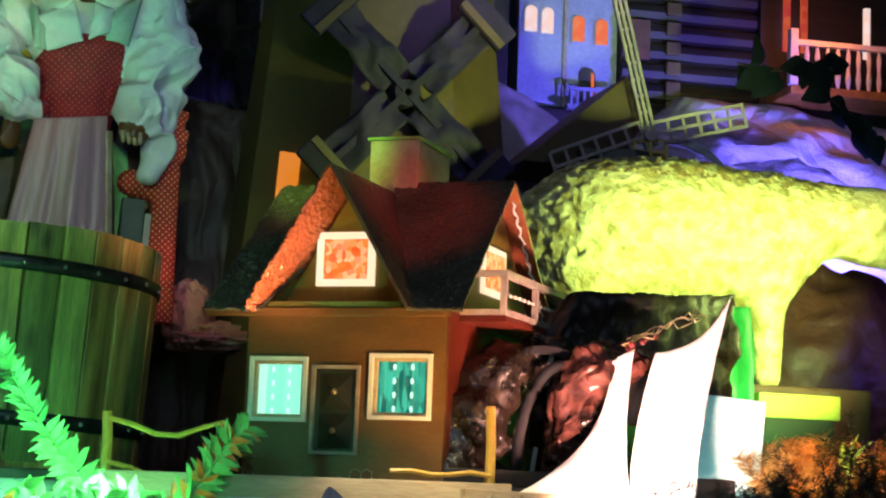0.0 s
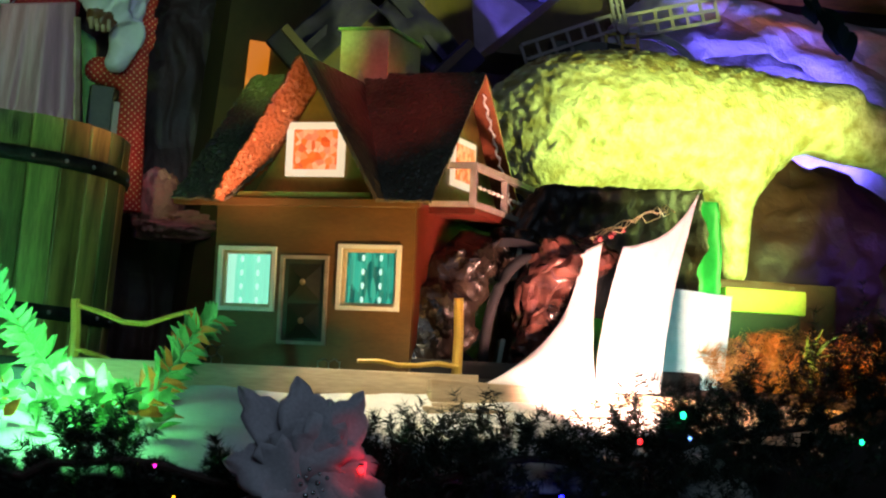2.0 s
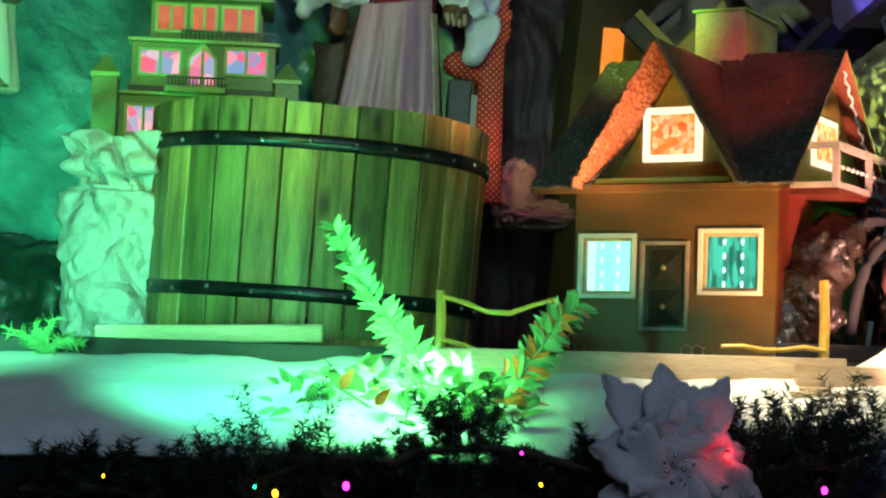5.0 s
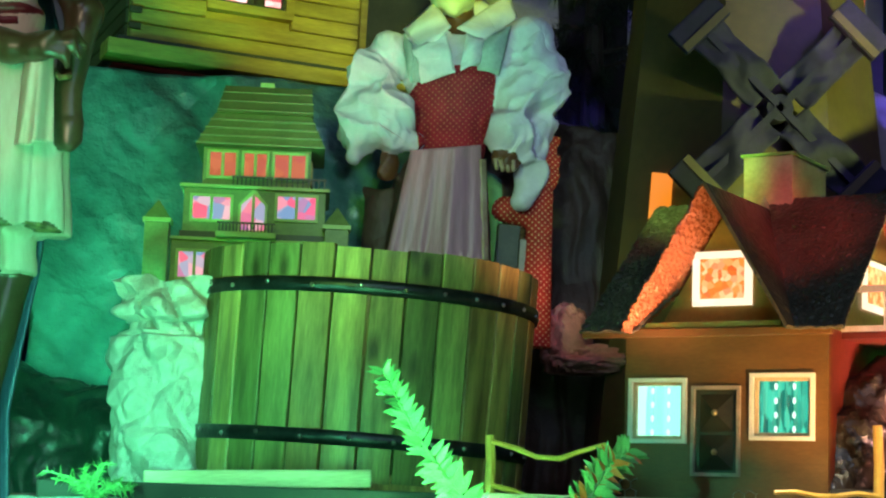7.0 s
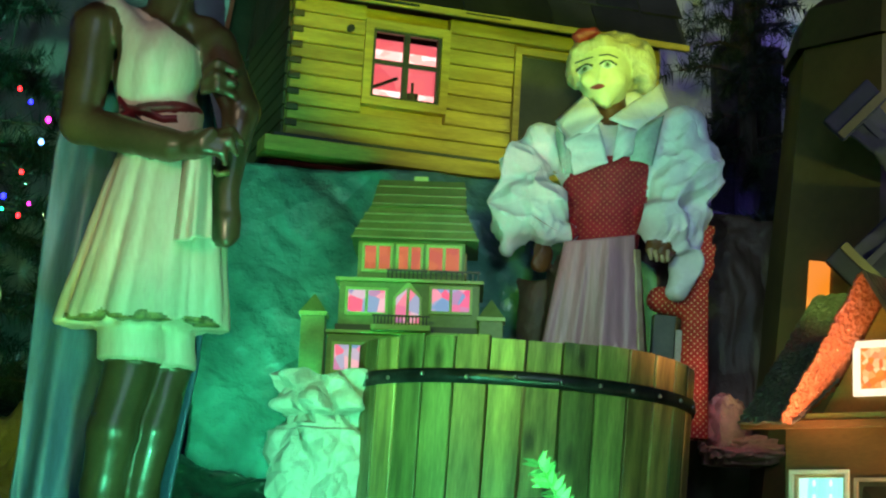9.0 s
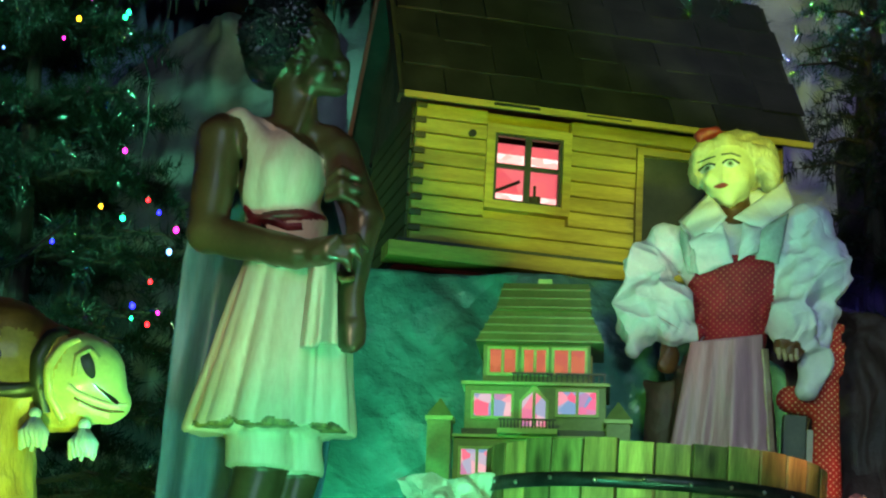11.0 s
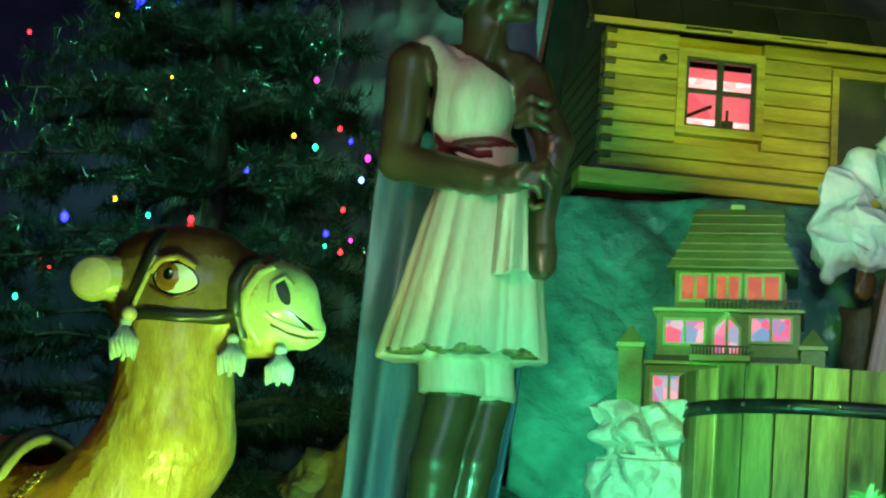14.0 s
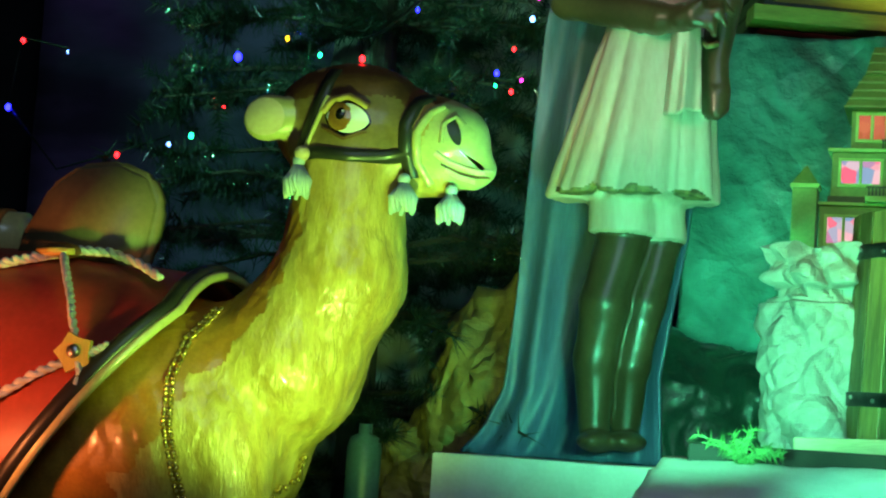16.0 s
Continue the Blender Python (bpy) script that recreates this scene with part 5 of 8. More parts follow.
# ---- hills of cloth behind ----
def hill(name, x0, x1, y0, y1, z0, crest, material, label, seed, rough=0.05, nu=80, nv=44):
    def f(u, v):
        x = x0 + (x1 - x0) * u
        top = crest(u)
        z = z0 + (top - z0) * math.sin(v * math.pi / 2) ** 0.9
        return (x + 0.02 * fbm((u * 6, v * 6, seed + 5)), y0 + (y1 - y0) * v + rough * (ridge((u * 5 + seed, v * 4, seed)) - 1), z + 0.5 * rough * fbm((u * 6, v * 5, seed)))
    return solo(name, drape(nu, nv, f), material, label, "cloth", smooth=True)


hill("blue_cloth_hill", 1.45, 3.3, 4.05, 4.95, DECK, lambda u: 2.18 + 0.50 * min(1.0, max(0.0, (u - 0.02) / 0.33)) ** 1.2 - 0.08 * u, M["hill"], "crinkled white cloth hill in blue light", 3, 0.06)
hill("grey_cloth_hill", 0.85, 2.05, 4.45, 4.9, 1.6, lambda u: 2.13 + 0.50 * math.sin(0.35 + 2.6 * u), M["greyhill"], "smooth grey cloth hill below the far houses", 7, 0.03)
solo("green_sheet", drape(120, 90, lambda u, v: (-0.64 + 1.08 * u, 4.02 + 0.36 * v + 0.045 * fbm((u * 2.6 + v * 1.9, v * 1.1, 4), 2) + 0.036 * ridge((u * 3 + v * 3.2, v * 1.1, 9)) + 0.010 * ridge((u * 9 + v * 4, v * 3, 2)),
                                                   DECK - 0.004 + (2.49 - 0.03 * u - DECK) * v)), M["sheet"], "crinkled plastic sheet hanging below the cabin", "cloth", smooth=True)
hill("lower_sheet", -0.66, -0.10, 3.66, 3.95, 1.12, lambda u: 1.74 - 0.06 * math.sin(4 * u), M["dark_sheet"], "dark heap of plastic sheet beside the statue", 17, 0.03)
hill("left_cloth_hill", -1.85, -0.85, 4.75, 5.3, 1.2, lambda u: 3.02 + 0.45 * min(1.0, u / 0.60), M["greyhill"], "grey cloth hill behind the fir tree", 22, 0.06)
hill("brown_cloth", 0.36, 0.80, 4.25, 4.40, DECK, lambda u: 2.42 - 0.05 * u, M["brown_sheet"], "dark brown cloth hanging behind the tub", 31, 0.02)
hill("far_blue_cloth", 0.30, 1.0, 5.0, 5.12, 2.0, lambda u: 2.40 - 0.05 * math.sin(4 * u), M["hill"], "strip of white cloth in blue light far behind", 41, 0.02, 40, 16)
hill("violet_cloth_hill", -0.9, 1.9, 5.25, 5.6, 2.2, lambda u: 3.95 - 0.12 * u + 0.06 * math.sin(9 * u), M["hill"], "crinkled pale cloth hill high behind the cabin", 36, 0.06)


# ---- windmill tower with its sails ----
def tower():
    t = thing("tower_mill", "brown card tower mill with wide cloth sails", "windmill", pose(1.00, 4.20, DECK))
    b = lathe([(0.40, 0.0), (0.27, 1.25), (0.0, 1.25)], 8)
    part("tower", b, M["tower"], t, m=pose(0, 0, 0, 0, 0, 22.5))
    part("cap", lathe([(0.29, 1.25), (0.26, 1.35), (0.0, 1.55)], 8), M["tower"], t, m=pose(0, 0, 0, 0, 0, 22.5))
    part("lit_window", box(-0.185, -0.138, -0.345, -0.335, 0.58, 0.69), WIN_DEEP, t, "orange lit window", m=pose(-0.110, 0.06, 0.005, -5, 4, -3))
    part("lit_window", box(0.0, 0.02, -0.345, -0.335, 0.68, 0.75), glow("lit_red_slit", [(1.0, 0.1, 0.1)], 0.8), t, "narrow red lit window", m=pose(0.05, 0.0, 0.05, -5))
    hub = part("hub", tube([(0, 0, 0), (0, -0.10, 0)], 0.03, 12), M["sail"], t, m=pose(-0.005, -0.25, 0.865))
    for k in range(4):
        s = part("sail_arm", box(-0.008, 0.008, -0.105, -0.092, 0, 0.25), M["sail"], hub, m=pose(0, 0, 0, 0, 44 + 90 * k, 0))
        part("sail", drape(16, 24, lambda u, v: (-0.045 + 0.09 * u, -0.10 + 0.012 * math.sin(7 * v + 3 * u) + 0.010 * fbm((u * 3, v * 6, k)), 0.04 + 0.20 * v), 0.005), M["sail"], s, "crumpled violet cloth sail", True)
        part("sail_tip", box(-0.068, 0.068, -0.112, -0.090, 0.222, 0.285, 0.006), M["sail"], s)
        part("tip_band", box(-0.066, 0.066, -0.117, -0.112, 0.226, 0.244), M["tower"], s, "brown band across the sail's end")


tower()


def lattice_mill():
    t = thing("lattice_windmill", "small dark windmill with lattice sails", "windmill", pose(1.674, 4.36, 2.03))
    part("body", lathe([(0.20, 0.0), (0.17, 0.30), (0.0, 0.30)], 8), M["doll_dark"], t)
    part("roof", prism([(-0.27, 0.26), (0.10, 0.26), (0.0, 0.50)], 0.30, "y", -0.1), M["tower"], t, "brown card roof")
    part("ring", lathe([(0.17, -0.01), (0.19, -0.01), (0.19, 0.01), (0.17, 0.01), (0.17, -0.01)], 36, 0, math.pi), M["hill"], t, "pale wheel arch", m=pose(0.12, -0.12, 0.16, 90))
    part("hub", tube([(0, 0, 0), (0, -0.12, 0)], 0.018, 10), M["lattice"], t, m=pose(0.045, -0.04, 0.345))
    at_hub = pose(0.045, -0.04, 0.345)
    for ang, mm, L, w in ((-15, M["lattice"], 0.36, 0.028), (74, M["lattice"], 0.27, 0.056), (-113, M["lattice"], 0.27, 0.076), (176, M["yellow_wood"], 0.10, 0.085)):
        sail = part("sail", box(-0.004, 0.004, -0.112, -0.106, 0.015, L), mm, t, "lattice sail of thin laths", m=at_hub @ pose(0, 0, 0, 0, ang, 0))
        for xx in (-w / 2, w / 2):
            part("lath", box(xx - 0.004, xx + 0.004, -0.112, -0.106, 0.015, L), mm, sail)
        nb = max(3, int((L - 0.015) / 0.040))
        for j in range(nb + 1):
            z = 0.015 + (L - 0.015) * j / nb
            part("crossbar", box(-w / 2, w / 2, -0.106, -0.102, z - 0.004, z + 0.004), mm, sail)
    solo("windmill_stand", box(1.45, 1.90, 4.2, 4.58, DECK, 2.03, 0.01), M["floor"], "dark box carrying the lattice windmill", "box")


lattice_mill()

# ---- far houses ----
def arch_outline(w, h, n=10):
    r = w / 2
    return [(-r, 0), (r, 0)] + [(r * math.cos(a), h - r + r * math.sin(a)) for a in (math.pi * i / n for i in range(n + 1))]


def far_houses():
    t = thing("blue_house", "pale blue card house with lit arched windows", "house", pose(1.62, 5.0, 2.60, 0, 0, -6))
    part("wall", box(0, 0.30, 0, 0.25, 0, 0.55, 0.004), M["blue_house"], t)
    part("corner_strip", box(0.135, 0.147, -0.006, 0, 0, 0.55), M["trimgrey"], t)
    for x, z, mm in ((0.035, 0.215, WIN_HOT), (0.085, 0.212, WIN_HOT), (0.180, 0.195, WIN_ARCH), (0.250, 0.19, WIN_ARCH), (0.06, 0.42, WIN_ARCH), (0.2, 0.40, WIN_ARCH)):
        w = part("window", prism(arch_outline(0.048, 0.092), 0.004, "y", -0.004), M["blue_house"], t, m=pose(x, 0, z))
        part("pane", prism(arch_outline(0.036, 0.078), 0.003, "y", -0.008), mm, w, "lit arched pane", m=pose(0, 0, 0.006))
    d = part("door", prism(arch_outline(0.05, 0.105), 0.004, "y", -0.004), M["doll_dark"], t, m=pose(0.21, 0, 0.02))
    part("door_light", prism([(0.012, 0), (0.02, 0), (0.02, 0.085), (0.012, 0.09)], 0.003, "y", -0.008), WIN_ARCH, d, "orange lit door edge")
    for x in range(8):
        part("baluster", box(0.15 + 0.02 * x, 0.156 + 0.02 * x, -0.05, -0.044, 0, 0.045), M["blue_house"], t)
    part("rail", box(0.145, 0.30, -0.052, -0.042, 0.045, 0.054), M["blue_house"], t)
    part("porch", box(0.14, 0.31, -0.06, 0, -0.012, 0), M["blue_house"], t)
    t = thing("brown_town_house", "dark brown card house with lit windows", "house", pose(1.30, 5.03, 2.62))
    part("wall", box(0, 0.30, 0, 0.25, 0, 0.6, 0.004), M["logs_dark"], t)
    for x, z in ((0.12, 0.25), (0.22, 0.24), (0.05, 0.10)):
        w = part("window", box(x - 0.03, x + 0.03, -0.005, 0, z, z + 0.09), M["doll_dark"], t)
        part("pane", box(x - 0.022, x + 0.022, -0.008, -0.005, z + 0.008, z + 0.082), WIN_ARCH, w, "lit orange pane")
    solo("house_stand", box(1.28, 1.96, 4.95, 5.3, DECK, 2.59, 0.01), M["floor"], "dark stand under the far houses", "stand")
    t = thing("log_chalet", "dim log chalet with a white balustrade and orange porch", "house", pose(1.92, 4.95, 2.45, 0, 0, -4))
    part("wall", box(0, 0.42, 0, 0.3, 0, 0.75), M["logs_dark"], t, "dark log wall")
    for k in range(12):
        part("log", tube([(0, -0.004, 0.03 + 0.06 * k), (0.42, -0.004, 0.03 + 0.06 * k)], 0.028, 8), M["logs_dark"], t)
        part("quoin", box(0.13, 0.175, -0.045, -0.03, 0.02 + 0.06 * k, 0.06 + 0.06 * k, 0.004), M["tower"], t, "dim corner block")
    part("wing", box(0.42, 1.05, -0.05, 0.3, 0.0, 0.85), M["logs_dark"], t)
    # this window's dim red light is given as plain red-brown colour
    part("side_window", box(0.02, 0.08, -0.04, -0.03, 0.30, 0.42), M["rock"], t, "dull red-brown window")
    p = part("porch", box(0.44, 1.05, -0.24, -0.05, 0.19, 0.215, 0.003), M["orange_tinsel"], t, "orange lit porch floor")
    for k in range(14):
        part("baluster", lathe([(0.004, 0), (0.009, 0.03), (0.005, 0.06), (0.008, 0.09), (0.004, 0.12)], 8), M["white"], p, m=pose(0.46 + 0.032 * k, -0.23, 0.215))
    part("rail", box(0.45, 0.92, -0.24, -0.22, 0.335, 0.35), M["white"], p)
    part("newel", box(0.435, 0.46, -0.245, -0.22, 0.215, 0.38, 0.003), M["white"], p)
    part("tube_lamp", tube([(0.69, -0.20, 0.32), (0.69, -0.20, 0.47)], 0.011, 10), WIN_HOT, p, "bright white tube lamp")
    for x in (0.49, 0.545):
        part("porch_window", box(x, x + 0.022, -0.056, -0.05, 0.36, 0.60), WIN_RED, t, "dim red lit window")
    solo("chalet_stand", box(2.0, 3.1, 4.72, 5.3, DECK, 2.43, 0.01), M["floor"], "dark stand under the chalet", "stand")


far_houses()


def ivy():
    t = thing("ivy_branch", "hanging branch of dark ivy leaves", "branch", pose(2.06, 4.30, 2.60))
    pts = [(-0.04, 0.05, 0.02), (0.04, 0.03, 0.0), (0.14, 0.02, 0.03), (0.21, 0.0, 0.02), (0.20, 0.0, -0.06), (0.27, 0.0, -0.10), (0.33, 0.0, -0.16)]
    part("stem", tube(pts, 0.005, 6), M["bark"], t)
    rng = random.Random(9)
    me = mesh_of(blade(0.090, 0.078, 0.2), M["darkleaf"], True)
    for k in range(17):
        s = (k + 0.5) / 17 * (len(pts) - 1)
        i = int(s)
        p = Vector(pts[i]).lerp(Vector(pts[i + 1]), s - i)
        ob = new("leaf", me)
        ob.parent = t
        ob.matrix_basis = face(p, (rng.uniform(-1, 1), -0.1, rng.uniform(-1.2, 0.4)), (rng.gauss(0, 0.5), 0, rng.gauss(0, 0.5)), rng.uniform(0.7, 1.15))


ivy()

# ---- doll house of three floors ----
def doll_house():
    t = thing("doll_house", "green-lit doll house of three stepped floors with lit windows", "doll house", pose(-0.28, 3.80, 1.80))
    z = -1.80
    def win(x0, x1, z0, z1, mull, film, y):
        w = part("window", ring(x0, x1, z0, z1, 0.006, y - 0.006, y), M["doll_trim"], t, "pale green window frame")
        part("pane", box(x0, x1, y - 0.003, y - 0.001, z0, z1), film, w, "printed film lit from behind")
        for k in range(1, mull):
            xm = x0 + (x1 - x0) * k / mull
            part("mullion", box(xm - 0.003, xm + 0.003, y - 0.006, y - 0.003, z0, z1), M["doll_trim"], w)
    # ground floor
    part("ground_floor", box(-0.02, 0.32, -0.02, 0.24, 0, 1.978 + z, 0.002), M["doll_green"], t)
    win(-0.002, 0.064, 1.90 + z, 1.953 + z, 2, WIN_PINK, -0.021)
    part("terrace", box(-0.025, 0.33, -0.03, 0.25, 1.978 + z, 1.984 + z), M["doll_trim"], t)
    part("dark_band", box(-0.005, 0.305, -0.004, 0.0, 1.984 + z, 2.0 + z), M["doll_dark"], t)
    # middle floor
    part("middle_floor", box(0.0, 0.296, 0.0, 0.22, 1.984 + z, 2.092 + z, 0.002), M["doll_green"], t)
    win(0.020, 0.098, 2.026 + z, 2.073 + z, 2, WIN_PINK, -0.001)
    win(0.196, 0.275, 2.033 + z, 2.080 + z, 2, WIN_PINK, -0.001)
    d = part("door", prism([(0.115, 2.0 + z), (0.176, 2.0 + z), (0.176, 2.06 + z), (0.146, 2.095 + z), (0.115, 2.06 + z)], 0.006, "y", -0.007), M["doll_trim"], t, "pointed door surround")
    part("pane", prism([(0.121, 2.006 + z), (0.170, 2.006 + z), (0.170, 2.058 + z), (0.146, 2.080 + z), (0.121, 2.058 + z)], 0.003, "y", -0.011), WIN_PINK, d, "printed film lit from behind")
    part("mullion", box(0.143, 0.149, -0.014, -0.011, 2.006 + z, 2.078 + z), M["doll_trim"], d)
    part("balcony", box(0.072, 0.196, -0.05, -0.007, 1.984 + z, 1.996 + z, 0.002), M["doll_trim"], t)
    for k in range(16):
        part("baluster", box(0.078 + 0.0072 * k, 0.081 + 0.0072 * k, -0.049, -0.046, 1.996 + z, 2.012 + z), M["doll_dark"], t)
    part("balcony_rail", box(0.074, 0.194, -0.050, -0.045, 2.012 + z, 2.016 + z), M["doll_dark"], t)
    part("cornice", box(-0.008, 0.304, -0.012, 0.23, 2.092 + z, 2.099 + z, 0.001), M["doll_trim"], t)
    # upper floor
    part("upper_floor", box(0.035, 0.262, 0.02, 0.20, 2.099 + z, 2.184 + z, 0.002), M["doll_green"], t)
    for a, b2, m2 in ((0.050, 0.104, 2), (0.122, 0.168, 2), (0.186, 0.250, 2)):
        win(a, b2, 2.122 + z, 2.172 + z, m2, WIN_RED, 0.019)
    for xa, xb in ((0.10, 0.18), (0.19, 0.29)):
        for k in range(10):
            x = xa + (xb - xa) * k / 9
            part("baluster", box(x, x + 0.003, -0.006, -0.003, 2.099 + z, 2.116 + z), M["doll_dark"], t)
        part("terrace_rail", box(xa - 0.002, xb + 0.005, -0.008, -0.002, 2.116 + z, 2.120 + z), M["doll_dark"], t)
    # roof in two pitches
    def pitch(x0, x1, y0, y1, z0, X0, X1, Y0, Y1, z1):
        bm = bmesh.new()
        a = [bm.verts.new(p) for p in ((x0, y0, z0), (x1, y0, z0), (x1, y1, z0), (x0, y1, z0))]
        b = [bm.verts.new(p) for p in ((X0, Y0, z1), (X1, Y0, z1), (X1, Y1, z1), (X0, Y1, z1))]
        bm.faces.new(a[::-1]), bm.faces.new(b)
        for i in range(4):
            bm.faces.new((a[i], a[(i + 1) % 4], b[(i + 1) % 4], b[i]))
        return bm
    part("lower_roof", pitch(0.020, 0.290, -0.01, 0.22, 2.184 + z, 0.055, 0.258, 0.04, 0.18, 2.262 + z), M["doll_green"], t, "green shingled roof")
    for k in range(4):
        s = k / 4
        part("roof_course", box(0.020 + 0.033 * s, 0.290 - 0.03 * s, -0.013 + 0.050 * s, -0.004 + 0.050 * s, 2.184 + 0.078 * s + z, 2.188 + 0.078 * s + z), M["doll_green"], t)
    part("upper_roof", pitch(0.058, 0.262, 0.03, 0.19, 2.262 + z, 0.070, 0.256, 0.10, 0.12, 2.335 + z), M["doll_green"], t, "green shingled roof")
    for k in range(3):
        s = (k + 0.2) / 3
        part("roof_course", box(0.060 + 0.008 * s, 0.262 - 0.004 * s, 0.028 + 0.070 * s, 0.034 + 0.070 * s, 2.262 + 0.073 * s + z, 2.265 + 0.073 * s + z), M["doll_green"], t)
    part("finial", box(0.145, 0.175, 0.10, 0.12, 2.335 + z, 2.345 + z), M["doll_trim"], t)
    for x in (-0.072, 0.296):
        tw = part("corner_tower", box(x, x + 0.05, -0.06, -0.01, 0, 2.008 + z, 0.002), M["doll_green"], t)
        part("tower_cap", box(x - 0.004, x + 0.054, -0.064, -0.006, 2.008 + z, 2.016 + z), M["doll_trim"], tw)
        part("tower_roof", pitch(x - 0.002, x + 0.052, -0.062, -0.008, 2.016 + z, x + 0.024, x + 0.026, -0.036, -0.034, 2.056 + z), M["doll_green"], tw)
    part("side_window", box(0.262, 0.266, 0.06, 0.14, 2.115 + z, 2.17 + z), M["yellow_wood"], t)
    solo("doll_house_stand", box(-0.37, 0.09, 3.73, 4.05, DECK, 1.80, 0.01), M["floor"], "dark box under the doll house", "box")


doll_house()

# ---- log cabin ----
def cabin():
    m = pose(-0.489, 4.50, 2.580, 0, 1.2, 18)
    t = thing("log_cabin", "yellow log cabin with a dark shingle roof and lit window", "cabin", m)
    W, D, H = 1.02, 0.55, 0.372
    hx0, hx1, hz0, hz1 = 0.212, 0.398, 0.128, 0.312
    dx0, dx1, dz1 = 0.620, 0.85, 0.300
    n = 9
    lh = H / n
    # courses, cut by the openings
    def course(length):
        b = box(0, length, -0.006, 0.02, 0.0012, lh - 0.0012, 0.005)
        return mesh_of(b, M["cabin_log"])
    cache = {}
    def log(x0, x1, z):
        key = round(x1 - x0, 4)
        if key not in cache:
            cache[key] = course(key)
        ob = new("log", cache[key])
        ob.parent = t
        ob.matrix_basis = pose(x0, 0, z)
    for k in range(n):
        z = k * lh
        cuts = [0.0]
        if z + lh > hz0 - 0.02 and z < hz1 + 0.02:
            cuts += [hx0 - 0.02, hx1 + 0.02]
        if z < dz1 + 0.02:
            cuts += [dx0 - 0.018, dx1 + 0.018]
        cuts.append(W)
        for a, b in zip(cuts[0::2], cuts[1::2]):
            log(a, b, z)
        if k < n - 0:
            part("log_end", box(-0.006, 0.026, -0.018, -0.007, z + lh * 0.55, z + lh * 0.95, 0.003), M["tower"], t)
    part("front_backing", pierced(W, H, 0.004, [(hx0, hx1, hz0, hz1)]), M["cabin_log"], t, m=pose(0, 0.0205, 0))
    # side walls browner than the front logs: their shade is put into the colour
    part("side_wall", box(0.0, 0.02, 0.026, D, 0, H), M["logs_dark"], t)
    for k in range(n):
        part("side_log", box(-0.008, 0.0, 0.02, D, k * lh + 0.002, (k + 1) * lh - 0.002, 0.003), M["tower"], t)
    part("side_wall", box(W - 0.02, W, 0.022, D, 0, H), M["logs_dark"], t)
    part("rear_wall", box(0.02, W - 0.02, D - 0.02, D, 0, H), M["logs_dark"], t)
    part("gable", prism([(0.0, H), (D + 0.10, H), (D / 2, H + 0.49)], 0.015, "x", 0.0), M["rock"], t, "dark red gable boards")
    part("gable", prism([(0.0, H), (D + 0.10, H), (D / 2, H + 0.49)], 0.015, "x", W - 0.015), M["rock"], t)
    part("base_plank", box(-0.065, W + 0.06, -0.075, 0.02, -0.062, -0.022, 0.004), M["cabin_log"], t, "yellow plank under the wall")
    part("dark_sill", box(-0.03, W + 0.03, -0.02, 0.02, -0.022, 0.0), M["doll_dark"], t)
    w = part("window", ring(hx0, hx1, hz0, hz1, 0.022, -0.014, 0.018), M["cabin_log"], t, "wooden window surround")
    part("sash", ring(hx0 + 0.009, hx1 - 0.009, hz0 + 0.007, hz1 - 0.007, 0.009, -0.006, 0.008), M["doll_dark"], w, "dark sash with crossing bars")
    part("bar", box((hx0 + hx1) / 2 - 0.008, (hx0 + hx1) / 2 + 0.008, -0.005, 0.006, hz0 + 0.007, hz1 - 0.007), M["doll_dark"], w)
    zm = (hz0 + hz1) / 2 + 0.006
    for a, b in ((hx0 + 0.009, (hx0 + hx1) / 2 - 0.008), ((hx0 + hx1) / 2 + 0.008, hx1 - 0.009)):
        part("bar", box(a, b, -0.004, 0.005, zm - 0.006, zm + 0.006), M["doll_dark"], w)
    # no lamp inside: room, floor and cornice emit in place of being lit
    room = part("lit_room", box(hx0 - 0.03, hx1 + 0.03, 0.14, 0.15, hz0 - 0.02, hz1 + 0.02), WIN_ROSE, w, "rose-lit room behind")
    part("lit_room_floor", box(hx0 - 0.03, hx1 + 0.03, 0.13, 0.139, hz0 - 0.02, hz0 + 0.062), WIN_ROSEHOT, w)
    part("lit_cornice", box(hx0 - 0.03, hx1 + 0.03, 0.13, 0.139, hz1 - 0.035, hz1 - 0.012), WIN_ROSEHOT, w)
    part("hanging_pot", lathe([(0.004, 0.06), (0.004, 0.03), (0.018, 0.028), (0.016, 0.0), (0.0, 0.0)], 14), M["doll_dark"], w, m=pose(hx0 + 0.14, 0.09, hz0 + 0.02))
    part("rafter", tube([(hx0, 0.10, hz0 + 0.04), (hx0 + 0.10, 0.10, hz0 + 0.09)], 0.005, 6), M["logs_dark"], w)
    d = part("door", box(dx0, dx1, 0.006, 0.018, 0.0, dz1), M["doll_dark"], t, "dark open doorway board")
    for a, b, c, e in ((dx0 - 0.018, dx0, 0, dz1), (dx1, dx1 + 0.018, 0, dz1), (dx0 - 0.018, dx1 + 0.018, dz1, dz1 + 0.018)):
        part("door_frame", box(a, b, -0.012, 0.016, c, e), M["cabin_log"], d)
    part("wall_knob", tube([(0.150, -0.006, 0.300), (0.150, -0.018, 0.300)], 0.010, 10), M["door"], t)
    # roof: boards below, shingles above
    ov, rise, back = 0.075, 0.505, 0.49
    run = D / 2 + ov
    ang = math.degrees(math.atan2(rise + 0.02, run))
    L = math.hypot(run, rise + 0.02)
    z0 = H + 0.0
    r = part("roof_board", box(-0.055, W + 0.05, 0, L, -0.012, 0.0), M["doll_dark"], t, m=pose(0, -ov, z0 - 0.01, ang))
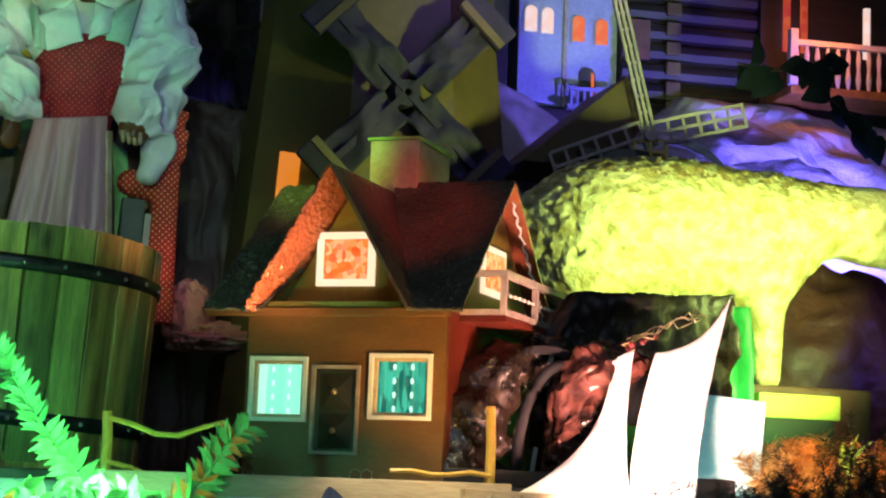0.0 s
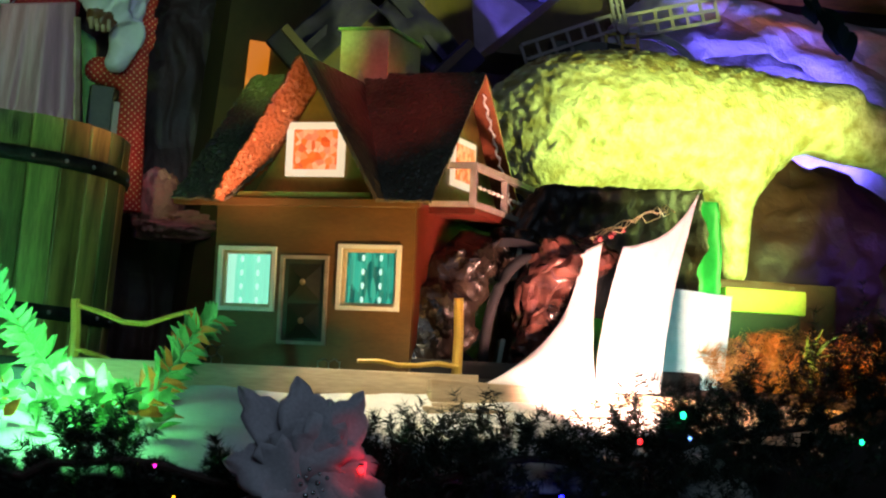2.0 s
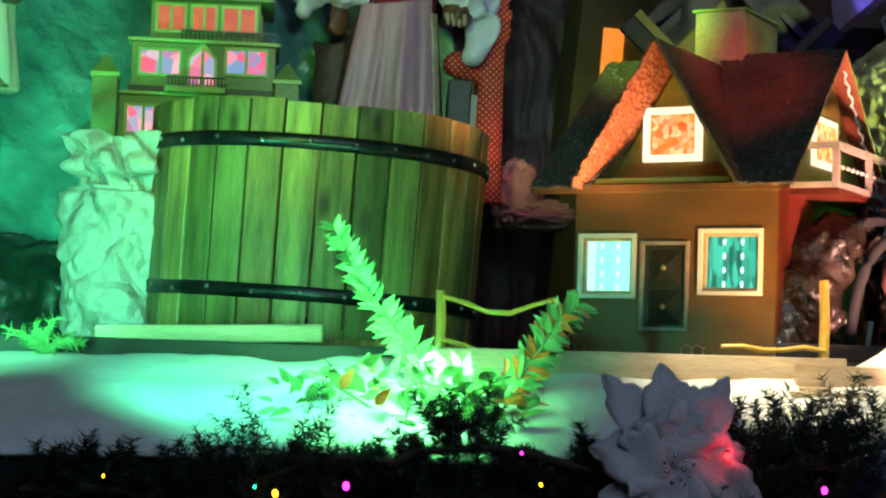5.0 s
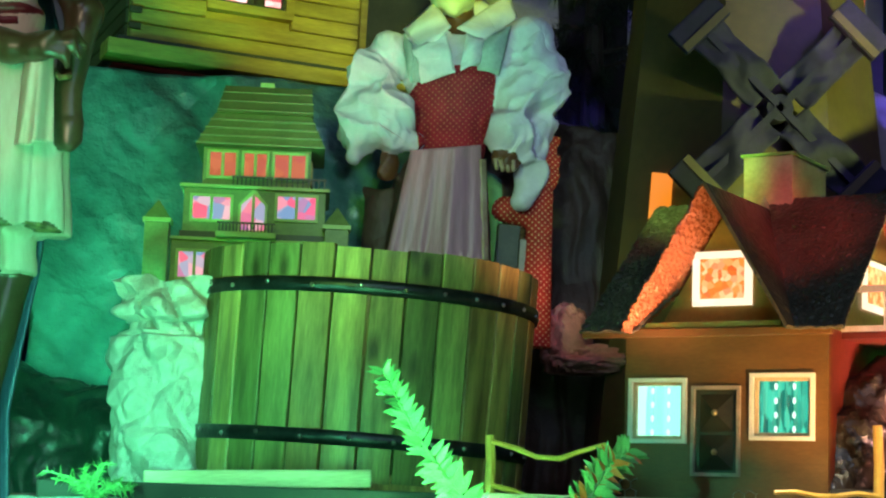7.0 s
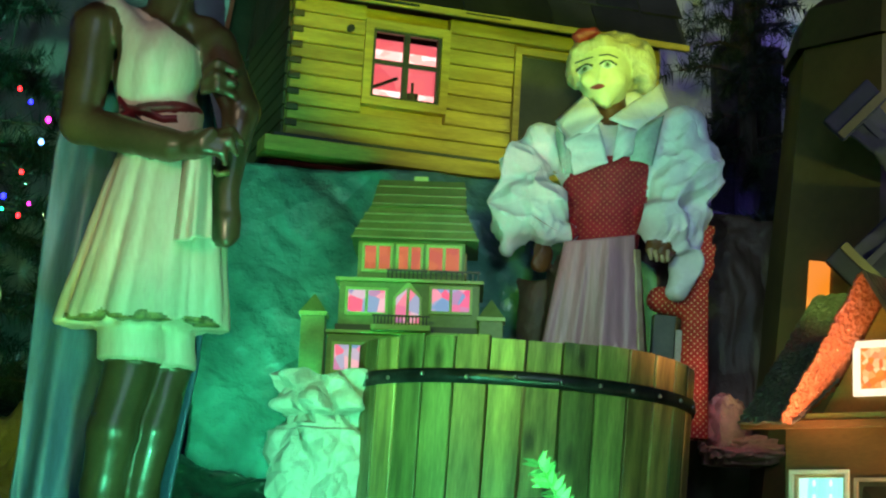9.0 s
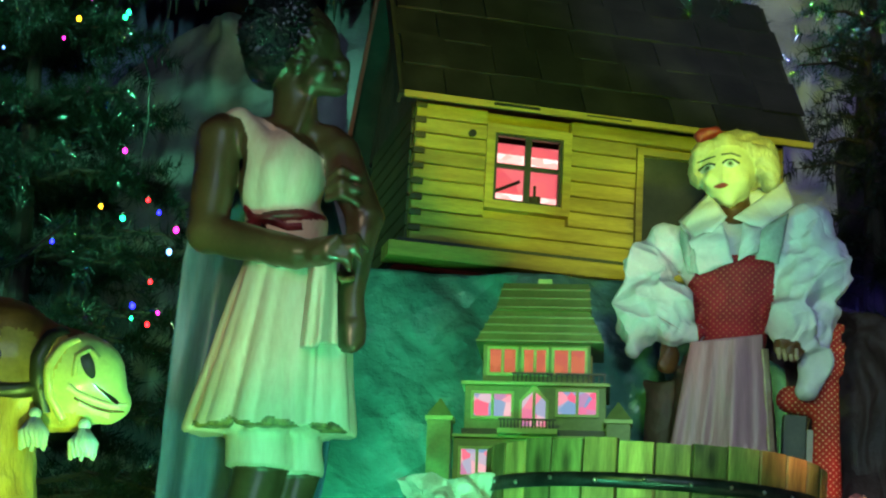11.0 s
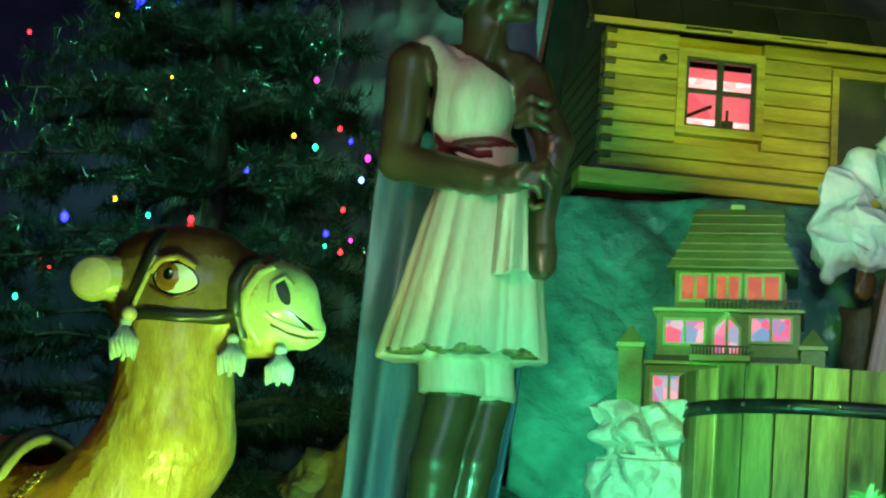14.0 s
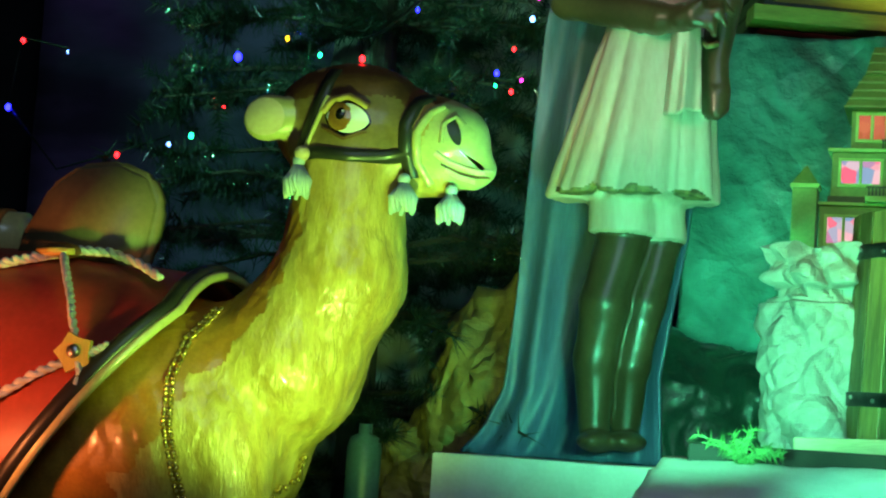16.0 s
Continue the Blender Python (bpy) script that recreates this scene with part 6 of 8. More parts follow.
    ya, za, yb = D / 2, z0 + rise + 0.01, D / 2 + back
    part("roof_board", prism([(ya, za), (yb, z0 - 0.01), (yb, z0 - 0.024), (ya, za - 0.016)], W + 0.105, "x", -0.055), M["doll_dark"], t)
    rng = random.Random(4)
    shared = []
    for k in range(5):
        b = box(0, 0.123, 0, 0.140, 0, 0.0035 + 0.001 * k, 0.001)
        for v in b.verts:
            v.co.y += 0.0022 * math.sin(50 * v.co.x + k)
        shared.append(mesh_of(b, M["shingle"]))
    for row in range(5):
        for c in range(9):
            ob = new("shingle", shared[(row * 3 + c * 7) % 5])
            ob.parent = r
            ob.matrix_basis = pose(-0.055 + 0.1245 * c + (0.018 if row % 2 else 0.0) - 0.008, -0.006 + row * 0.125, 0.004 + 0.003 * (row % 2), -1.6, 0, rng.uniform(-0.6, 0.6))
    part("barge_board", box(-0.064, -0.055, 0, L, -0.03, 0.012), M["doll_dark"], t, "black barge board", m=pose(0, -ov, z0 - 0.01, ang))
    part("barge_board", prism([(ya, za), (yb, z0 - 0.01), (yb, z0 - 0.038), (ya, za - 0.034)], 0.010, "x", -0.066), M["barge"], t, "red painted barge board")
    part("eave_trim", box(-0.05, W + 0.05, -0.004, 0.004, -0.012, 0.004), M["cabin_log"], t, m=pose(0, -ov - 0.006, z0 - 0.006))
    ch = part("chimney", box(0.487, 0.548, D / 2 - 0.03, D / 2 + 0.03, H + 0.45, H + 0.72, 0.002), M["brick"], t, "chimney of yellow bricks")
    for k in range(9):
        part("brick", box(0.486, 0.549, D / 2 - 0.034, D / 2 - 0.030, H + 0.455 + 0.028 * k, H + 0.480 + 0.028 * k, 0.001), M["brick"], ch)
    solo("cabin_stand", box(0, 1.05, 0.05, 0.6, -0.06, 0.0), M["floor"], "dark shelf carrying the cabin", "stand", m @ pose(0, 0, -0.064))
    solo("shelf_post", box(0.0, 0.3, 4.75, 4.85, DECK, 2.54), M["floor"], "dark post under the cabin's shelf", "post")


cabin()

# ---- statue of a page in a white tunic ----
def page_statue():
    S, T, R, C, H, G = range(6)
    y = 3.52
    P = [("e", (-0.618, y, 2.745), (0.064, 0.069, 0.085), 0, S), ("e", (-0.578, y, 2.729), (0.036, 0.051, 0.069), 6, S), ("e", (-0.567, y, 2.753), (0.023, 0.041, 0.011), 10, S), ("c", (-0.550, y, 2.735), (-0.527, y, 2.702), 0.007, 0.010, S), ("e", (-0.539, y, 2.699), (0.016, 0.018, 0.009), 0, S), ("c", (-0.533, y, 2.684), (-0.523, y, 2.686), 0.009, 0.007, S), ("c", (-0.535, y, 2.670), (-0.524, y, 2.670), 0.009, 0.007, S), ("c", (-0.541, y, 2.650), (-0.534, y, 2.649), 0.015, 0.013, S), ("c", (-0.592, y - 0.020, 2.651), (-0.545, y - 0.005, 2.650), 0.025, 0.017, S), ("e", (-0.575, y - 0.034, 2.677), (0.030, 0.021, 0.023), 20, S), ("e", (-0.611, y - 0.058, 2.683), (0.010, 0.008, 0.020), 10, S), ("e", (-0.672, y, 2.764), (0.074, 0.081, 0.078), 0, H), ("e", (-0.685, y, 2.699), (0.046, 0.074, 0.048), 0, H), ("e", (-0.629, y, 2.816), (0.039, 0.067, 0.028), 20, H), ("c", (-0.630, y + 0.008, 2.665), (-0.625, y + 0.010, 2.565), 0.043, 0.048, S), ("c", (-0.591, y - 0.020, 2.628), (-0.610, y - 0.035, 2.550), 0.008, 0.009, S),
         # trunk
         ("c", (-0.768, y, 2.555), (-0.554, y + 0.020, 2.540), 0.039, 0.037, S), ("e", (-0.641, y - 0.008, 2.445), (0.085, 0.087, 0.109), 4, T), ("e", (-0.628, y - 0.005, 2.352), (0.083, 0.076, 0.069), 0, T), ("c", (-0.734, y - 0.020, 2.573), (-0.649, y - 0.050, 2.457), 0.028, 0.046, T), ("e", (-0.632, y - 0.012, 2.356), (0.085, 0.085, 0.015), -8, R),
         # arms
         ("c", (-0.770, y - 0.030, 2.531), (-0.774, y - 0.060, 2.331), 0.046, 0.040, S), ("c", (-0.774, y - 0.060, 2.325), (-0.582, y - 0.125, 2.274), 0.039, 0.031, S), ("e", (-0.536, y - 0.135, 2.274), (0.041, 0.028, 0.028), -6, S), ("c", (-0.518, y - 0.150, 2.291), (-0.470, y - 0.145, 2.299), 0.010, 0.009, S), ("c", (-0.470, y - 0.145, 2.299), (-0.447, y - 0.130, 2.281), 0.009, 0.007, S), ("c", (-0.513, y - 0.158, 2.276), (-0.470, y - 0.155, 2.279), 0.010, 0.009, S), ("c", (-0.470, y - 0.155, 2.279), (-0.455, y - 0.145, 2.255), 0.009, 0.007, S), ("c", (-0.516, y - 0.158, 2.260), (-0.482, y - 0.155, 2.257), 0.010, 0.009, S), ("c", (-0.482, y - 0.155, 2.257), (-0.476, y - 0.150, 2.236), 0.008, 0.007, S), ("c", (-0.543, y - 0.155, 2.263), (-0.502, y - 0.165, 2.294), 0.009, 0.007, S), ("c", (-0.532, y + 0.010, 2.513), (-0.469, y - 0.020, 2.375), 0.044, 0.037, S), ("c", (-0.469, y - 0.020, 2.367), (-0.486, y - 0.040, 2.207), 0.036, 0.022, S), ("e", (-0.486, y - 0.045, 2.170), (0.025, 0.021, 0.044), 0, S), ("c", (-0.494, y - 0.060, 2.147), (-0.491, y - 0.060, 2.111), 0.009, 0.007, S), ("c", (-0.479, y - 0.060, 2.141), (-0.477, y - 0.060, 2.105), 0.009, 0.007, S), ("c", (-0.468, y - 0.050, 2.149), (-0.466, y - 0.050, 2.118), 0.009, 0.007, S), ("c", (-0.537, y - 0.065, 2.439), (-0.513, y - 0.070, 2.454), 0.008, 0.009, S), ("c", (-0.513, y - 0.070, 2.454), (-0.480, y - 0.060, 2.443), 0.009, 0.009, S), ("c", (-0.539, y - 0.068, 2.417), (-0.512, y - 0.075, 2.427), 0.008, 0.009, S), ("c", (-0.512, y - 0.075, 2.427), (-0.479, y - 0.065, 2.416), 0.009, 0.009, S), ("c", (-0.539, y - 0.066, 2.397), (-0.511, y - 0.072, 2.405), 0.007, 0.008, S), ("c", (-0.511, y - 0.072, 2.405), (-0.481, y - 0.060, 2.392), 0.008, 0.008, S),
         # skirt
         ("f", (-0.605, y, 2.307), (-0.638, y, 1.942), 0.097, 0.161, T, 0.78),
         # shorts, legs and feet
         ("f", (-0.656, y - 0.020, 1.948), (-0.652, y - 0.020, 1.870), 0.066, 0.066, T, 0.95), ("f", (-0.569, y + 0.010, 1.954), (-0.564, y + 0.010, 1.863), 0.032, 0.032, T, 1.3), ("c", (-0.649, y - 0.020, 1.870), (-0.674, y - 0.045, 1.732), 0.051, 0.046, S), ("c", (-0.674, y - 0.045, 1.732), (-0.689, y - 0.030, 1.625), 0.046, 0.041, S), ("c", (-0.689, y - 0.030, 1.625), (-0.683, y - 0.020, 1.490), 0.041, 0.031, S), ("c", (-0.573, y + 0.020, 1.877), (-0.603, y, 1.739), 0.036, 0.039, S), ("c", (-0.603, y, 1.739), (-0.625, y + 0.010, 1.619), 0.039, 0.037, S), ("c", (-0.625, y + 0.010, 1.619), (-0.631, y + 0.020, 1.488), 0.037, 0.028, S), ("e", (-0.670, y - 0.060, 1.465), (0.037, 0.071, 0.021), 0, S), ("e", (-0.616, y - 0.030, 1.469), (0.035, 0.067, 0.020), 0, S)]

    def disp(p):
        x, yy, z = p[..., 0], p[..., 1], p[..., 2]
        front = yy < y + 0.09
        low = 1 / (1 + np.exp(-(2.27 - z) * 40)) / (1 + np.exp(-(z - 1.935) * 300)) * front
        s = np.clip((2.30 - z) / 0.36, 0, 1)
        a = np.arctan2(yy - y, x + 0.605 + 0.033 * s)
        fold = np.abs(np.sin(3.6 * a + 0.9 * np.sin(2.3 * a) + 0.35)) ** 0.7 + 0.35 * np.abs(np.sin(8.3 * a + 1.1))
        skirt = low * (0.25 + 0.75 * s) * 0.021 * (fold - 0.75)
        chest = np.exp(-((z - 2.45) / 0.085) ** 4) * front * (yy < y) * (x > -0.72) * (x < -0.55) * 0.0055 * (np.abs(np.sin(52 * x + 9 * z + 1.4 * np.sin(14 * z))) - 0.5)
        muscle = 0.0015 * wobble(p, 28, 2)
        hair = np.exp(-(((x + 0.668) / 0.095) ** 2 + ((z - 2.762) / 0.10) ** 2) ** 3)
        return skirt + chest + muscle + hair * (0.016 * np.abs(wobble(p, 105)) + 0.010 * np.abs(wobble(p, 190, 3)))

    def paint(m, slot):
        out = slot.copy()
        x, yy, z = m.T
        left = np.interp(z, [2.36, 2.42, 2.47, 2.52, 2.565, 2.60], [-0.712, -0.706, -0.698, -0.700, -0.720, -0.790])
        right = np.interp(z, [2.36, 2.49, 2.515, 2.565, 2.60], [-0.548, -0.556, -0.602, -0.668, -0.715])
        out[(slot == S) & (z > 2.36) & (z < 2.605) & (x > left) & (x < right) & (yy < y + 0.04) & (yy > y - 0.105)] = T
        out[(slot == T) & (z > 2.36) & (z < 2.61) & (x < left - 0.004) & (yy < y + 0.03)] = S
        out[(slot == T) & (z > 2.46) & (x > right + 0.004) & (yy < y + 0.03)] = S
        hem = 1.948 + 0.006 * np.sin(70 * x) + 0.003 * np.sin(160 * x)
        out[(slot == T) & (z < hem) & (z > 1.934) & (yy < y - 0.05) & (np.hypot(x + 0.638, (yy - y) / 0.78) > 0.125)] = G
        face_line = -0.592 - 0.75 * np.clip(2.75 - z, 0, 1) + 0.5 * np.clip(z - 2.80, 0, 1) + 0.008 * wobble(m, 120)
        out[(slot == H) & (x > face_line) & (z < 2.815)] = S
        out[(slot == S) & (x < face_line) & (z > 2.665)] = H
        return out
    ob = organic(P, 0.0042, 0.013, [M["skin"], M["dress"], M["sash"], M["cape"], M["hair"], M["gilt"]], "page_statue", disp, paint)
    tree = skin_of(ob)

    def cape(u, v):
        z = 1.426 + 1.135 * v
        left = float(np.interp(z, [1.426, 1.47, 1.56, 1.70, 1.88, 2.12, 2.32, 2.50, 2.58], [-0.985, -0.945, -0.905, -0.897, -0.890, -0.880, -0.868, -0.835, -0.770]))
        right = float(np.interp(z, [1.426, 1.60, 1.88, 2.30, 2.58], [-0.575, -0.585, -0.545, -0.52, -0.60]))
        wave = math.sin(15 * u + 1.3 * math.sin(4 * v) + 0.6) + 0.45 * math.sin(31 * u - 3 * v)
        return (left + (right - left) * u, 3.655 + 0.018 * wave * (1.1 - 0.6 * v) - 0.06 * (1 - u) * max(0.0, 0.30 - v) - 0.035 * math.sin(math.pi * u) * (v > 0.93), z)
    pieces = [(band(tree, [(-0.712, 2.385), (-0.690, 2.362), (-0.650, 2.348), (-0.612, 2.336), (-0.585, 2.340)], 0.015, 0.003), R),
              (drape(90, 90, cape, 0.008), C), (tube([(-0.512, y - 0.075, 2.245), (-0.497, y - 0.085, 2.228), (-0.478, y - 0.075, 2.236)], 0.006, 8), G)]
    def fallcloth(u, v):
        s = 1 - v
        return (-0.572 + 0.010 * v + (0.052 + 0.024 * s) * u, y - 0.098 - 0.012 * s - 0.040 * math.sin(math.pi * u) + 0.007 * math.sin(15 * u + 2 * s) * (0.3 + s), 2.092 + 0.19 * v - 0.006 * math.sin(5 * u) * s)
    pieces.append((drape(24, 30, fallcloth, 0.006), T))
    weld(ob, pieces)
    tagged(ob, "varnished dark statue in white tunic, red sash and blue cape", "statue")


page_statue()
solo("statue_plinth", box(-0.965, -0.425, 3.36, 3.82, STAGE, 1.424, 0.006), M["snow"], "plain white box plinth under the standing statue", "plinth")


# ---- doll in a white blouse ----
def doll():
    F, H, B, R, A, K, S, L, E, N, V, Y = range(12)
    y = 3.95
    # neck uses the dark brown slot: shade below the chin put into its colour
    P = [("e", (0.278, y - 0.020, 2.606), (0.061, 0.075, 0.067), 0, F), ("e", (0.275, y - 0.030, 2.567), (0.050, 0.060, 0.042), 0, F), ("c", (0.273, y - 0.055, 2.531), (0.277, y - 0.055, 2.530), 0.016, 0.016, F), ("c", (0.264, y - 0.086, 2.582), (0.263, y - 0.090, 2.563), 0.005, 0.0065, F), ("e", (0.240, y - 0.070, 2.569), (0.020, 0.015, 0.017), 0, F), ("e", (0.298, y - 0.070, 2.572), (0.020, 0.015, 0.017), 0, F), ("e", (0.305, y + 0.030, 2.640), (0.079, 0.082, 0.070), 0, H), ("e", (0.209, y, 2.627), (0.016, 0.050, 0.045), 8, H), ("e", (0.212, y - 0.010, 2.585), (0.011, 0.030, 0.020), -10, H), ("e", (0.366, y, 2.629), (0.024, 0.062, 0.055), -8, H), ("e", (0.374, y, 2.587), (0.017, 0.045, 0.027), 8, H), ("c", (0.215, y - 0.050, 2.641), (0.269, y - 0.070, 2.656), 0.015, 0.017, H), ("c", (0.269, y - 0.070, 2.656), (0.338, y - 0.055, 2.637), 0.017, 0.017, H), ("c", (0.338, y - 0.055, 2.637), (0.350, y - 0.040, 2.598), 0.016, 0.014, H), ("c", (0.217, y - 0.020, 2.685), (0.249, y - 0.020, 2.694), 0.014, 0.014, L), ("c", (0.290, y, 2.542), (0.294, y, 2.484), 0.035, 0.047, S),
         # blouse
         ("c", (0.210, y, 2.450), (0.398, y, 2.468), 0.047, 0.050, B), ("e", (0.296, y, 2.387), (0.112, 0.080, 0.100), 0, B), ("f", (0.293, y - 0.005, 2.379), (0.285, y - 0.005, 2.207), 0.100, 0.072, R, 0.82),
         # sleeves
         ("e", (0.145, y - 0.010, 2.432), (0.052, 0.055, 0.052), 20, B), ("e", (0.105, y - 0.020, 2.385), (0.052, 0.057, 0.047), 30, B), ("e", (0.093, y - 0.025, 2.290), (0.055, 0.065, 0.077), 10, B), ("e", (0.148, y - 0.050, 2.287), (0.062, 0.057, 0.062), -14, B), ("c", (0.164, y - 0.060, 2.236), (0.204, y - 0.060, 2.229), 0.030, 0.021, B), ("c", (0.076, y - 0.030, 2.226), (0.072, y - 0.030, 2.197), 0.027, 0.015, B), ("e", (0.456, y - 0.005, 2.480), (0.055, 0.055, 0.057), -24, B), ("e", (0.480, y - 0.010, 2.395), (0.057, 0.065, 0.090), -6, B), ("e", (0.426, y - 0.030, 2.347), (0.050, 0.057, 0.082), 10, B), ("e", (0.403, y - 0.055, 2.263), (0.055, 0.055, 0.047), 4, B), ("c", (0.388, y - 0.060, 2.232), (0.439, y - 0.050, 2.215), 0.025, 0.022, B), ("c", (0.472, y - 0.010, 2.283), (0.465, y - 0.015, 2.187), 0.037, 0.034, B), ("c", (0.465, y - 0.015, 2.187), (0.444, y - 0.020, 2.121), 0.032, 0.027, B), ("c", (0.152, y - 0.045, 2.179), (0.141, y - 0.050, 2.158), 0.021, 0.017, S), ("c", (0.388, y - 0.070, 2.199), (0.404, y - 0.075, 2.189), 0.019, 0.015, S),
         # skirts
         ("f", (0.270, y, 2.20), (0.262, y, 1.62), 0.095, 0.15, N, 0.8), ("f", (0.492, y + 0.04, 2.27), (0.487, y + 0.02, 1.80), 0.026, 0.034, K, 0.8), ("c", (0.41, y + 0.04, 2.105), (0.46, y + 0.05, 2.10), 0.026, 0.030, K), ("f", (0.15, y + 0.06, 2.14), (0.15, y + 0.05, 1.66), 0.045, 0.07, N, 0.8)]

    def disp(p):
        x, yy, z = p[..., 0], p[..., 1], p[..., 2]
        left = 1 / (1 + np.exp((x - 0.195) * 120))
        right = 1 / (1 + np.exp(-(x - 0.392) * 120))
        sl = np.exp(-((z - 2.31) / 0.185) ** 6) * (left + right)
        q = p.copy()
        q[..., 0] = p[..., 0] + 0.45 * p[..., 2] * np.where(x < 0.3, 1, -1)
        crease = 0.50 - np.abs(wobble(q, 19, 1.0)) ** 0.6
        crease2 = 0.45 - np.abs(wobble(q, 34, 4.0)) ** 0.6
        pucker = np.abs(np.sin(150 * x + 4 * np.sin(30 * z))) * np.exp(-((z - 2.235) / 0.022) ** 2)
        hair = (z > 2.57) * ((np.hypot((x - 0.279) / 0.058, (z - 2.595) / 0.066) > 1.0) | (yy > y))
        curl = np.abs(np.sin(130 * (z + 0.35 * np.abs(x - 0.285)) + 3.0 * np.sin(38 * x + 9 * yy))) - 0.5
        return sl * (0.024 * crease + 0.012 * crease2 + 0.006 * pucker) + hair * (0.0035 * curl + 0.002 * wobble(p, 150, 2)) + 0.0008 * wobble(p, 90, 2) * (z < 2.5)
    ob = organic(P, 0.0042, 0.013, [M["face"], M["blond"], M["blouse"], M["bodice"], M["apron"], M["redskirt"], M["camel_dark"], M["lip"], M["line"], M["brown_sheet"], M["pinafore"], M["cream"]], "doll", disp)
    tree = skin_of(ob)

    def flap(*q):
        """A collar flap: a thin plate through four corners, bent a little."""
        q = [Vector(p) for p in q]
        return drape(10, 10, lambda u, v: q[0].lerp(q[1], u).lerp(q[3].lerp(q[2], u), v) + Vector((0, -0.014 * math.sin(math.pi * u) * math.sin(math.pi * v) + 0.004 * math.sin(9 * u + 5 * v), 0)), 0.004)
    e = 1.45

    def at(x, z, d):
        """A point of the doll's front, d before her middle plane."""
        return (x * (1 - d / y), y - d, e + (z - e) * (1 - d / y))
    pieces = [(patch(tree, 0.229, 2.596, 0.0165, 0.0080, 0.002, -3, 1.6), B), (patch(tree, 0.278, 2.599, 0.0175, 0.0085, 0.002, 4, 1.6), B), (patch(tree, 0.229, 2.596, 0.0080, 0.0078, 0.0035), V), (patch(tree, 0.277, 2.599, 0.0085, 0.0082, 0.0035), V),
              (patch(tree, 0.229, 2.596, 0.0052, 0.0052, 0.0045), E), (patch(tree, 0.277, 2.599, 0.0055, 0.0055, 0.0045), E),
              (band(tree, [(0.211, 2.597), (0.220, 2.604), (0.232, 2.606), (0.246, 2.599)], 0.0055, 0.003), E), (band(tree, [(0.260, 2.600), (0.269, 2.607), (0.283, 2.608), (0.298, 2.600)], 0.0055, 0.003), E),
              (band(tree, [(0.208, 2.614), (0.224, 2.619), (0.246, 2.619)], 0.0040, 0.0015), E), (band(tree, [(0.258, 2.621), (0.280, 2.623), (0.300, 2.617)], 0.0040, 0.0015), E),
              (patch(tree, 0.258, 2.552, 0.0165, 0.0048, 0.0015, 3, 1.4), L),
              (cloth_on(tree, 2.205, 2.398, lambda z: float(np.interp(z, [2.205, 2.29, 2.34, 2.36, 2.38, 2.398], [0.212, 0.198, 0.200, 0.208, 0.232, 0.272])), lambda z: float(np.interp(z, [2.205, 2.30, 2.37, 2.388, 2.398], [0.345, 0.366, 0.374, 0.372, 0.330])), 0.006, 40, 30), R),
              (flap(at(0.405, 2.590, 0.0), at(0.291, 2.505, 0.105), at(0.352, 2.478, 0.105), at(0.425, 2.535, 0.03)), B),
              (flap(at(0.236, 2.556, 0.03), at(0.278, 2.505, 0.105), at(0.222, 2.442, 0.10), at(0.172, 2.490, 0.02)), B),
              (flap(at(0.268, 2.490, 0.112), at(0.290, 2.402, 0.112), at(0.216, 2.373, 0.098), at(0.192, 2.445, 0.085)), B),
              (flap(at(0.312, 2.492, 0.112), at(0.300, 2.408, 0.114), at(0.345, 2.425, 0.110), at(0.352, 2.480, 0.105)), B),
              (flap(at(0.350, 2.485, 0.100), at(0.338, 2.412, 0.108), at(0.388, 2.400, 0.098), at(0.412, 2.515, 0.075)), V),
              (flap(at(0.172, 2.485, 0.060), at(0.198, 2.448, 0.085), at(0.215, 2.375, 0.096), at(0.190, 2.375, 0.086)), V),
              (flap(at(0.385, 2.58, -0.06), at(0.24, 2.56, -0.06), at(0.215, 2.515, 0.0), at(0.41, 2.535, 0.0)), B)]

    def apron(u, v):
        s = 1 - v
        xl, xr = 0.197 - 0.047 * s, 0.352 + 0.014 * s
        fold = math.sin(11 * u + 0.8) + 0.6 * math.sin(21 * u + 1.5 * s) + 0.25 * math.sin(43 * u)
        ruffle = 0.006 * math.sin(70 * u) * max(0.0, s - 0.9) * 10
        p = at(xl + (xr - xl) * u, 1.978 + (2.222 + 0.020 * u - 1.978) * v + 0.004 * math.sin(34 * u) * s, 0.098 + 0.012 * s + 0.009 * fold * (0.25 + 0.75 * s) - 0.03 * (2 * u - 1) ** 2)
        return (p[0], p[1] + ruffle, p[2])
    pieces.append((drape(70, 40, apron, 0.004), A))
    pieces.append((drape(6, 20, lambda u, v: at(0.353 + 0.013 * (1 - v) + 0.012 * u, 1.985 + 0.225 * v, 0.075 - 0.02 * u + 0.004 * math.sin(14 * v)), 0.004), Y))
    for cx, cz in ((0.385, 2.200), (0.398, 2.197), (0.410, 2.196), (0.422, 2.198)):
        pieces.append((tube([at(cx, cz + 0.012, 0.085), at(cx + 0.004, cz - 0.012, 0.088)], [0.007, 0.004], 7), Y))
    weld(ob, pieces)
    tagged(ob, "large fair-haired doll in white blouse, red dotted bodice and apron", "doll")


doll()
solo("doll_stand", box(0.12, 0.44, 3.84, 4.10, DECK, 1.64, 0.01), M["floor"], "dark box carrying the large doll", "box")


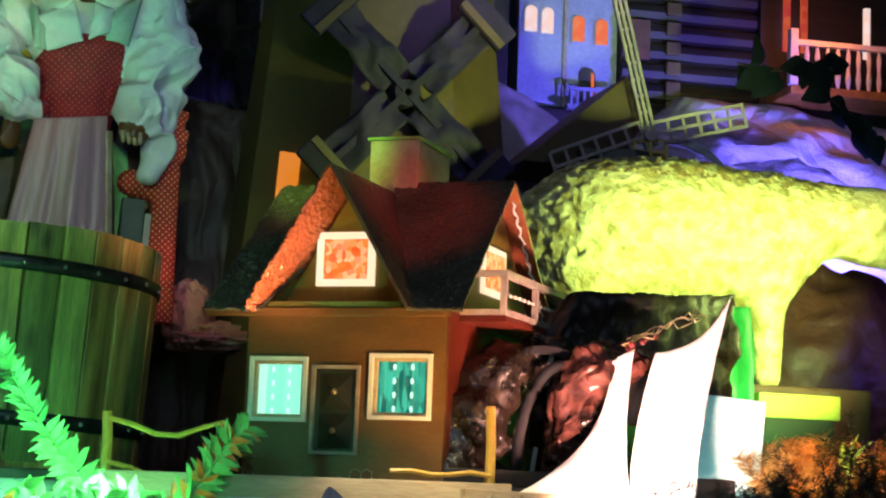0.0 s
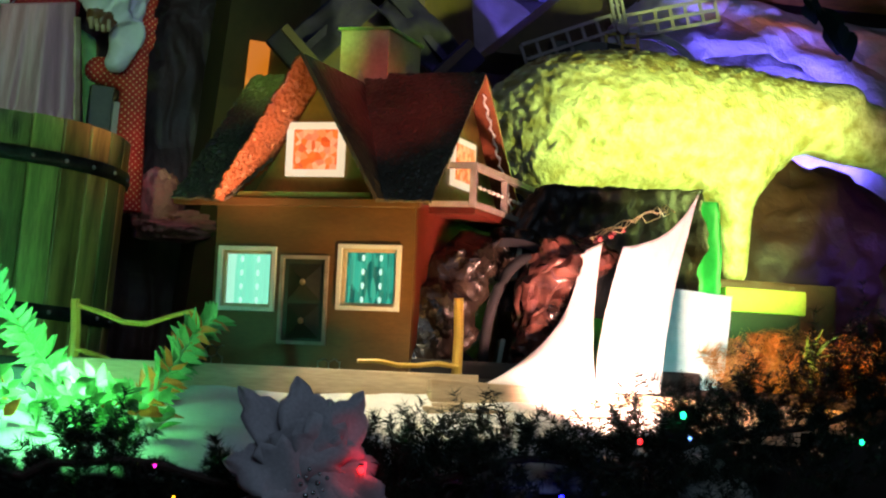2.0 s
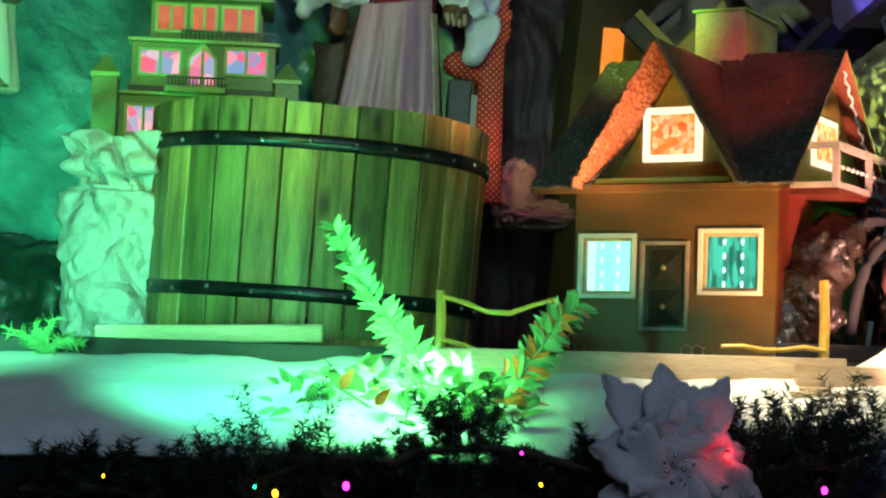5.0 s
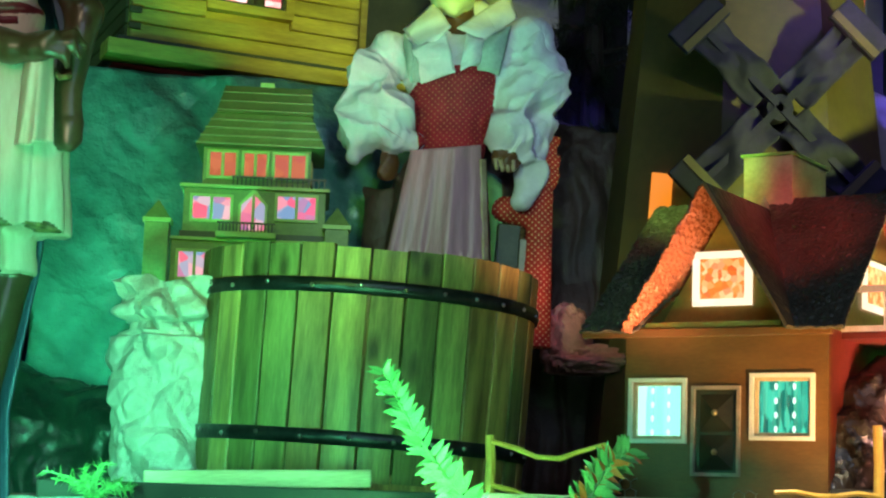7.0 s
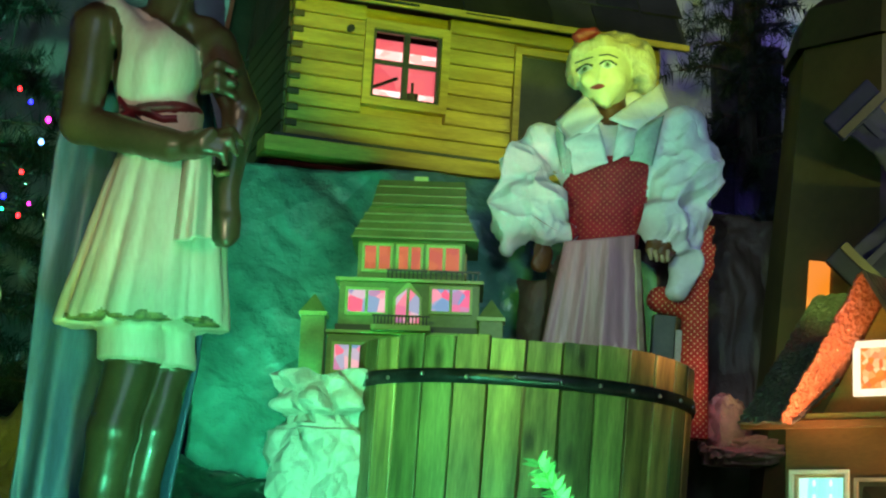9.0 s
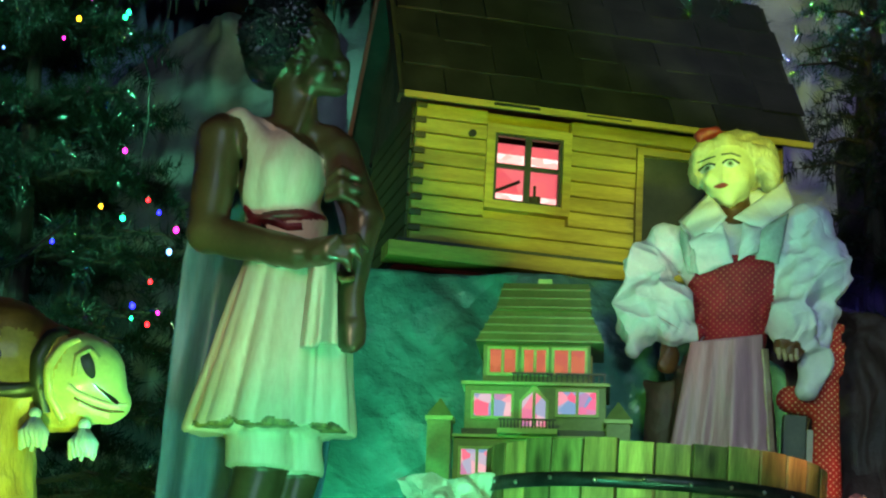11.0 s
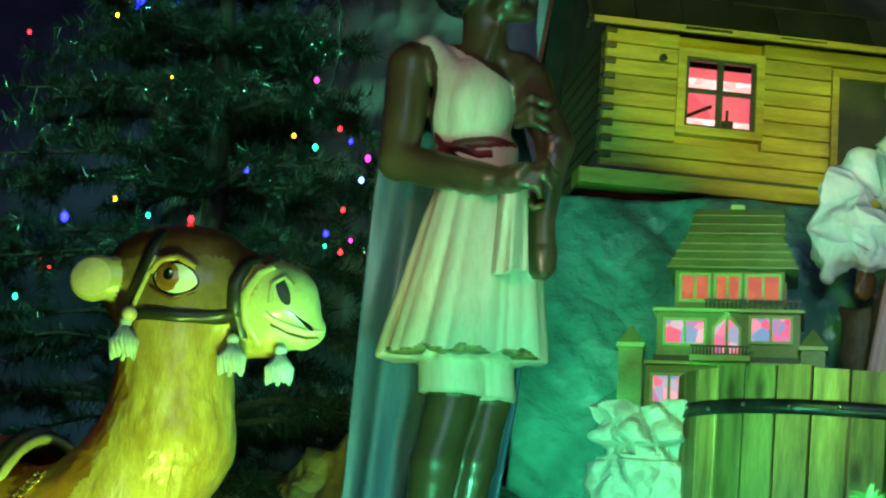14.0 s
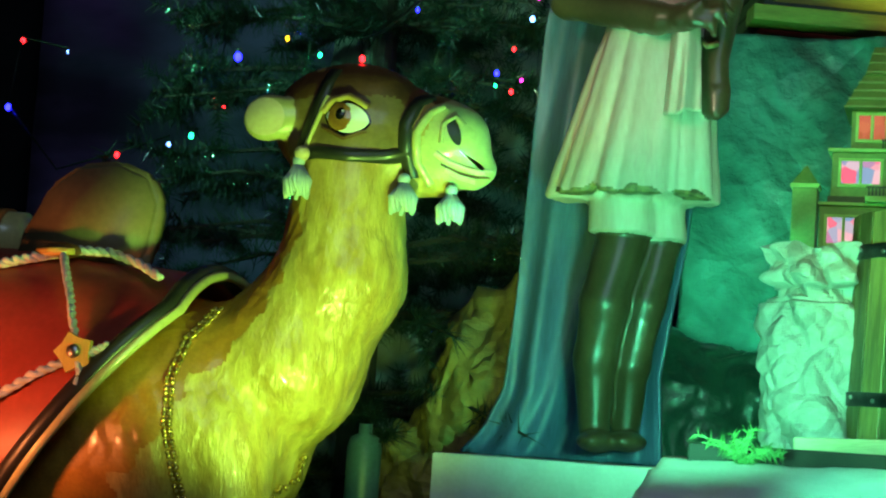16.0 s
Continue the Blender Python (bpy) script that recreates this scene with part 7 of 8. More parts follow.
def chair():
    t = thing("dark_chair", "dark wooden chair frame beside the doll", "chair", pose(0.372, 3.99, DECK))
    part("upright", box(0.0, 0.05, -0.02, 0.02, 0, 0.60, 0.003), M["doll_dark"], t, m=pose(0, 0, 0, 0, 2.5))
    part("edge_strip", box(0.051, 0.066, -0.018, 0.018, 0, 0.57, 0.002), M["lattice"], t, m=pose(0, 0, 0, 0, 2.5))
    part("side_panel", prism([(0.075, 0.30), (0.105, 0.30), (0.098, 0.50), (0.075, 0.55)], 0.006, "y", 0.0), M["yellow_wood"], t, "yellow shaped side panel")
    part("foot_rail", box(0.0, 0.10, -0.03, 0.10, 0.0, 0.02), M["doll_dark"], t)


chair()


def beads(name, pts, n, r, label):
    bm = bmesh.new()
    ps = [Vector(p) for p in pts]
    for k in range(n):
        s = k / (n - 1) * (len(ps) - 1)
        i = min(int(s), len(ps) - 2)
        p = ps[i].lerp(ps[i + 1], s - i)
        for o in (-r, r):
            ball(p + Vector((o, 0, (k % 2) * r * 0.4)), r * 1.05, bm, 6, 4)
    solo(name, bm, M["gold"], label, "bead chain", smooth=True)


# ---- camel statue ----
def camel():
    C, D, O, U, X, W, I, K, T = range(9)
    y = 3.06
    P = [("e", (-1.075, y, 1.990), (0.135, 0.088, 0.098), -6, C), ("e", (-1.075, y, 2.035), (0.125, 0.080, 0.068), -4, D), ("e", (-0.965, y, 1.975), (0.105, 0.075, 0.078), -16, C),
         ("e", (-0.893, y, 1.966), (0.078, 0.066, 0.066), -34, U), ("c", (-0.860, y, 1.955), (-0.826, y, 1.922), 0.045, 0.028, U), ("c", (-0.885, y, 1.912), (-0.842, y, 1.900), 0.024, 0.013, U),
         ("c", (-1.06, y, 1.905), (-0.90, y, 1.900), 0.050, 0.028, C), ("e", (-1.200, y - 0.075, 1.992), (0.046, 0.020, 0.042), -8, U), ("e", (-1.19, y + 0.09, 2.0), (0.05, 0.02, 0.04), -8, U),
         ("c", (-1.065, y, 1.92), (-1.066, y, 1.72), 0.098, 0.112, C), ("c", (-1.070, y, 1.72), (-1.165, y, 1.56), 0.108, 0.140, C), ("c", (-1.165, y, 1.56), (-1.36, y + 0.02, 1.43), 0.140, 0.205, C),
         ("c", (-1.36, y + 0.02, 1.43), (-1.85, y + 0.05, 1.42), 0.24, 0.28, C), ("c", (-1.40, y + 0.05, 1.55), (-1.85, y + 0.06, 1.60), 0.13, 0.15, C),
         ("c", (-1.22, y - 0.10, 1.42), (-1.18, y - 0.12, 1.20), 0.085, 0.06, C), ("c", (-1.18, y - 0.12, 1.18), (-1.42, y - 0.14, 1.15), 0.055, 0.05, C), ("c", (-2.0, y - 0.1, 1.40), (-2.05, y - 0.12, 1.17), 0.14, 0.07, C),
         ("c", (-1.62, y + 0.06, 1.60), (-1.62, y + 0.06, 1.72), 0.13, 0.08, D),
         ("e", (-1.05, y - 0.060, 1.990), (0.050, 0.030, 0.042), -4, C)]

    def disp(p):
        fur = 1 / (1 + np.exp((p[..., 2] - 1.86) * 50)) / (1 + np.exp(-(p[..., 2] - 1.36) * 60))
        q = p.copy()
        q[..., 2] = q[..., 2] * 0.5
        return fur * (0.0022 * wobble(q, 140) + 0.0015 * wobble(q, 260, 3))

    def paint(m, slot):
        x, yy, z = m.T
        out = slot.copy()
        n = wobble(m, 45, 1)
        back = -1.17 - 0.28 * np.clip(1.78 - z, 0, 1) - 0.4 * np.clip(1.66 - z, 0, 1)
        out[(slot == C) & (z < 1.87) & (x < back + 0.030 * n + 0.050)] = O
        out[((slot == C) | (slot == D)) & (z > 2.045 + 0.02 * n - 0.12 * np.clip(x + 1.03, 0, 1)) & (x > -1.21)] = D
        mask = (slot == C) & (z > 1.932 + 0.006 * n) & (x > -1.165) & (x < -0.942)
        out[mask & (out == C)] = 9
        out[(slot == D) & (n > 0.72) & (z > 2.05)] = C
        out[(x < -1.34) & (z > 1.60)] = D
        return out
    ob = organic(P, 0.0055, 0.028, [M["camel"], M["camel_dark"], M["camel_orange"], M["muzzle"], M["halter"], M["eyewhite"], M["iris"], M["pupil"], M["pale_lip"], M["camel_mid"]], "camel_statue", disp, paint)
    tree = skin_of(ob)
    pieces = [(band(tree, [(-1.150, 1.925), (-1.10, 1.930), (-1.04, 1.926), (-0.98, 1.928), (-0.935, 1.935)], 0.024, 0.006), X),
              (band(tree, [(-0.938, 1.895), (-0.945, 1.935), (-0.945, 1.985), (-0.930, 2.030), (-0.91, 2.045)], 0.026, 0.006), X),
              (band(tree, [(-1.135, 1.93), (-1.115, 1.98), (-1.095, 2.04), (-1.085, 2.085)], 0.026, 0.006), X), (band(tree, [(-1.122, 1.94), (-1.100, 1.99), (-1.085, 2.03)], 0.008, 0.009), U),
              (band(tree, [(-0.905, 1.885), (-0.925, 1.92), (-0.925, 1.97), (-0.905, 2.01), (-0.885, 2.025)], 0.016, 0.008), U),
              (patch(tree, -1.046, 1.990, 0.042, 0.031, 0.003, -8, 1.7), K), (patch(tree, -1.045, 1.990, 0.038, 0.0265, 0.006, -8, 1.7), W),
              # last patch, a tiny white dot on the pupil, is a painted glint
              (patch(tree, -1.058, 1.992, 0.022, 0.025, 0.009), I), (patch(tree, -1.056, 1.996, 0.0105, 0.0125, 0.012), K), (patch(tree, -1.051, 2.001, 0.003, 0.003, 0.014), W),
              (band(tree, [(-1.092, 2.000), (-1.075, 2.022), (-1.045, 2.030), (-1.010, 2.012)], 0.012, 0.011), C), (band(tree, [(-1.090, 1.974), (-1.05, 1.955), (-1.01, 1.970)], 0.007, 0.007), D),
              (patch(tree, -0.862, 1.978, 0.010, 0.026, 0.002, 22), X), (band(tree, [(-0.882, 1.955), (-0.880, 1.99), (-0.862, 2.006), (-0.846, 1.99)], 0.009, 0.005), U),
              (band(tree, [(-0.892, 1.938), (-0.875, 1.926), (-0.85, 1.917), (-0.822, 1.911), (-0.80, 1.914)], 0.012, 0.007), T), (band(tree, [(-0.884, 1.921), (-0.858, 1.909), (-0.826, 1.903), (-0.806, 1.905)], 0.004, 0.004), D), (band(tree, [(-0.878, 1.912), (-0.855, 1.902), (-0.828, 1.896)], 0.010, 0.006), T),
              (ball((-1.120, y - 0.105, 1.925), 0.014), T), (patch(tree, -1.202, 1.992, 0.038, 0.034, 0.002, -8), T)]
    weld(ob, pieces)
    for line, n, lab in (([(-1.262, 1.648), (-1.285, 1.59), (-1.292, 1.52), (-1.285, 1.44), (-1.27, 1.36), (-1.25, 1.27)], 46, "double chain of gold beads over the camel's shoulder"),
                         ([(-1.115, 1.40), (-1.13, 1.36), (-1.145, 1.31), (-1.155, 1.26)], 20, "short chain of gold beads at the camel's chest")):
        beads("bead_chain", [touch(tree, x, z, 0.004) for x, z in line], n, 0.0055, lab)
    tagged(ob, "painted kneeling camel statue with a dark halter", "statue")
    for x, yy, z, mm, h, lab in ((-0.945, y - 0.062, 1.885, M["tassel"], 0.058, "silver tassel hanging from the halter"), (-0.868, y - 0.03, 1.872, M["tassel"], 0.055, "small silver tassel under the chin"),
                                 (-1.125, y - 0.105, 1.905, M["tassel"], 0.062, "silver tassel at the halter's cheek ring")):
        t = thing("tassel", lab, "tassel", pose(x, yy, z), "halter tassels")
        bm = bmesh.new()
        for k in range(16):
            a = 2 * math.pi * k / 16
            tube([(0.006 * math.cos(a), 0.006 * math.sin(a), 0.0), (0.021 * math.cos(a), 0.016 * math.sin(a), -h * 0.45), (0.022 * math.cos(a + 0.3), 0.015 * math.sin(a), -h * (0.86 + 0.10 * math.sin(5 * a)))], [0.003, 0.006, 0.0035], 5, bm)
        part("fringe", bm, mm, t, smooth=True)
        part("knot", ball((0, 0, 0.006), 0.011), M["tassel"], t, smooth=True)


camel()


def saddle():
    t = thing("camel_saddle", "red saddle cloth with white cords and an olive backrest", "saddle", pose(-1.62, 3.06, 1.55))
    def cloth(u, v):
        a = math.pi * (-0.28 + 1.0 * v)
        ry, rz = 0.30 + 0.006 * math.sin(8 * u), 0.33 - 0.07 * max(0, u - 0.5)
        z = -0.13 + rz * math.sin(a)
        edge = min(0.30, max(-0.10, 0.05 + 0.78 * (z + 0.234)))
        return (-0.40 + (edge + 0.40) * u, 0.03 - ry * math.cos(a), z)
    part("cloth", drape(30, 30, cloth, 0.012), M["saddle_red"], t, "smooth red saddle cloth", True)
    edge = [cloth(1.0, v / 24) for v in range(25)]
    part("border", tube([(p[0] + 0.012, p[1] - 0.006, p[2] + 0.004) for p in edge], 0.018, 8), M["halter"], t, "dark border", True)
    part("piping", tube([(p[0] + 0.032, p[1] - 0.010, p[2] + 0.0) for p in edge], 0.009, 8), M["muzzle"], t, "pale piping", True)
    # backrest
    out = [(-0.10, 0.0), (0.135, 0.0), (0.195, 0.10), (0.21, 0.19), (0.185, 0.245), (0.12, 0.27), (0.04, 0.262), (-0.02, 0.22), (-0.06, 0.13)]
    bm = prism(out, 0.05, "y", -0.02)
    bmesh.ops.bevel(bm, geom=bm.edges[:], offset=0.012, segments=3, affect="EDGES")
    part("backrest", bm, M["saddle_olive"], t, "rounded olive backrest", True, m=pose(0.0, -0.02, 0.095))
    def rope(pts, r=0.008):
        bm = bmesh.new()
        fine = []
        for a, b in zip(pts, pts[1:]):
            for k in range(10):
                fine.append(Vector(a).lerp(Vector(b), k / 10))
        for s in (0, math.pi):
            tube([p + Vector((0, r * 0.5 * math.cos(i * 0.9 + s), r * 0.5 * math.sin(i * 0.9 + s))) for i, p in enumerate(fine)], r * 0.62, 6, bm)
        return bm
    cord = "twisted white cord"
    part("cord", rope([(-0.16, -0.175, 0.128), (-0.049, -0.137, 0.156), (-0.007, -0.114, 0.170), (0.028, -0.086, 0.183), (0.044, -0.067, 0.190)], 0.010), M["rope"], t, cord, True)
    part("cord", rope([(0.044, -0.070, 0.190), (0.075, -0.062, 0.194), (0.133, -0.064, 0.192), (0.217, -0.116, 0.169), (0.283, -0.160, 0.140)], 0.009), M["rope"], t, cord, True)
    part("cord", rope([(0.052, -0.089, 0.184), (0.082, -0.135, 0.156), (0.111, -0.176, 0.126), (0.135, -0.206, 0.095), (0.153, -0.230, 0.064), (0.178, -0.256, 0.020)], 0.010), M["rope"], t, cord, True)
    part("cord", rope([(-0.05, -0.285, -0.145), (0.058, -0.286, -0.079), (0.114, -0.279, -0.042), (0.165, -0.270, -0.015), (0.187, -0.266, -0.002), (0.215, -0.264, 0.004), (0.241, -0.258, 0.017)], 0.009), M["rope"], t, cord, True)
    part("cord", rope([(0.193, -0.270, -0.013), (0.201, -0.276, -0.032), (0.200, -0.282, -0.053)], 0.009), M["rope"], t, cord, True)
    star = [((0.036 if k % 2 else 0.026) * math.cos(math.pi * k / 5), (0.036 if k % 2 else 0.026) * math.sin(math.pi * k / 5)) for k in range(10)]
    boss = part("boss", prism(star, 0.014, "y", -0.007), M["fence"], t, "gilt leather star where the cords cross", m=pose(0.186, -0.272, 0.001, 0, 0, 6))
    part("stud", ball((0, -0.009, 0.002), (0.012, 0.006, 0.012)), M["rivet"], boss, "round steel stud", True)
    part("knot", ball((0.040, -0.072, 0.192), (0.040, 0.026, 0.015)), M["camel_dark"], t, "brown leather knot", True)
    part("knot_strap", tube([(0.005, -0.098, 0.186), (0.04, -0.104, 0.186), (0.075, -0.092, 0.188)], [0.006, 0.009, 0.006], 7), M["fence"], t, "yellow leather strap", True)


saddle()


def rolled_blanket():
    t = thing("rolled_blanket", "rolled cream and orange blanket behind the saddle", "blanket", pose(-1.790, 3.150, 1.784))
    part("roll", tube([(-0.20, 0, 0), (-0.05, 0, 0.0), (0.045, 0, 0)], [0.045, 0.047, 0.043], 20), M["muzzle"], t, smooth=True)
    part("strap", lathe([(0.046, -0.012), (0.050, -0.012), (0.050, 0.012), (0.046, 0.012)], 24), M["orange_tinsel"], t, "orange strap", True, pose(0.0, 0, 0, 0, 90))
    part("under_pad", box(-0.20, 0.03, -0.04, 0.06, -0.12, -0.043, 0.01), M["saddle_red"], t, "red pad")


rolled_blanket()

# ---- fir trees ----
def fir(name, x, y, z0, h, r, count, per, label, seed, material, tin):
    t = thing(name, label, "tree", pose(x, y, z0))
    rng = random.Random(seed)
    part("trunk", tube([(0, 0, 0), (0.01, 0, h * 0.5), (0, 0, h)], [0.05, 0.035, 0.008], 10), M["bark"], t)
    limbs, nb, tb = bmesh.new(), bmesh.new(), bmesh.new()
    tips = []
    for k in range(count):
        s = ((k + rng.random()) / count) ** 0.85
        zz = h * (0.10 + 0.88 * round(s * 11) / 11) + rng.uniform(-0.035, 0.035)
        a = k * 2.399 + rng.uniform(-0.3, 0.3)
        L = r * (1 - s) ** 0.8 * rng.uniform(0.75, 1.15) + 0.06
        d = Vector((math.cos(a), math.sin(a), 0))
        if d.y > 0.45:
            L *= 0.6
        pts = [Vector((0, 0, zz)), d * L * 0.5 + Vector((0, 0, zz + 0.02)), d * L + Vector((0, 0, zz - 0.10 * L + 0.02))]
        tube(pts, [0.010, 0.006, 0.003], 5, limbs)
        needles(nb, pts[0:], per, 0.055, 0.004, 1.0, rng)
        for j in range(4):
            q = pts[1].lerp(pts[2], rng.random())
            e = q + (d * 0.5 + Vector((rng.gauss(0, 0.6), rng.gauss(0, 0.6), rng.gauss(-0.15, 0.3)))).normalized() * rng.uniform(0.08, 0.16)
            needles(nb, [q, e], per // 2, 0.045, 0.0035, 1.0, rng)
            if tin:
                needles(tb, [q, e], 60, 0.034, 0.0018, 1.0, rng)
            tips.append(e)
    part("limb", limbs, M["bark"], t)
    tagged(part("needles", nb, material, t, "dark fir needles"), kind="stuff")
    if tin:
        tagged(part("tinsel", tb, M["tinsel"], t, "thin shiny green tinsel"), kind="stuff")
    return tips


fir("fir_tree", -1.44, 4.30, STAGE, 2.35, 0.88, 215, 190, "large dark fir tree hung with small coloured lights", 11, M["needle"], True)
fir("fir_tree", 0.74, 4.95, 1.9, 1.35, 0.30, 40, 110, "small dark fir tree behind the doll", 12, M["needle"], False)
fir("fir_tree", 0.80, 5.35, 3.1, 0.65, 0.20, 24, 70, "small tinsel fir tree above the cabin roof", 13, M["tinsel"], True)
fir("fir_tree", 0.27, 5.14, 3.25, 0.70, 0.08, 34, 50, "small shiny tinsel fir tree behind the cabin roof", 14, M["tinsel"], True)
solo("tree_stand", box(0.19, 0.35, 5.10, 5.20, DECK, 3.25, 0.01), M["floor"], "dark post under the shiny tinsel tree", "stand")
solo("tree_stand", box(0.62, 0.86, 4.85, 5.5, DECK, 1.9, 0.01), M["floor"], "dark stand under a small fir tree", "stand")
solo("tree_stand", box(0.70, 0.90, 5.28, 5.46, 1.9, 3.1, 0.01), M["floor"], "dark tall stand under the tinsel tree", "stand")


def bulb(c, p, s=1.0):
    t = solo("fairy_light", ball((0, 0, 0), (0.0044 * s, 0.0044 * s, 0.0056 * s), u=10, v=8), LEDS[c], "small lit %s fairy light" % c, "light", pose(*p), "fairy lights", smooth=True)
    part("socket", tube([(0, 0, 0.0095 * s), (0, 0, 0.0062 * s)], 0.0035 * s, 6), M["cable"], t)
    return t


for c, p, s in (
    ("pink", (-0.933, 3.850, 2.431), 1.3),
    ("white", (-0.945, 3.850, 2.381), 1.3),
    ("green", (-1.069, 3.900, 2.469), 1.3),
    ("yellow", (-1.121, 3.900, 2.496), 1.0),
    ("red", (-1.014, 3.900, 2.512), 1.0),
    ("blue", (-0.987, 3.900, 2.483), 0.9),
    ("red", (-0.995, 3.900, 2.324), 1.0),
    ("blue", (-1.031, 3.900, 2.269), 1.2),
    ("green", (-1.032, 3.900, 2.241), 0.8),
    ("pink", (-0.973, 3.900, 2.254), 0.8),
    ("red", (-0.995, 3.900, 2.227), 1.1),
    ("blue", (-1.226, 3.900, 2.413), 0.9),
    ("blue", (-1.613, 3.800, 2.279), 1.9),
    ("yellow", (-1.497, 3.800, 2.322), 1.1),
    ("green", (-1.416, 3.800, 2.285), 1.1),
    ("red", (-1.056, 3.050, 2.114), 1.1),
    ("green", (-1.712, 3.800, 2.095), 1.3),
    ("white", (-1.766, 3.800, 2.074), 1.0),
    ("pink", (-1.076, 3.900, 2.627), 1.1),
    ("red", (-1.787, 3.900, 2.748), 1.0),
    ("red", (-1.681, 3.900, 2.182), 0.6),
    ("yellow", (-1.424, 3.900, 2.636), 0.6),
    ("pink", (-1.182, 3.900, 2.998), 1.3),
    ("yellow", (-1.209, 3.900, 2.944), 1.2),
    ("green", (-1.100, 3.900, 2.948), 1.2),
    ("blue", (-1.497, 3.850, 2.806), 1.8),
    ("yellow", (-1.571, 3.900, 2.788), 1.0),
    ("pink", (-1.256, 3.950, 2.915), 0.6),
    ("blue", (-1.465, 3.900, 2.855), 0.8),
    ("blue", (-1.433, 3.950, 2.916), 0.6),
    ("white", (-1.381, 3.900, 2.873), 0.6),
    ("green", (-1.093, 3.900, 2.960), 1.2),
    ("white", (-2.096, 3.900, 2.309), 0.6),
    ("pink", (0.753, 2.370, 1.298), 0.9),
    ("yellow", (0.847, 2.360, 1.294), 0.9),
    ("blue", (0.911, 2.380, 1.310), 0.8),
    ("red", (1.016, 2.360, 1.392), 0.7),
    ("green", (1.080, 2.360, 1.431), 0.9),
    ("white", (1.096, 2.370, 1.399), 0.5),
    ("yellow", (0.031, 2.360, 1.276), 0.9),
    ("pink", (0.121, 2.360, 1.288), 1.0),
    ("green", (0.005, 2.380, 1.283), 0.5),
    ("yellow", (0.376, 2.380, 1.295), 0.5),
    ("pink", (0.351, 2.390, 1.335), 0.4),
    ("red", (-0.068, 2.360, 1.249), 0.8),
    ("white", (-0.136, 2.360, 1.250), 0.5),
    ("yellow", (-0.187, 2.370, 1.292), 0.4),
    ("green", (1.362, 2.360, 1.404), 0.7),
    ("green", (1.077, 2.360, 1.432), 0.1),
    ("red", (-2.332, 4.100, 2.381), 1.4),
    ("blue", (-2.299, 4.000, 2.190), 1.6),
    ("red", (0.611, 2.330, 1.341), 0.9),
    ("red", (-1.993, 4.000, 2.078), 1.3),
):
    bulb(c, p, s)


def cable(pts, label="thin dark cable of the fairy lights"):
    solo("light_cable", tube(pts, 0.0025, 6), M["cable"], label, "cable", smooth=True)


cable([(-1.071, 3.950, 2.901), (-1.045, 3.950, 2.817), (-1.040, 3.950, 2.706), (-1.054, 3.950, 2.624), (-1.081, 3.950, 2.638)])
cable([(-2.300, 4.000, 2.197), (-2.332, 4.100, 2.390), (-2.097, 3.900, 2.317)])
cable([(-2.300, 4.000, 2.197), (-2.178, 4.050, 2.046), (-1.993, 4.000, 2.084), (-1.928, 4.150, 2.154)])
cable([(-1.109, 3.200, 2.150), (-1.111, 3.200, 2.183), (-1.103, 3.300, 2.223), (-1.098, 3.600, 2.386)])


def icicles():
    def f(u, v):
        edge = 0.30 * abs((u * 19 + 0.3 * math.sin(u * 40)) % 1.0 - 0.5) + 0.34 * abs((u * 47 + 0.4 * math.sin(u * 61)) % 1.0 - 0.5) + 0.03
        return (-1.9 + 1.32 * u, 5.1 + 0.05 * math.sin(u * 62), 3.75 - (1 - v) * (0.12 + 0.65 * edge))
    solo("icicle_fringe", drape(220, 14, f), M["icicle"], "grey cloth fringe cut like hanging icicles", "fringe", smooth=True)
    solo("fringe_rod", tube([(-2.0, 5.1, 3.755), (0.4, 5.1, 3.755)], 0.012, 8), M["bark"], "dark rod carrying the fringe", "rod")
    solo("fringe_hanger", tube([(-1.0, 5.1, 3.76), (-1.0, 5.1, TOP)], 0.004, 6), M["cable"], "dark wire from the ceiling", "wire")


icicles()


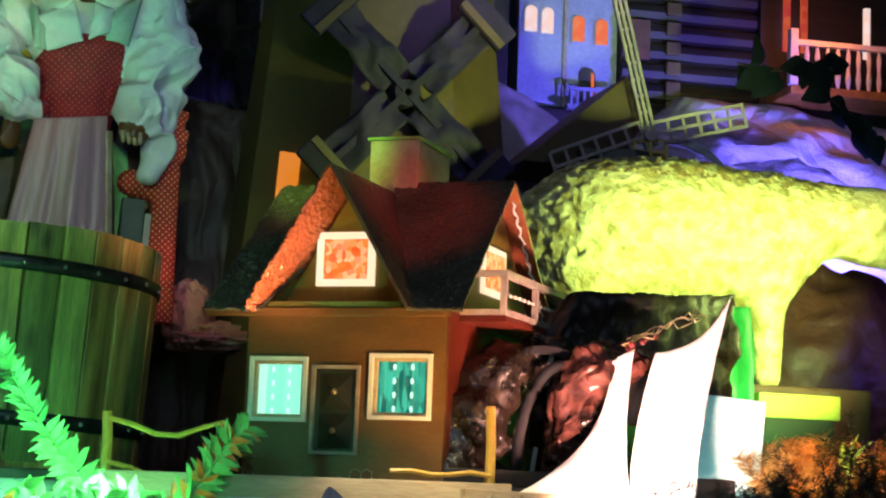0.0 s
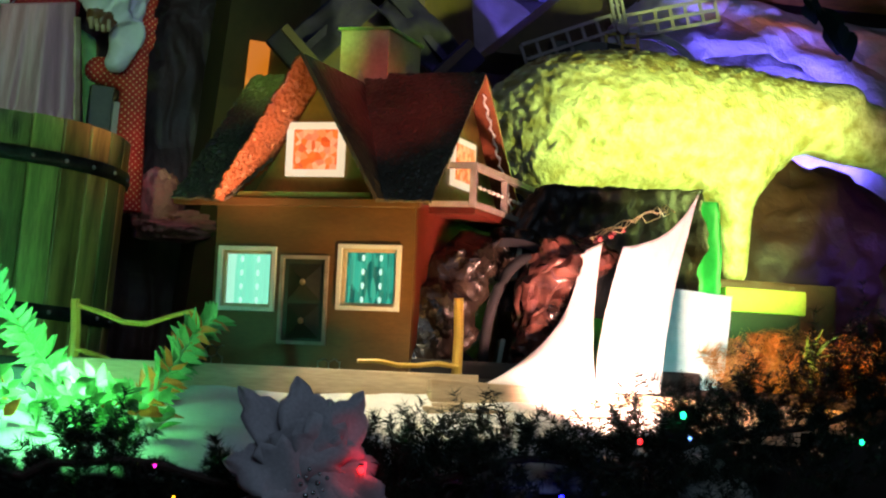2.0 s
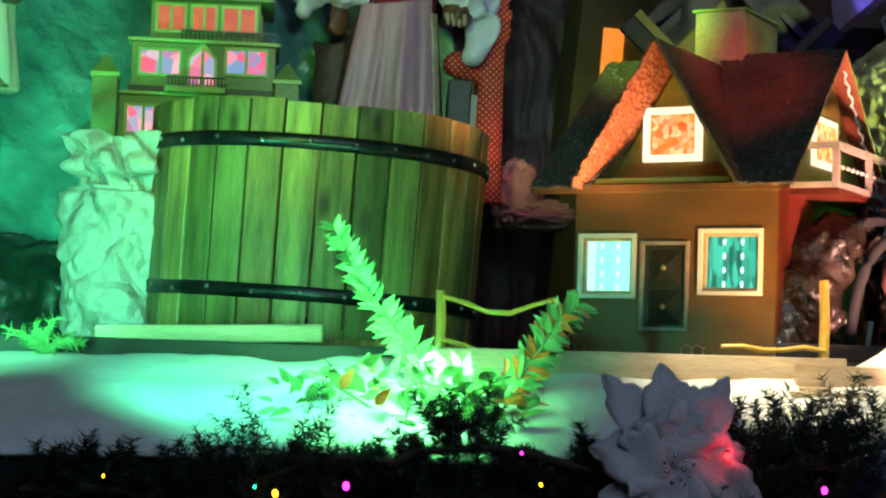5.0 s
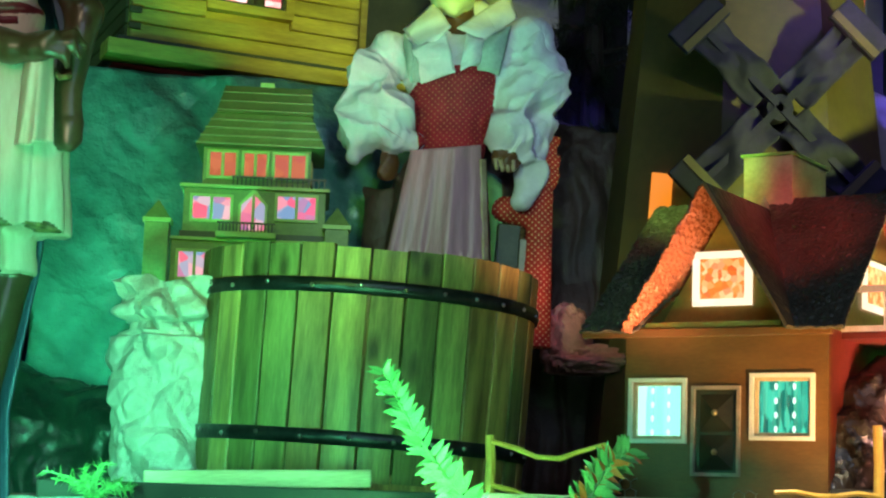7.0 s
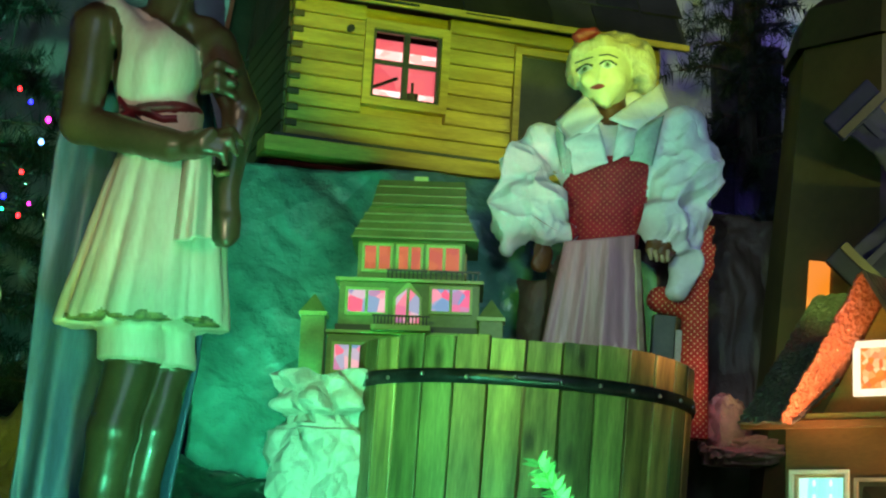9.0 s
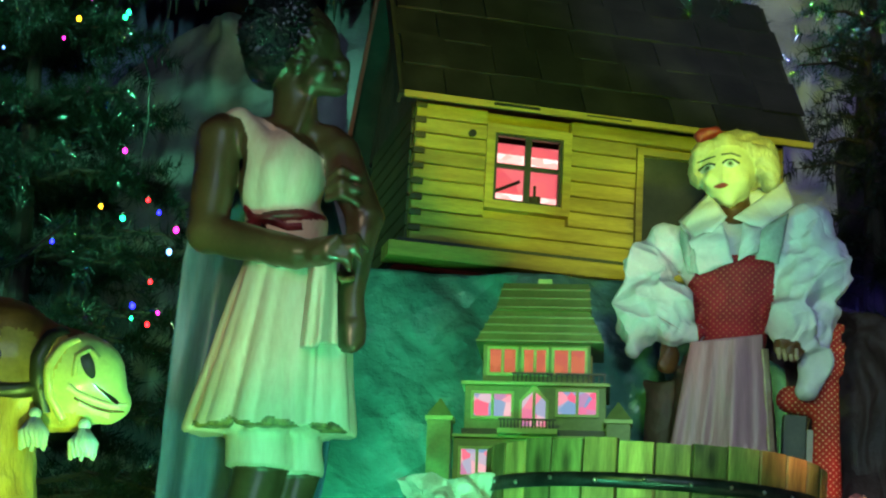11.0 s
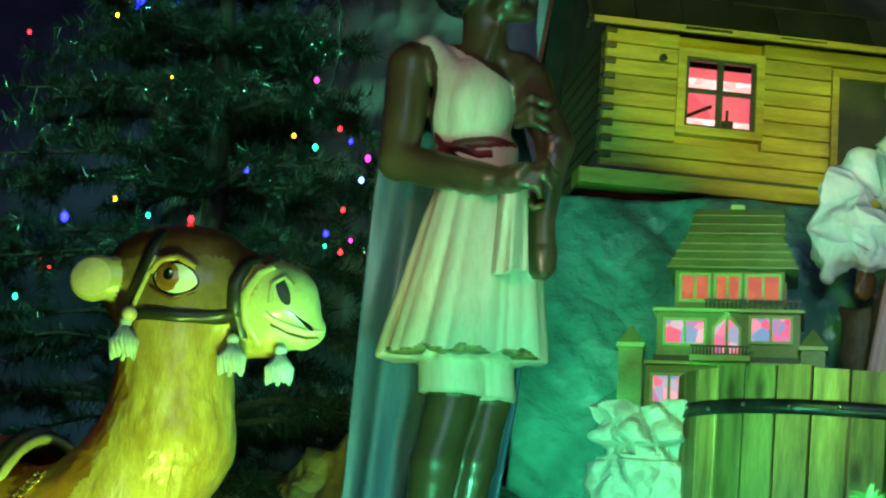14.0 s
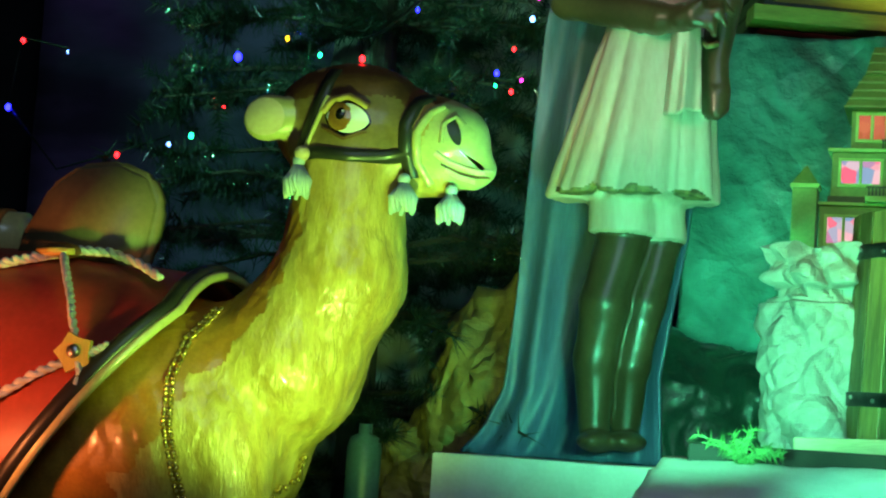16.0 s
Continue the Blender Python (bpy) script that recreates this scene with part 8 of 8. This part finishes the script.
# ---- garland along the front ----
def garland():
    t = thing("fir_garland", "dark fir garland along the stage front with fairy lights", "garland", pose(0, 0, 0))
    rng = random.Random(21)
    line = []
    for k in range(70):
        x = -0.30 + 2.10 * k / 69
        z = 1.310 - 0.035 * max(0, min(1, (0.14 - x) / 0.15)) + 0.018 * (x > 0.2) + 0.085 * max(0, x - 0.75) + 0.06 * max(0, min(1, (x - 0.98) / 0.3)) + 0.012 * math.sin(9 * x) + 0.008 * math.sin(23 * x)
        line.append(Vector((x, 2.44 + 0.01 * math.sin(17 * x), z)))
    part("wire", tube(line, 0.006, 6), M["bark"], t)
    nb = bmesh.new()
    for row, (dz, dy, n) in enumerate(((0.0, 0.0, 340), (-0.05, -0.03, 240), (0.02, 0.02, 340), (-0.10, -0.05, 150))):
        for k in range(n):
            s = rng.random() * 68
            i = int(s)
            p = line[i].lerp(line[i + 1], s - i) + Vector((0, dy, dz))
            x = p.x
            up = 0.045 + 0.05 * max(0, math.sin(9.3 * x + 1.0)) + (0.045 if x > 0.95 else 0.0) + 0.03 * math.exp(-((x - 0.02) / 0.05) ** 2) + 0.03 * math.exp(-((x - 0.28) / 0.05) ** 2)
            if 0.05 < x < 0.23 or 0.32 < x < 0.44:
                up, p = 0.55 * up, p - Vector((0, 0, 0.034))
            d = Vector((rng.gauss(0, 0.5), rng.gauss(0, 0.5), rng.gauss(0.55, 0.5))).normalized()
            e = p + d * up * rng.uniform(0.6, 1.25)
            needles(nb, [p, p.lerp(e, 0.5), e], 135, 0.019, 0.0016, 0.9, rng)
    tagged(part("needles", nb, M["needle"], t, "thin dark fir needles"), kind="stuff")
    solo("garland_shelf", box(-0.9, 1.9, 2.40, 2.60, 1.10, 1.235, 0.01), M["black"], "black ledge the garland lies on", "ledge", kind="structure")


garland()


# ---- silvery poinsettia ----
def poinsettia():
    t = thing("poinsettia", "large artificial poinsettia with silvery white cloth petals", "flower", pose(0.546, 2.355, 1.323))
    rng = random.Random(2)
    def petal(L, w):
        bm = bmesh.new()
        n, k = 30, 8
        g = []
        for i in range(n + 1):
            s = i / n
            hw = 1.12 * w / 2 * (math.sin(math.pi * min(1, s ** 0.75 * 0.98 + 0.02)) ** 0.8) * (1 + 0.42 * ((s * 3.4 + 0.2) % 1.0 - 0.5) * (0.2 < s < 0.9))
            if i == n:
                hw = 0.0008
            row = []
            for j in range(k + 1):
                q = 2 * j / k - 1
                row.append(bm.verts.new((s * L, q * hw, 0.016 * math.sin(2.4 * s) - 0.04 * s * s + 0.10 * hw * abs(q) + 0.004 * math.sin(9 * s + 3 * q))))
            g.append(row)
        for i in range(n):
            for j in range(k):
                bm.faces.new((g[i][j], g[i + 1][j], g[i + 1][j + 1], g[i][j + 1]))
        bmesh.ops.recalc_face_normals(bm, faces=bm.faces)
        bmesh.ops.solidify(bm, geom=bm.faces[:], thickness=0.0012)
        return bm
    for a, L, w, dz in ((97, 0.135, 0.082, 0.0), (128, 0.150, 0.066, -0.006), (58, 0.140, 0.070, -0.006), (168, 0.110, 0.080, 0.004), (14, 0.100, 0.085, 0.004), (-17, 0.125, 0.078, 0.006), (-70, 0.135, 0.075, 0.004), (-118, 0.105, 0.075, 0.0),
                        (-150, 0.125, 0.05, -0.008), (-40, 0.10, 0.06, -0.008), (75, 0.11, 0.07, 0.006)):
        part("petal", petal(L, w), M["petal"], t, smooth=True, m=pose(0, 0, 0, 90) @ pose(0, 0, dz, 0, 0, a) @ pose(0, 0, 0, 0, -6, 0))
    for k in range(11):
        a, r = k * 2.4, 0.006 + 0.016 * (k / 11) ** 0.5
        part("stamen", ball((r * math.cos(a), -0.026 - 0.006 * rng.random(), r * math.sin(a)), rng.uniform(0.0022, 0.0038), u=8, v=6), M["stamen"], t, smooth=True)
    part("stalk", tube([(0, 0, 0), (0, 0.03, -0.02), (0, 0.10, -0.05)], 0.004, 6), M["leaf"], t)


poinsettia()


# ---- plastic greenery in front of the fence ----
def sprig(t, pts, n, L0, L1, w, seed, mats, two=True):
    rng = random.Random(seed)
    ps = [Vector(p) for p in pts]
    part("stem", tube(ps, [0.004 - 0.0025 * i / len(ps) for i in range(len(ps))], 6), M["leaf"], t)
    shared = [mesh_of(blade(1.0, w, 0.18), mm, True) for mm in mats]
    for k in range(n):
        s = (k + 0.5) / n * (len(ps) - 1)
        i = min(int(s), len(ps) - 2)
        p = ps[i].lerp(ps[i + 1], s - i)
        d = (ps[i + 1] - ps[i]).normalized()
        L = L0 + (L1 - L0) * k / n
        side = d.cross(Vector((0, -1, 0))).normalized() * (1 if k % 2 else -1)
        for q in range(2 if two else 1):
            e = (side * rng.uniform(0.5, 1.2) + d * rng.uniform(0.2, 0.9) + Vector((0, -rng.uniform(0, 0.8), rng.uniform(-0.3, 0.3)))).normalized()
            ob = new("leaf", shared[rng.randrange(len(shared)) if rng.random() < 0.35 else 0])
            ob.parent = t
            ob.matrix_basis = face(p, e, (rng.gauss(0, 0.35), 0, rng.gauss(0, 0.35)), L * rng.uniform(0.8, 1.15))


def greenery():
    t = thing("plastic_sprig", "bright green plastic sprig with fleshy leaves", "plant", pose(0, 0, 0), "plastic sprigs")
    sprig(t, [(0.300, 2.76, 1.385), (0.266, 2.78, 1.416), (0.239, 2.79, 1.462), (0.203, 2.79, 1.506), (0.160, 2.80, 1.564), (0.132, 2.80, 1.615), (0.109, 2.80, 1.655)], 60, 0.046, 0.024, 0.36, 1, [M["leaf"]])
    t = thing("plastic_sprig", "green plastic sprig with some orange leaves", "plant", pose(0, 0, 0), "plastic sprigs")
    sprig(t, [(0.345, 2.76, 1.39), (0.400, 2.77, 1.43), (0.432, 2.78, 1.475), (0.458, 2.79, 1.520), (0.490, 2.79, 1.545)], 52, 0.042, 0.030, 0.36, 2, [M["leaf"], M["autumn"], M["autumn"]])
    t = thing("leafy_bush", "low bush of small bright green plastic leaves", "bush", pose(0.212, 2.590, 1.384))
    rng = random.Random(8)
    for k in range(22):
        part("twig", tube([(0, 0, -0.03), (rng.uniform(-0.13, 0.13), rng.uniform(-0.05, 0.06), rng.uniform(-0.06, 0.03))], 0.002, 5), M["leaf"], t)
    shared = [mesh_of(blade(0.027, 0.014, 0.2), mm, True) for mm in (M["leaf"], M["leaf"], M["leaf"], M["autumn"])]
    for k in range(298):
        x = rng.uniform(-0.19, 0.20) * rng.uniform(0.5, 1.0)
        ob = new("leaf", shared[3 if rng.random() < 0.05 else 0])
        ob.parent = t
        ob.matrix_basis = face((x, rng.uniform(-0.04, 0.06), rng.uniform(-0.085 + abs(x + 0.03) * 0.35, 0.075 - abs(x) * 0.2)), (rng.gauss(0, 1), rng.gauss(-0.2, 0.4), rng.gauss(0.5, 0.8)), (rng.gauss(0, 0.5), 0, rng.gauss(0.2, 0.5)), rng.uniform(0.7, 1.3))
    solo("autumn_leaf", blade(0.085, 0.035, 0.2), M["autumn"], "single orange plastic leaf on the bush", "leaf", pose(0.34, 2.62, 1.395, 30, -8, 5), smooth=True)
    # yellow-green fern by the sack
    t = thing("fern_sprig", "feathery light green plastic fern by the sack", "plant", pose(-0.33, 2.915, 1.440))
    rng = random.Random(4)
    bm = bmesh.new()
    for k in range(16):
        a = rng.uniform(-1.0, 1.1)
        L = rng.uniform(0.05, 0.11)
        pts = [(0, 0, 0), (L * 0.5 * math.sin(a), -0.02, L * 0.35), (L * math.sin(a) * 1.2, -0.03, L * 0.55 * abs(math.cos(a)))]
        tube(pts, [0.002, 0.0016, 0.001], 5, bm)
        needles(bm, pts, 30, 0.020, 0.003, 0.9, rng)
    part("fronds", bm, M["leaf"], t)
    solo("white_ledge", box(-0.43, 0.30, 2.94, 3.05, 1.30, 1.432, 0.012), M["snow"], "white cloth-covered ledge before the tub", "ledge")


greenery()


# ---- straw tufts on the right ----
def tufts():
    rng = random.Random(31)
    for k, (x, z, s) in enumerate(((1.45, 1.50, 0.8), (1.53, 1.47, 1.0), (1.62, 1.49, 1.1), (1.70, 1.46, 1.0), (1.55, 1.55, 0.7), (1.78, 1.53, 0.9))):
        t = thing("straw_tuft", "bristly tuft of orange dyed straw", "tuft", pose(x, 2.98 + 0.03 * (k % 3), DECK), "straw tufts")
        bm = bmesh.new()
        for j in range(18):
            d = Vector((rng.gauss(0, 0.6), rng.gauss(0, 0.5), 1)).normalized()
            needles(bm, [(0, 0, 0), tuple(d * 0.055 * s), tuple(d * 0.11 * s)], 90, 0.026, 0.0018, 0.9, rng)
        tagged(part("straw", bm, M["orange_tinsel"] if k % 2 else M["ochre_rock"], t), kind="stuff")
    t = thing("tuft_plant", "small green plastic plant among the straw", "plant", pose(1.60, 2.97, DECK))
    me = mesh_of(blade(0.07, 0.022, 0.3), M["leaf"], True)
    for k in range(7):
        ob = new("leaf", me)
        ob.parent = t
        ob.matrix_basis = aim((0, -0.02, 0.06), (math.cos(k * 0.9), -0.4, 0.7 + math.sin(k * 0.9)), 30 * k, 0.9)
    part("stem", tube([(0, -0.01, 0), (0, -0.02, 0.065)], 0.003, 6), M["leaf"], t)


tufts()
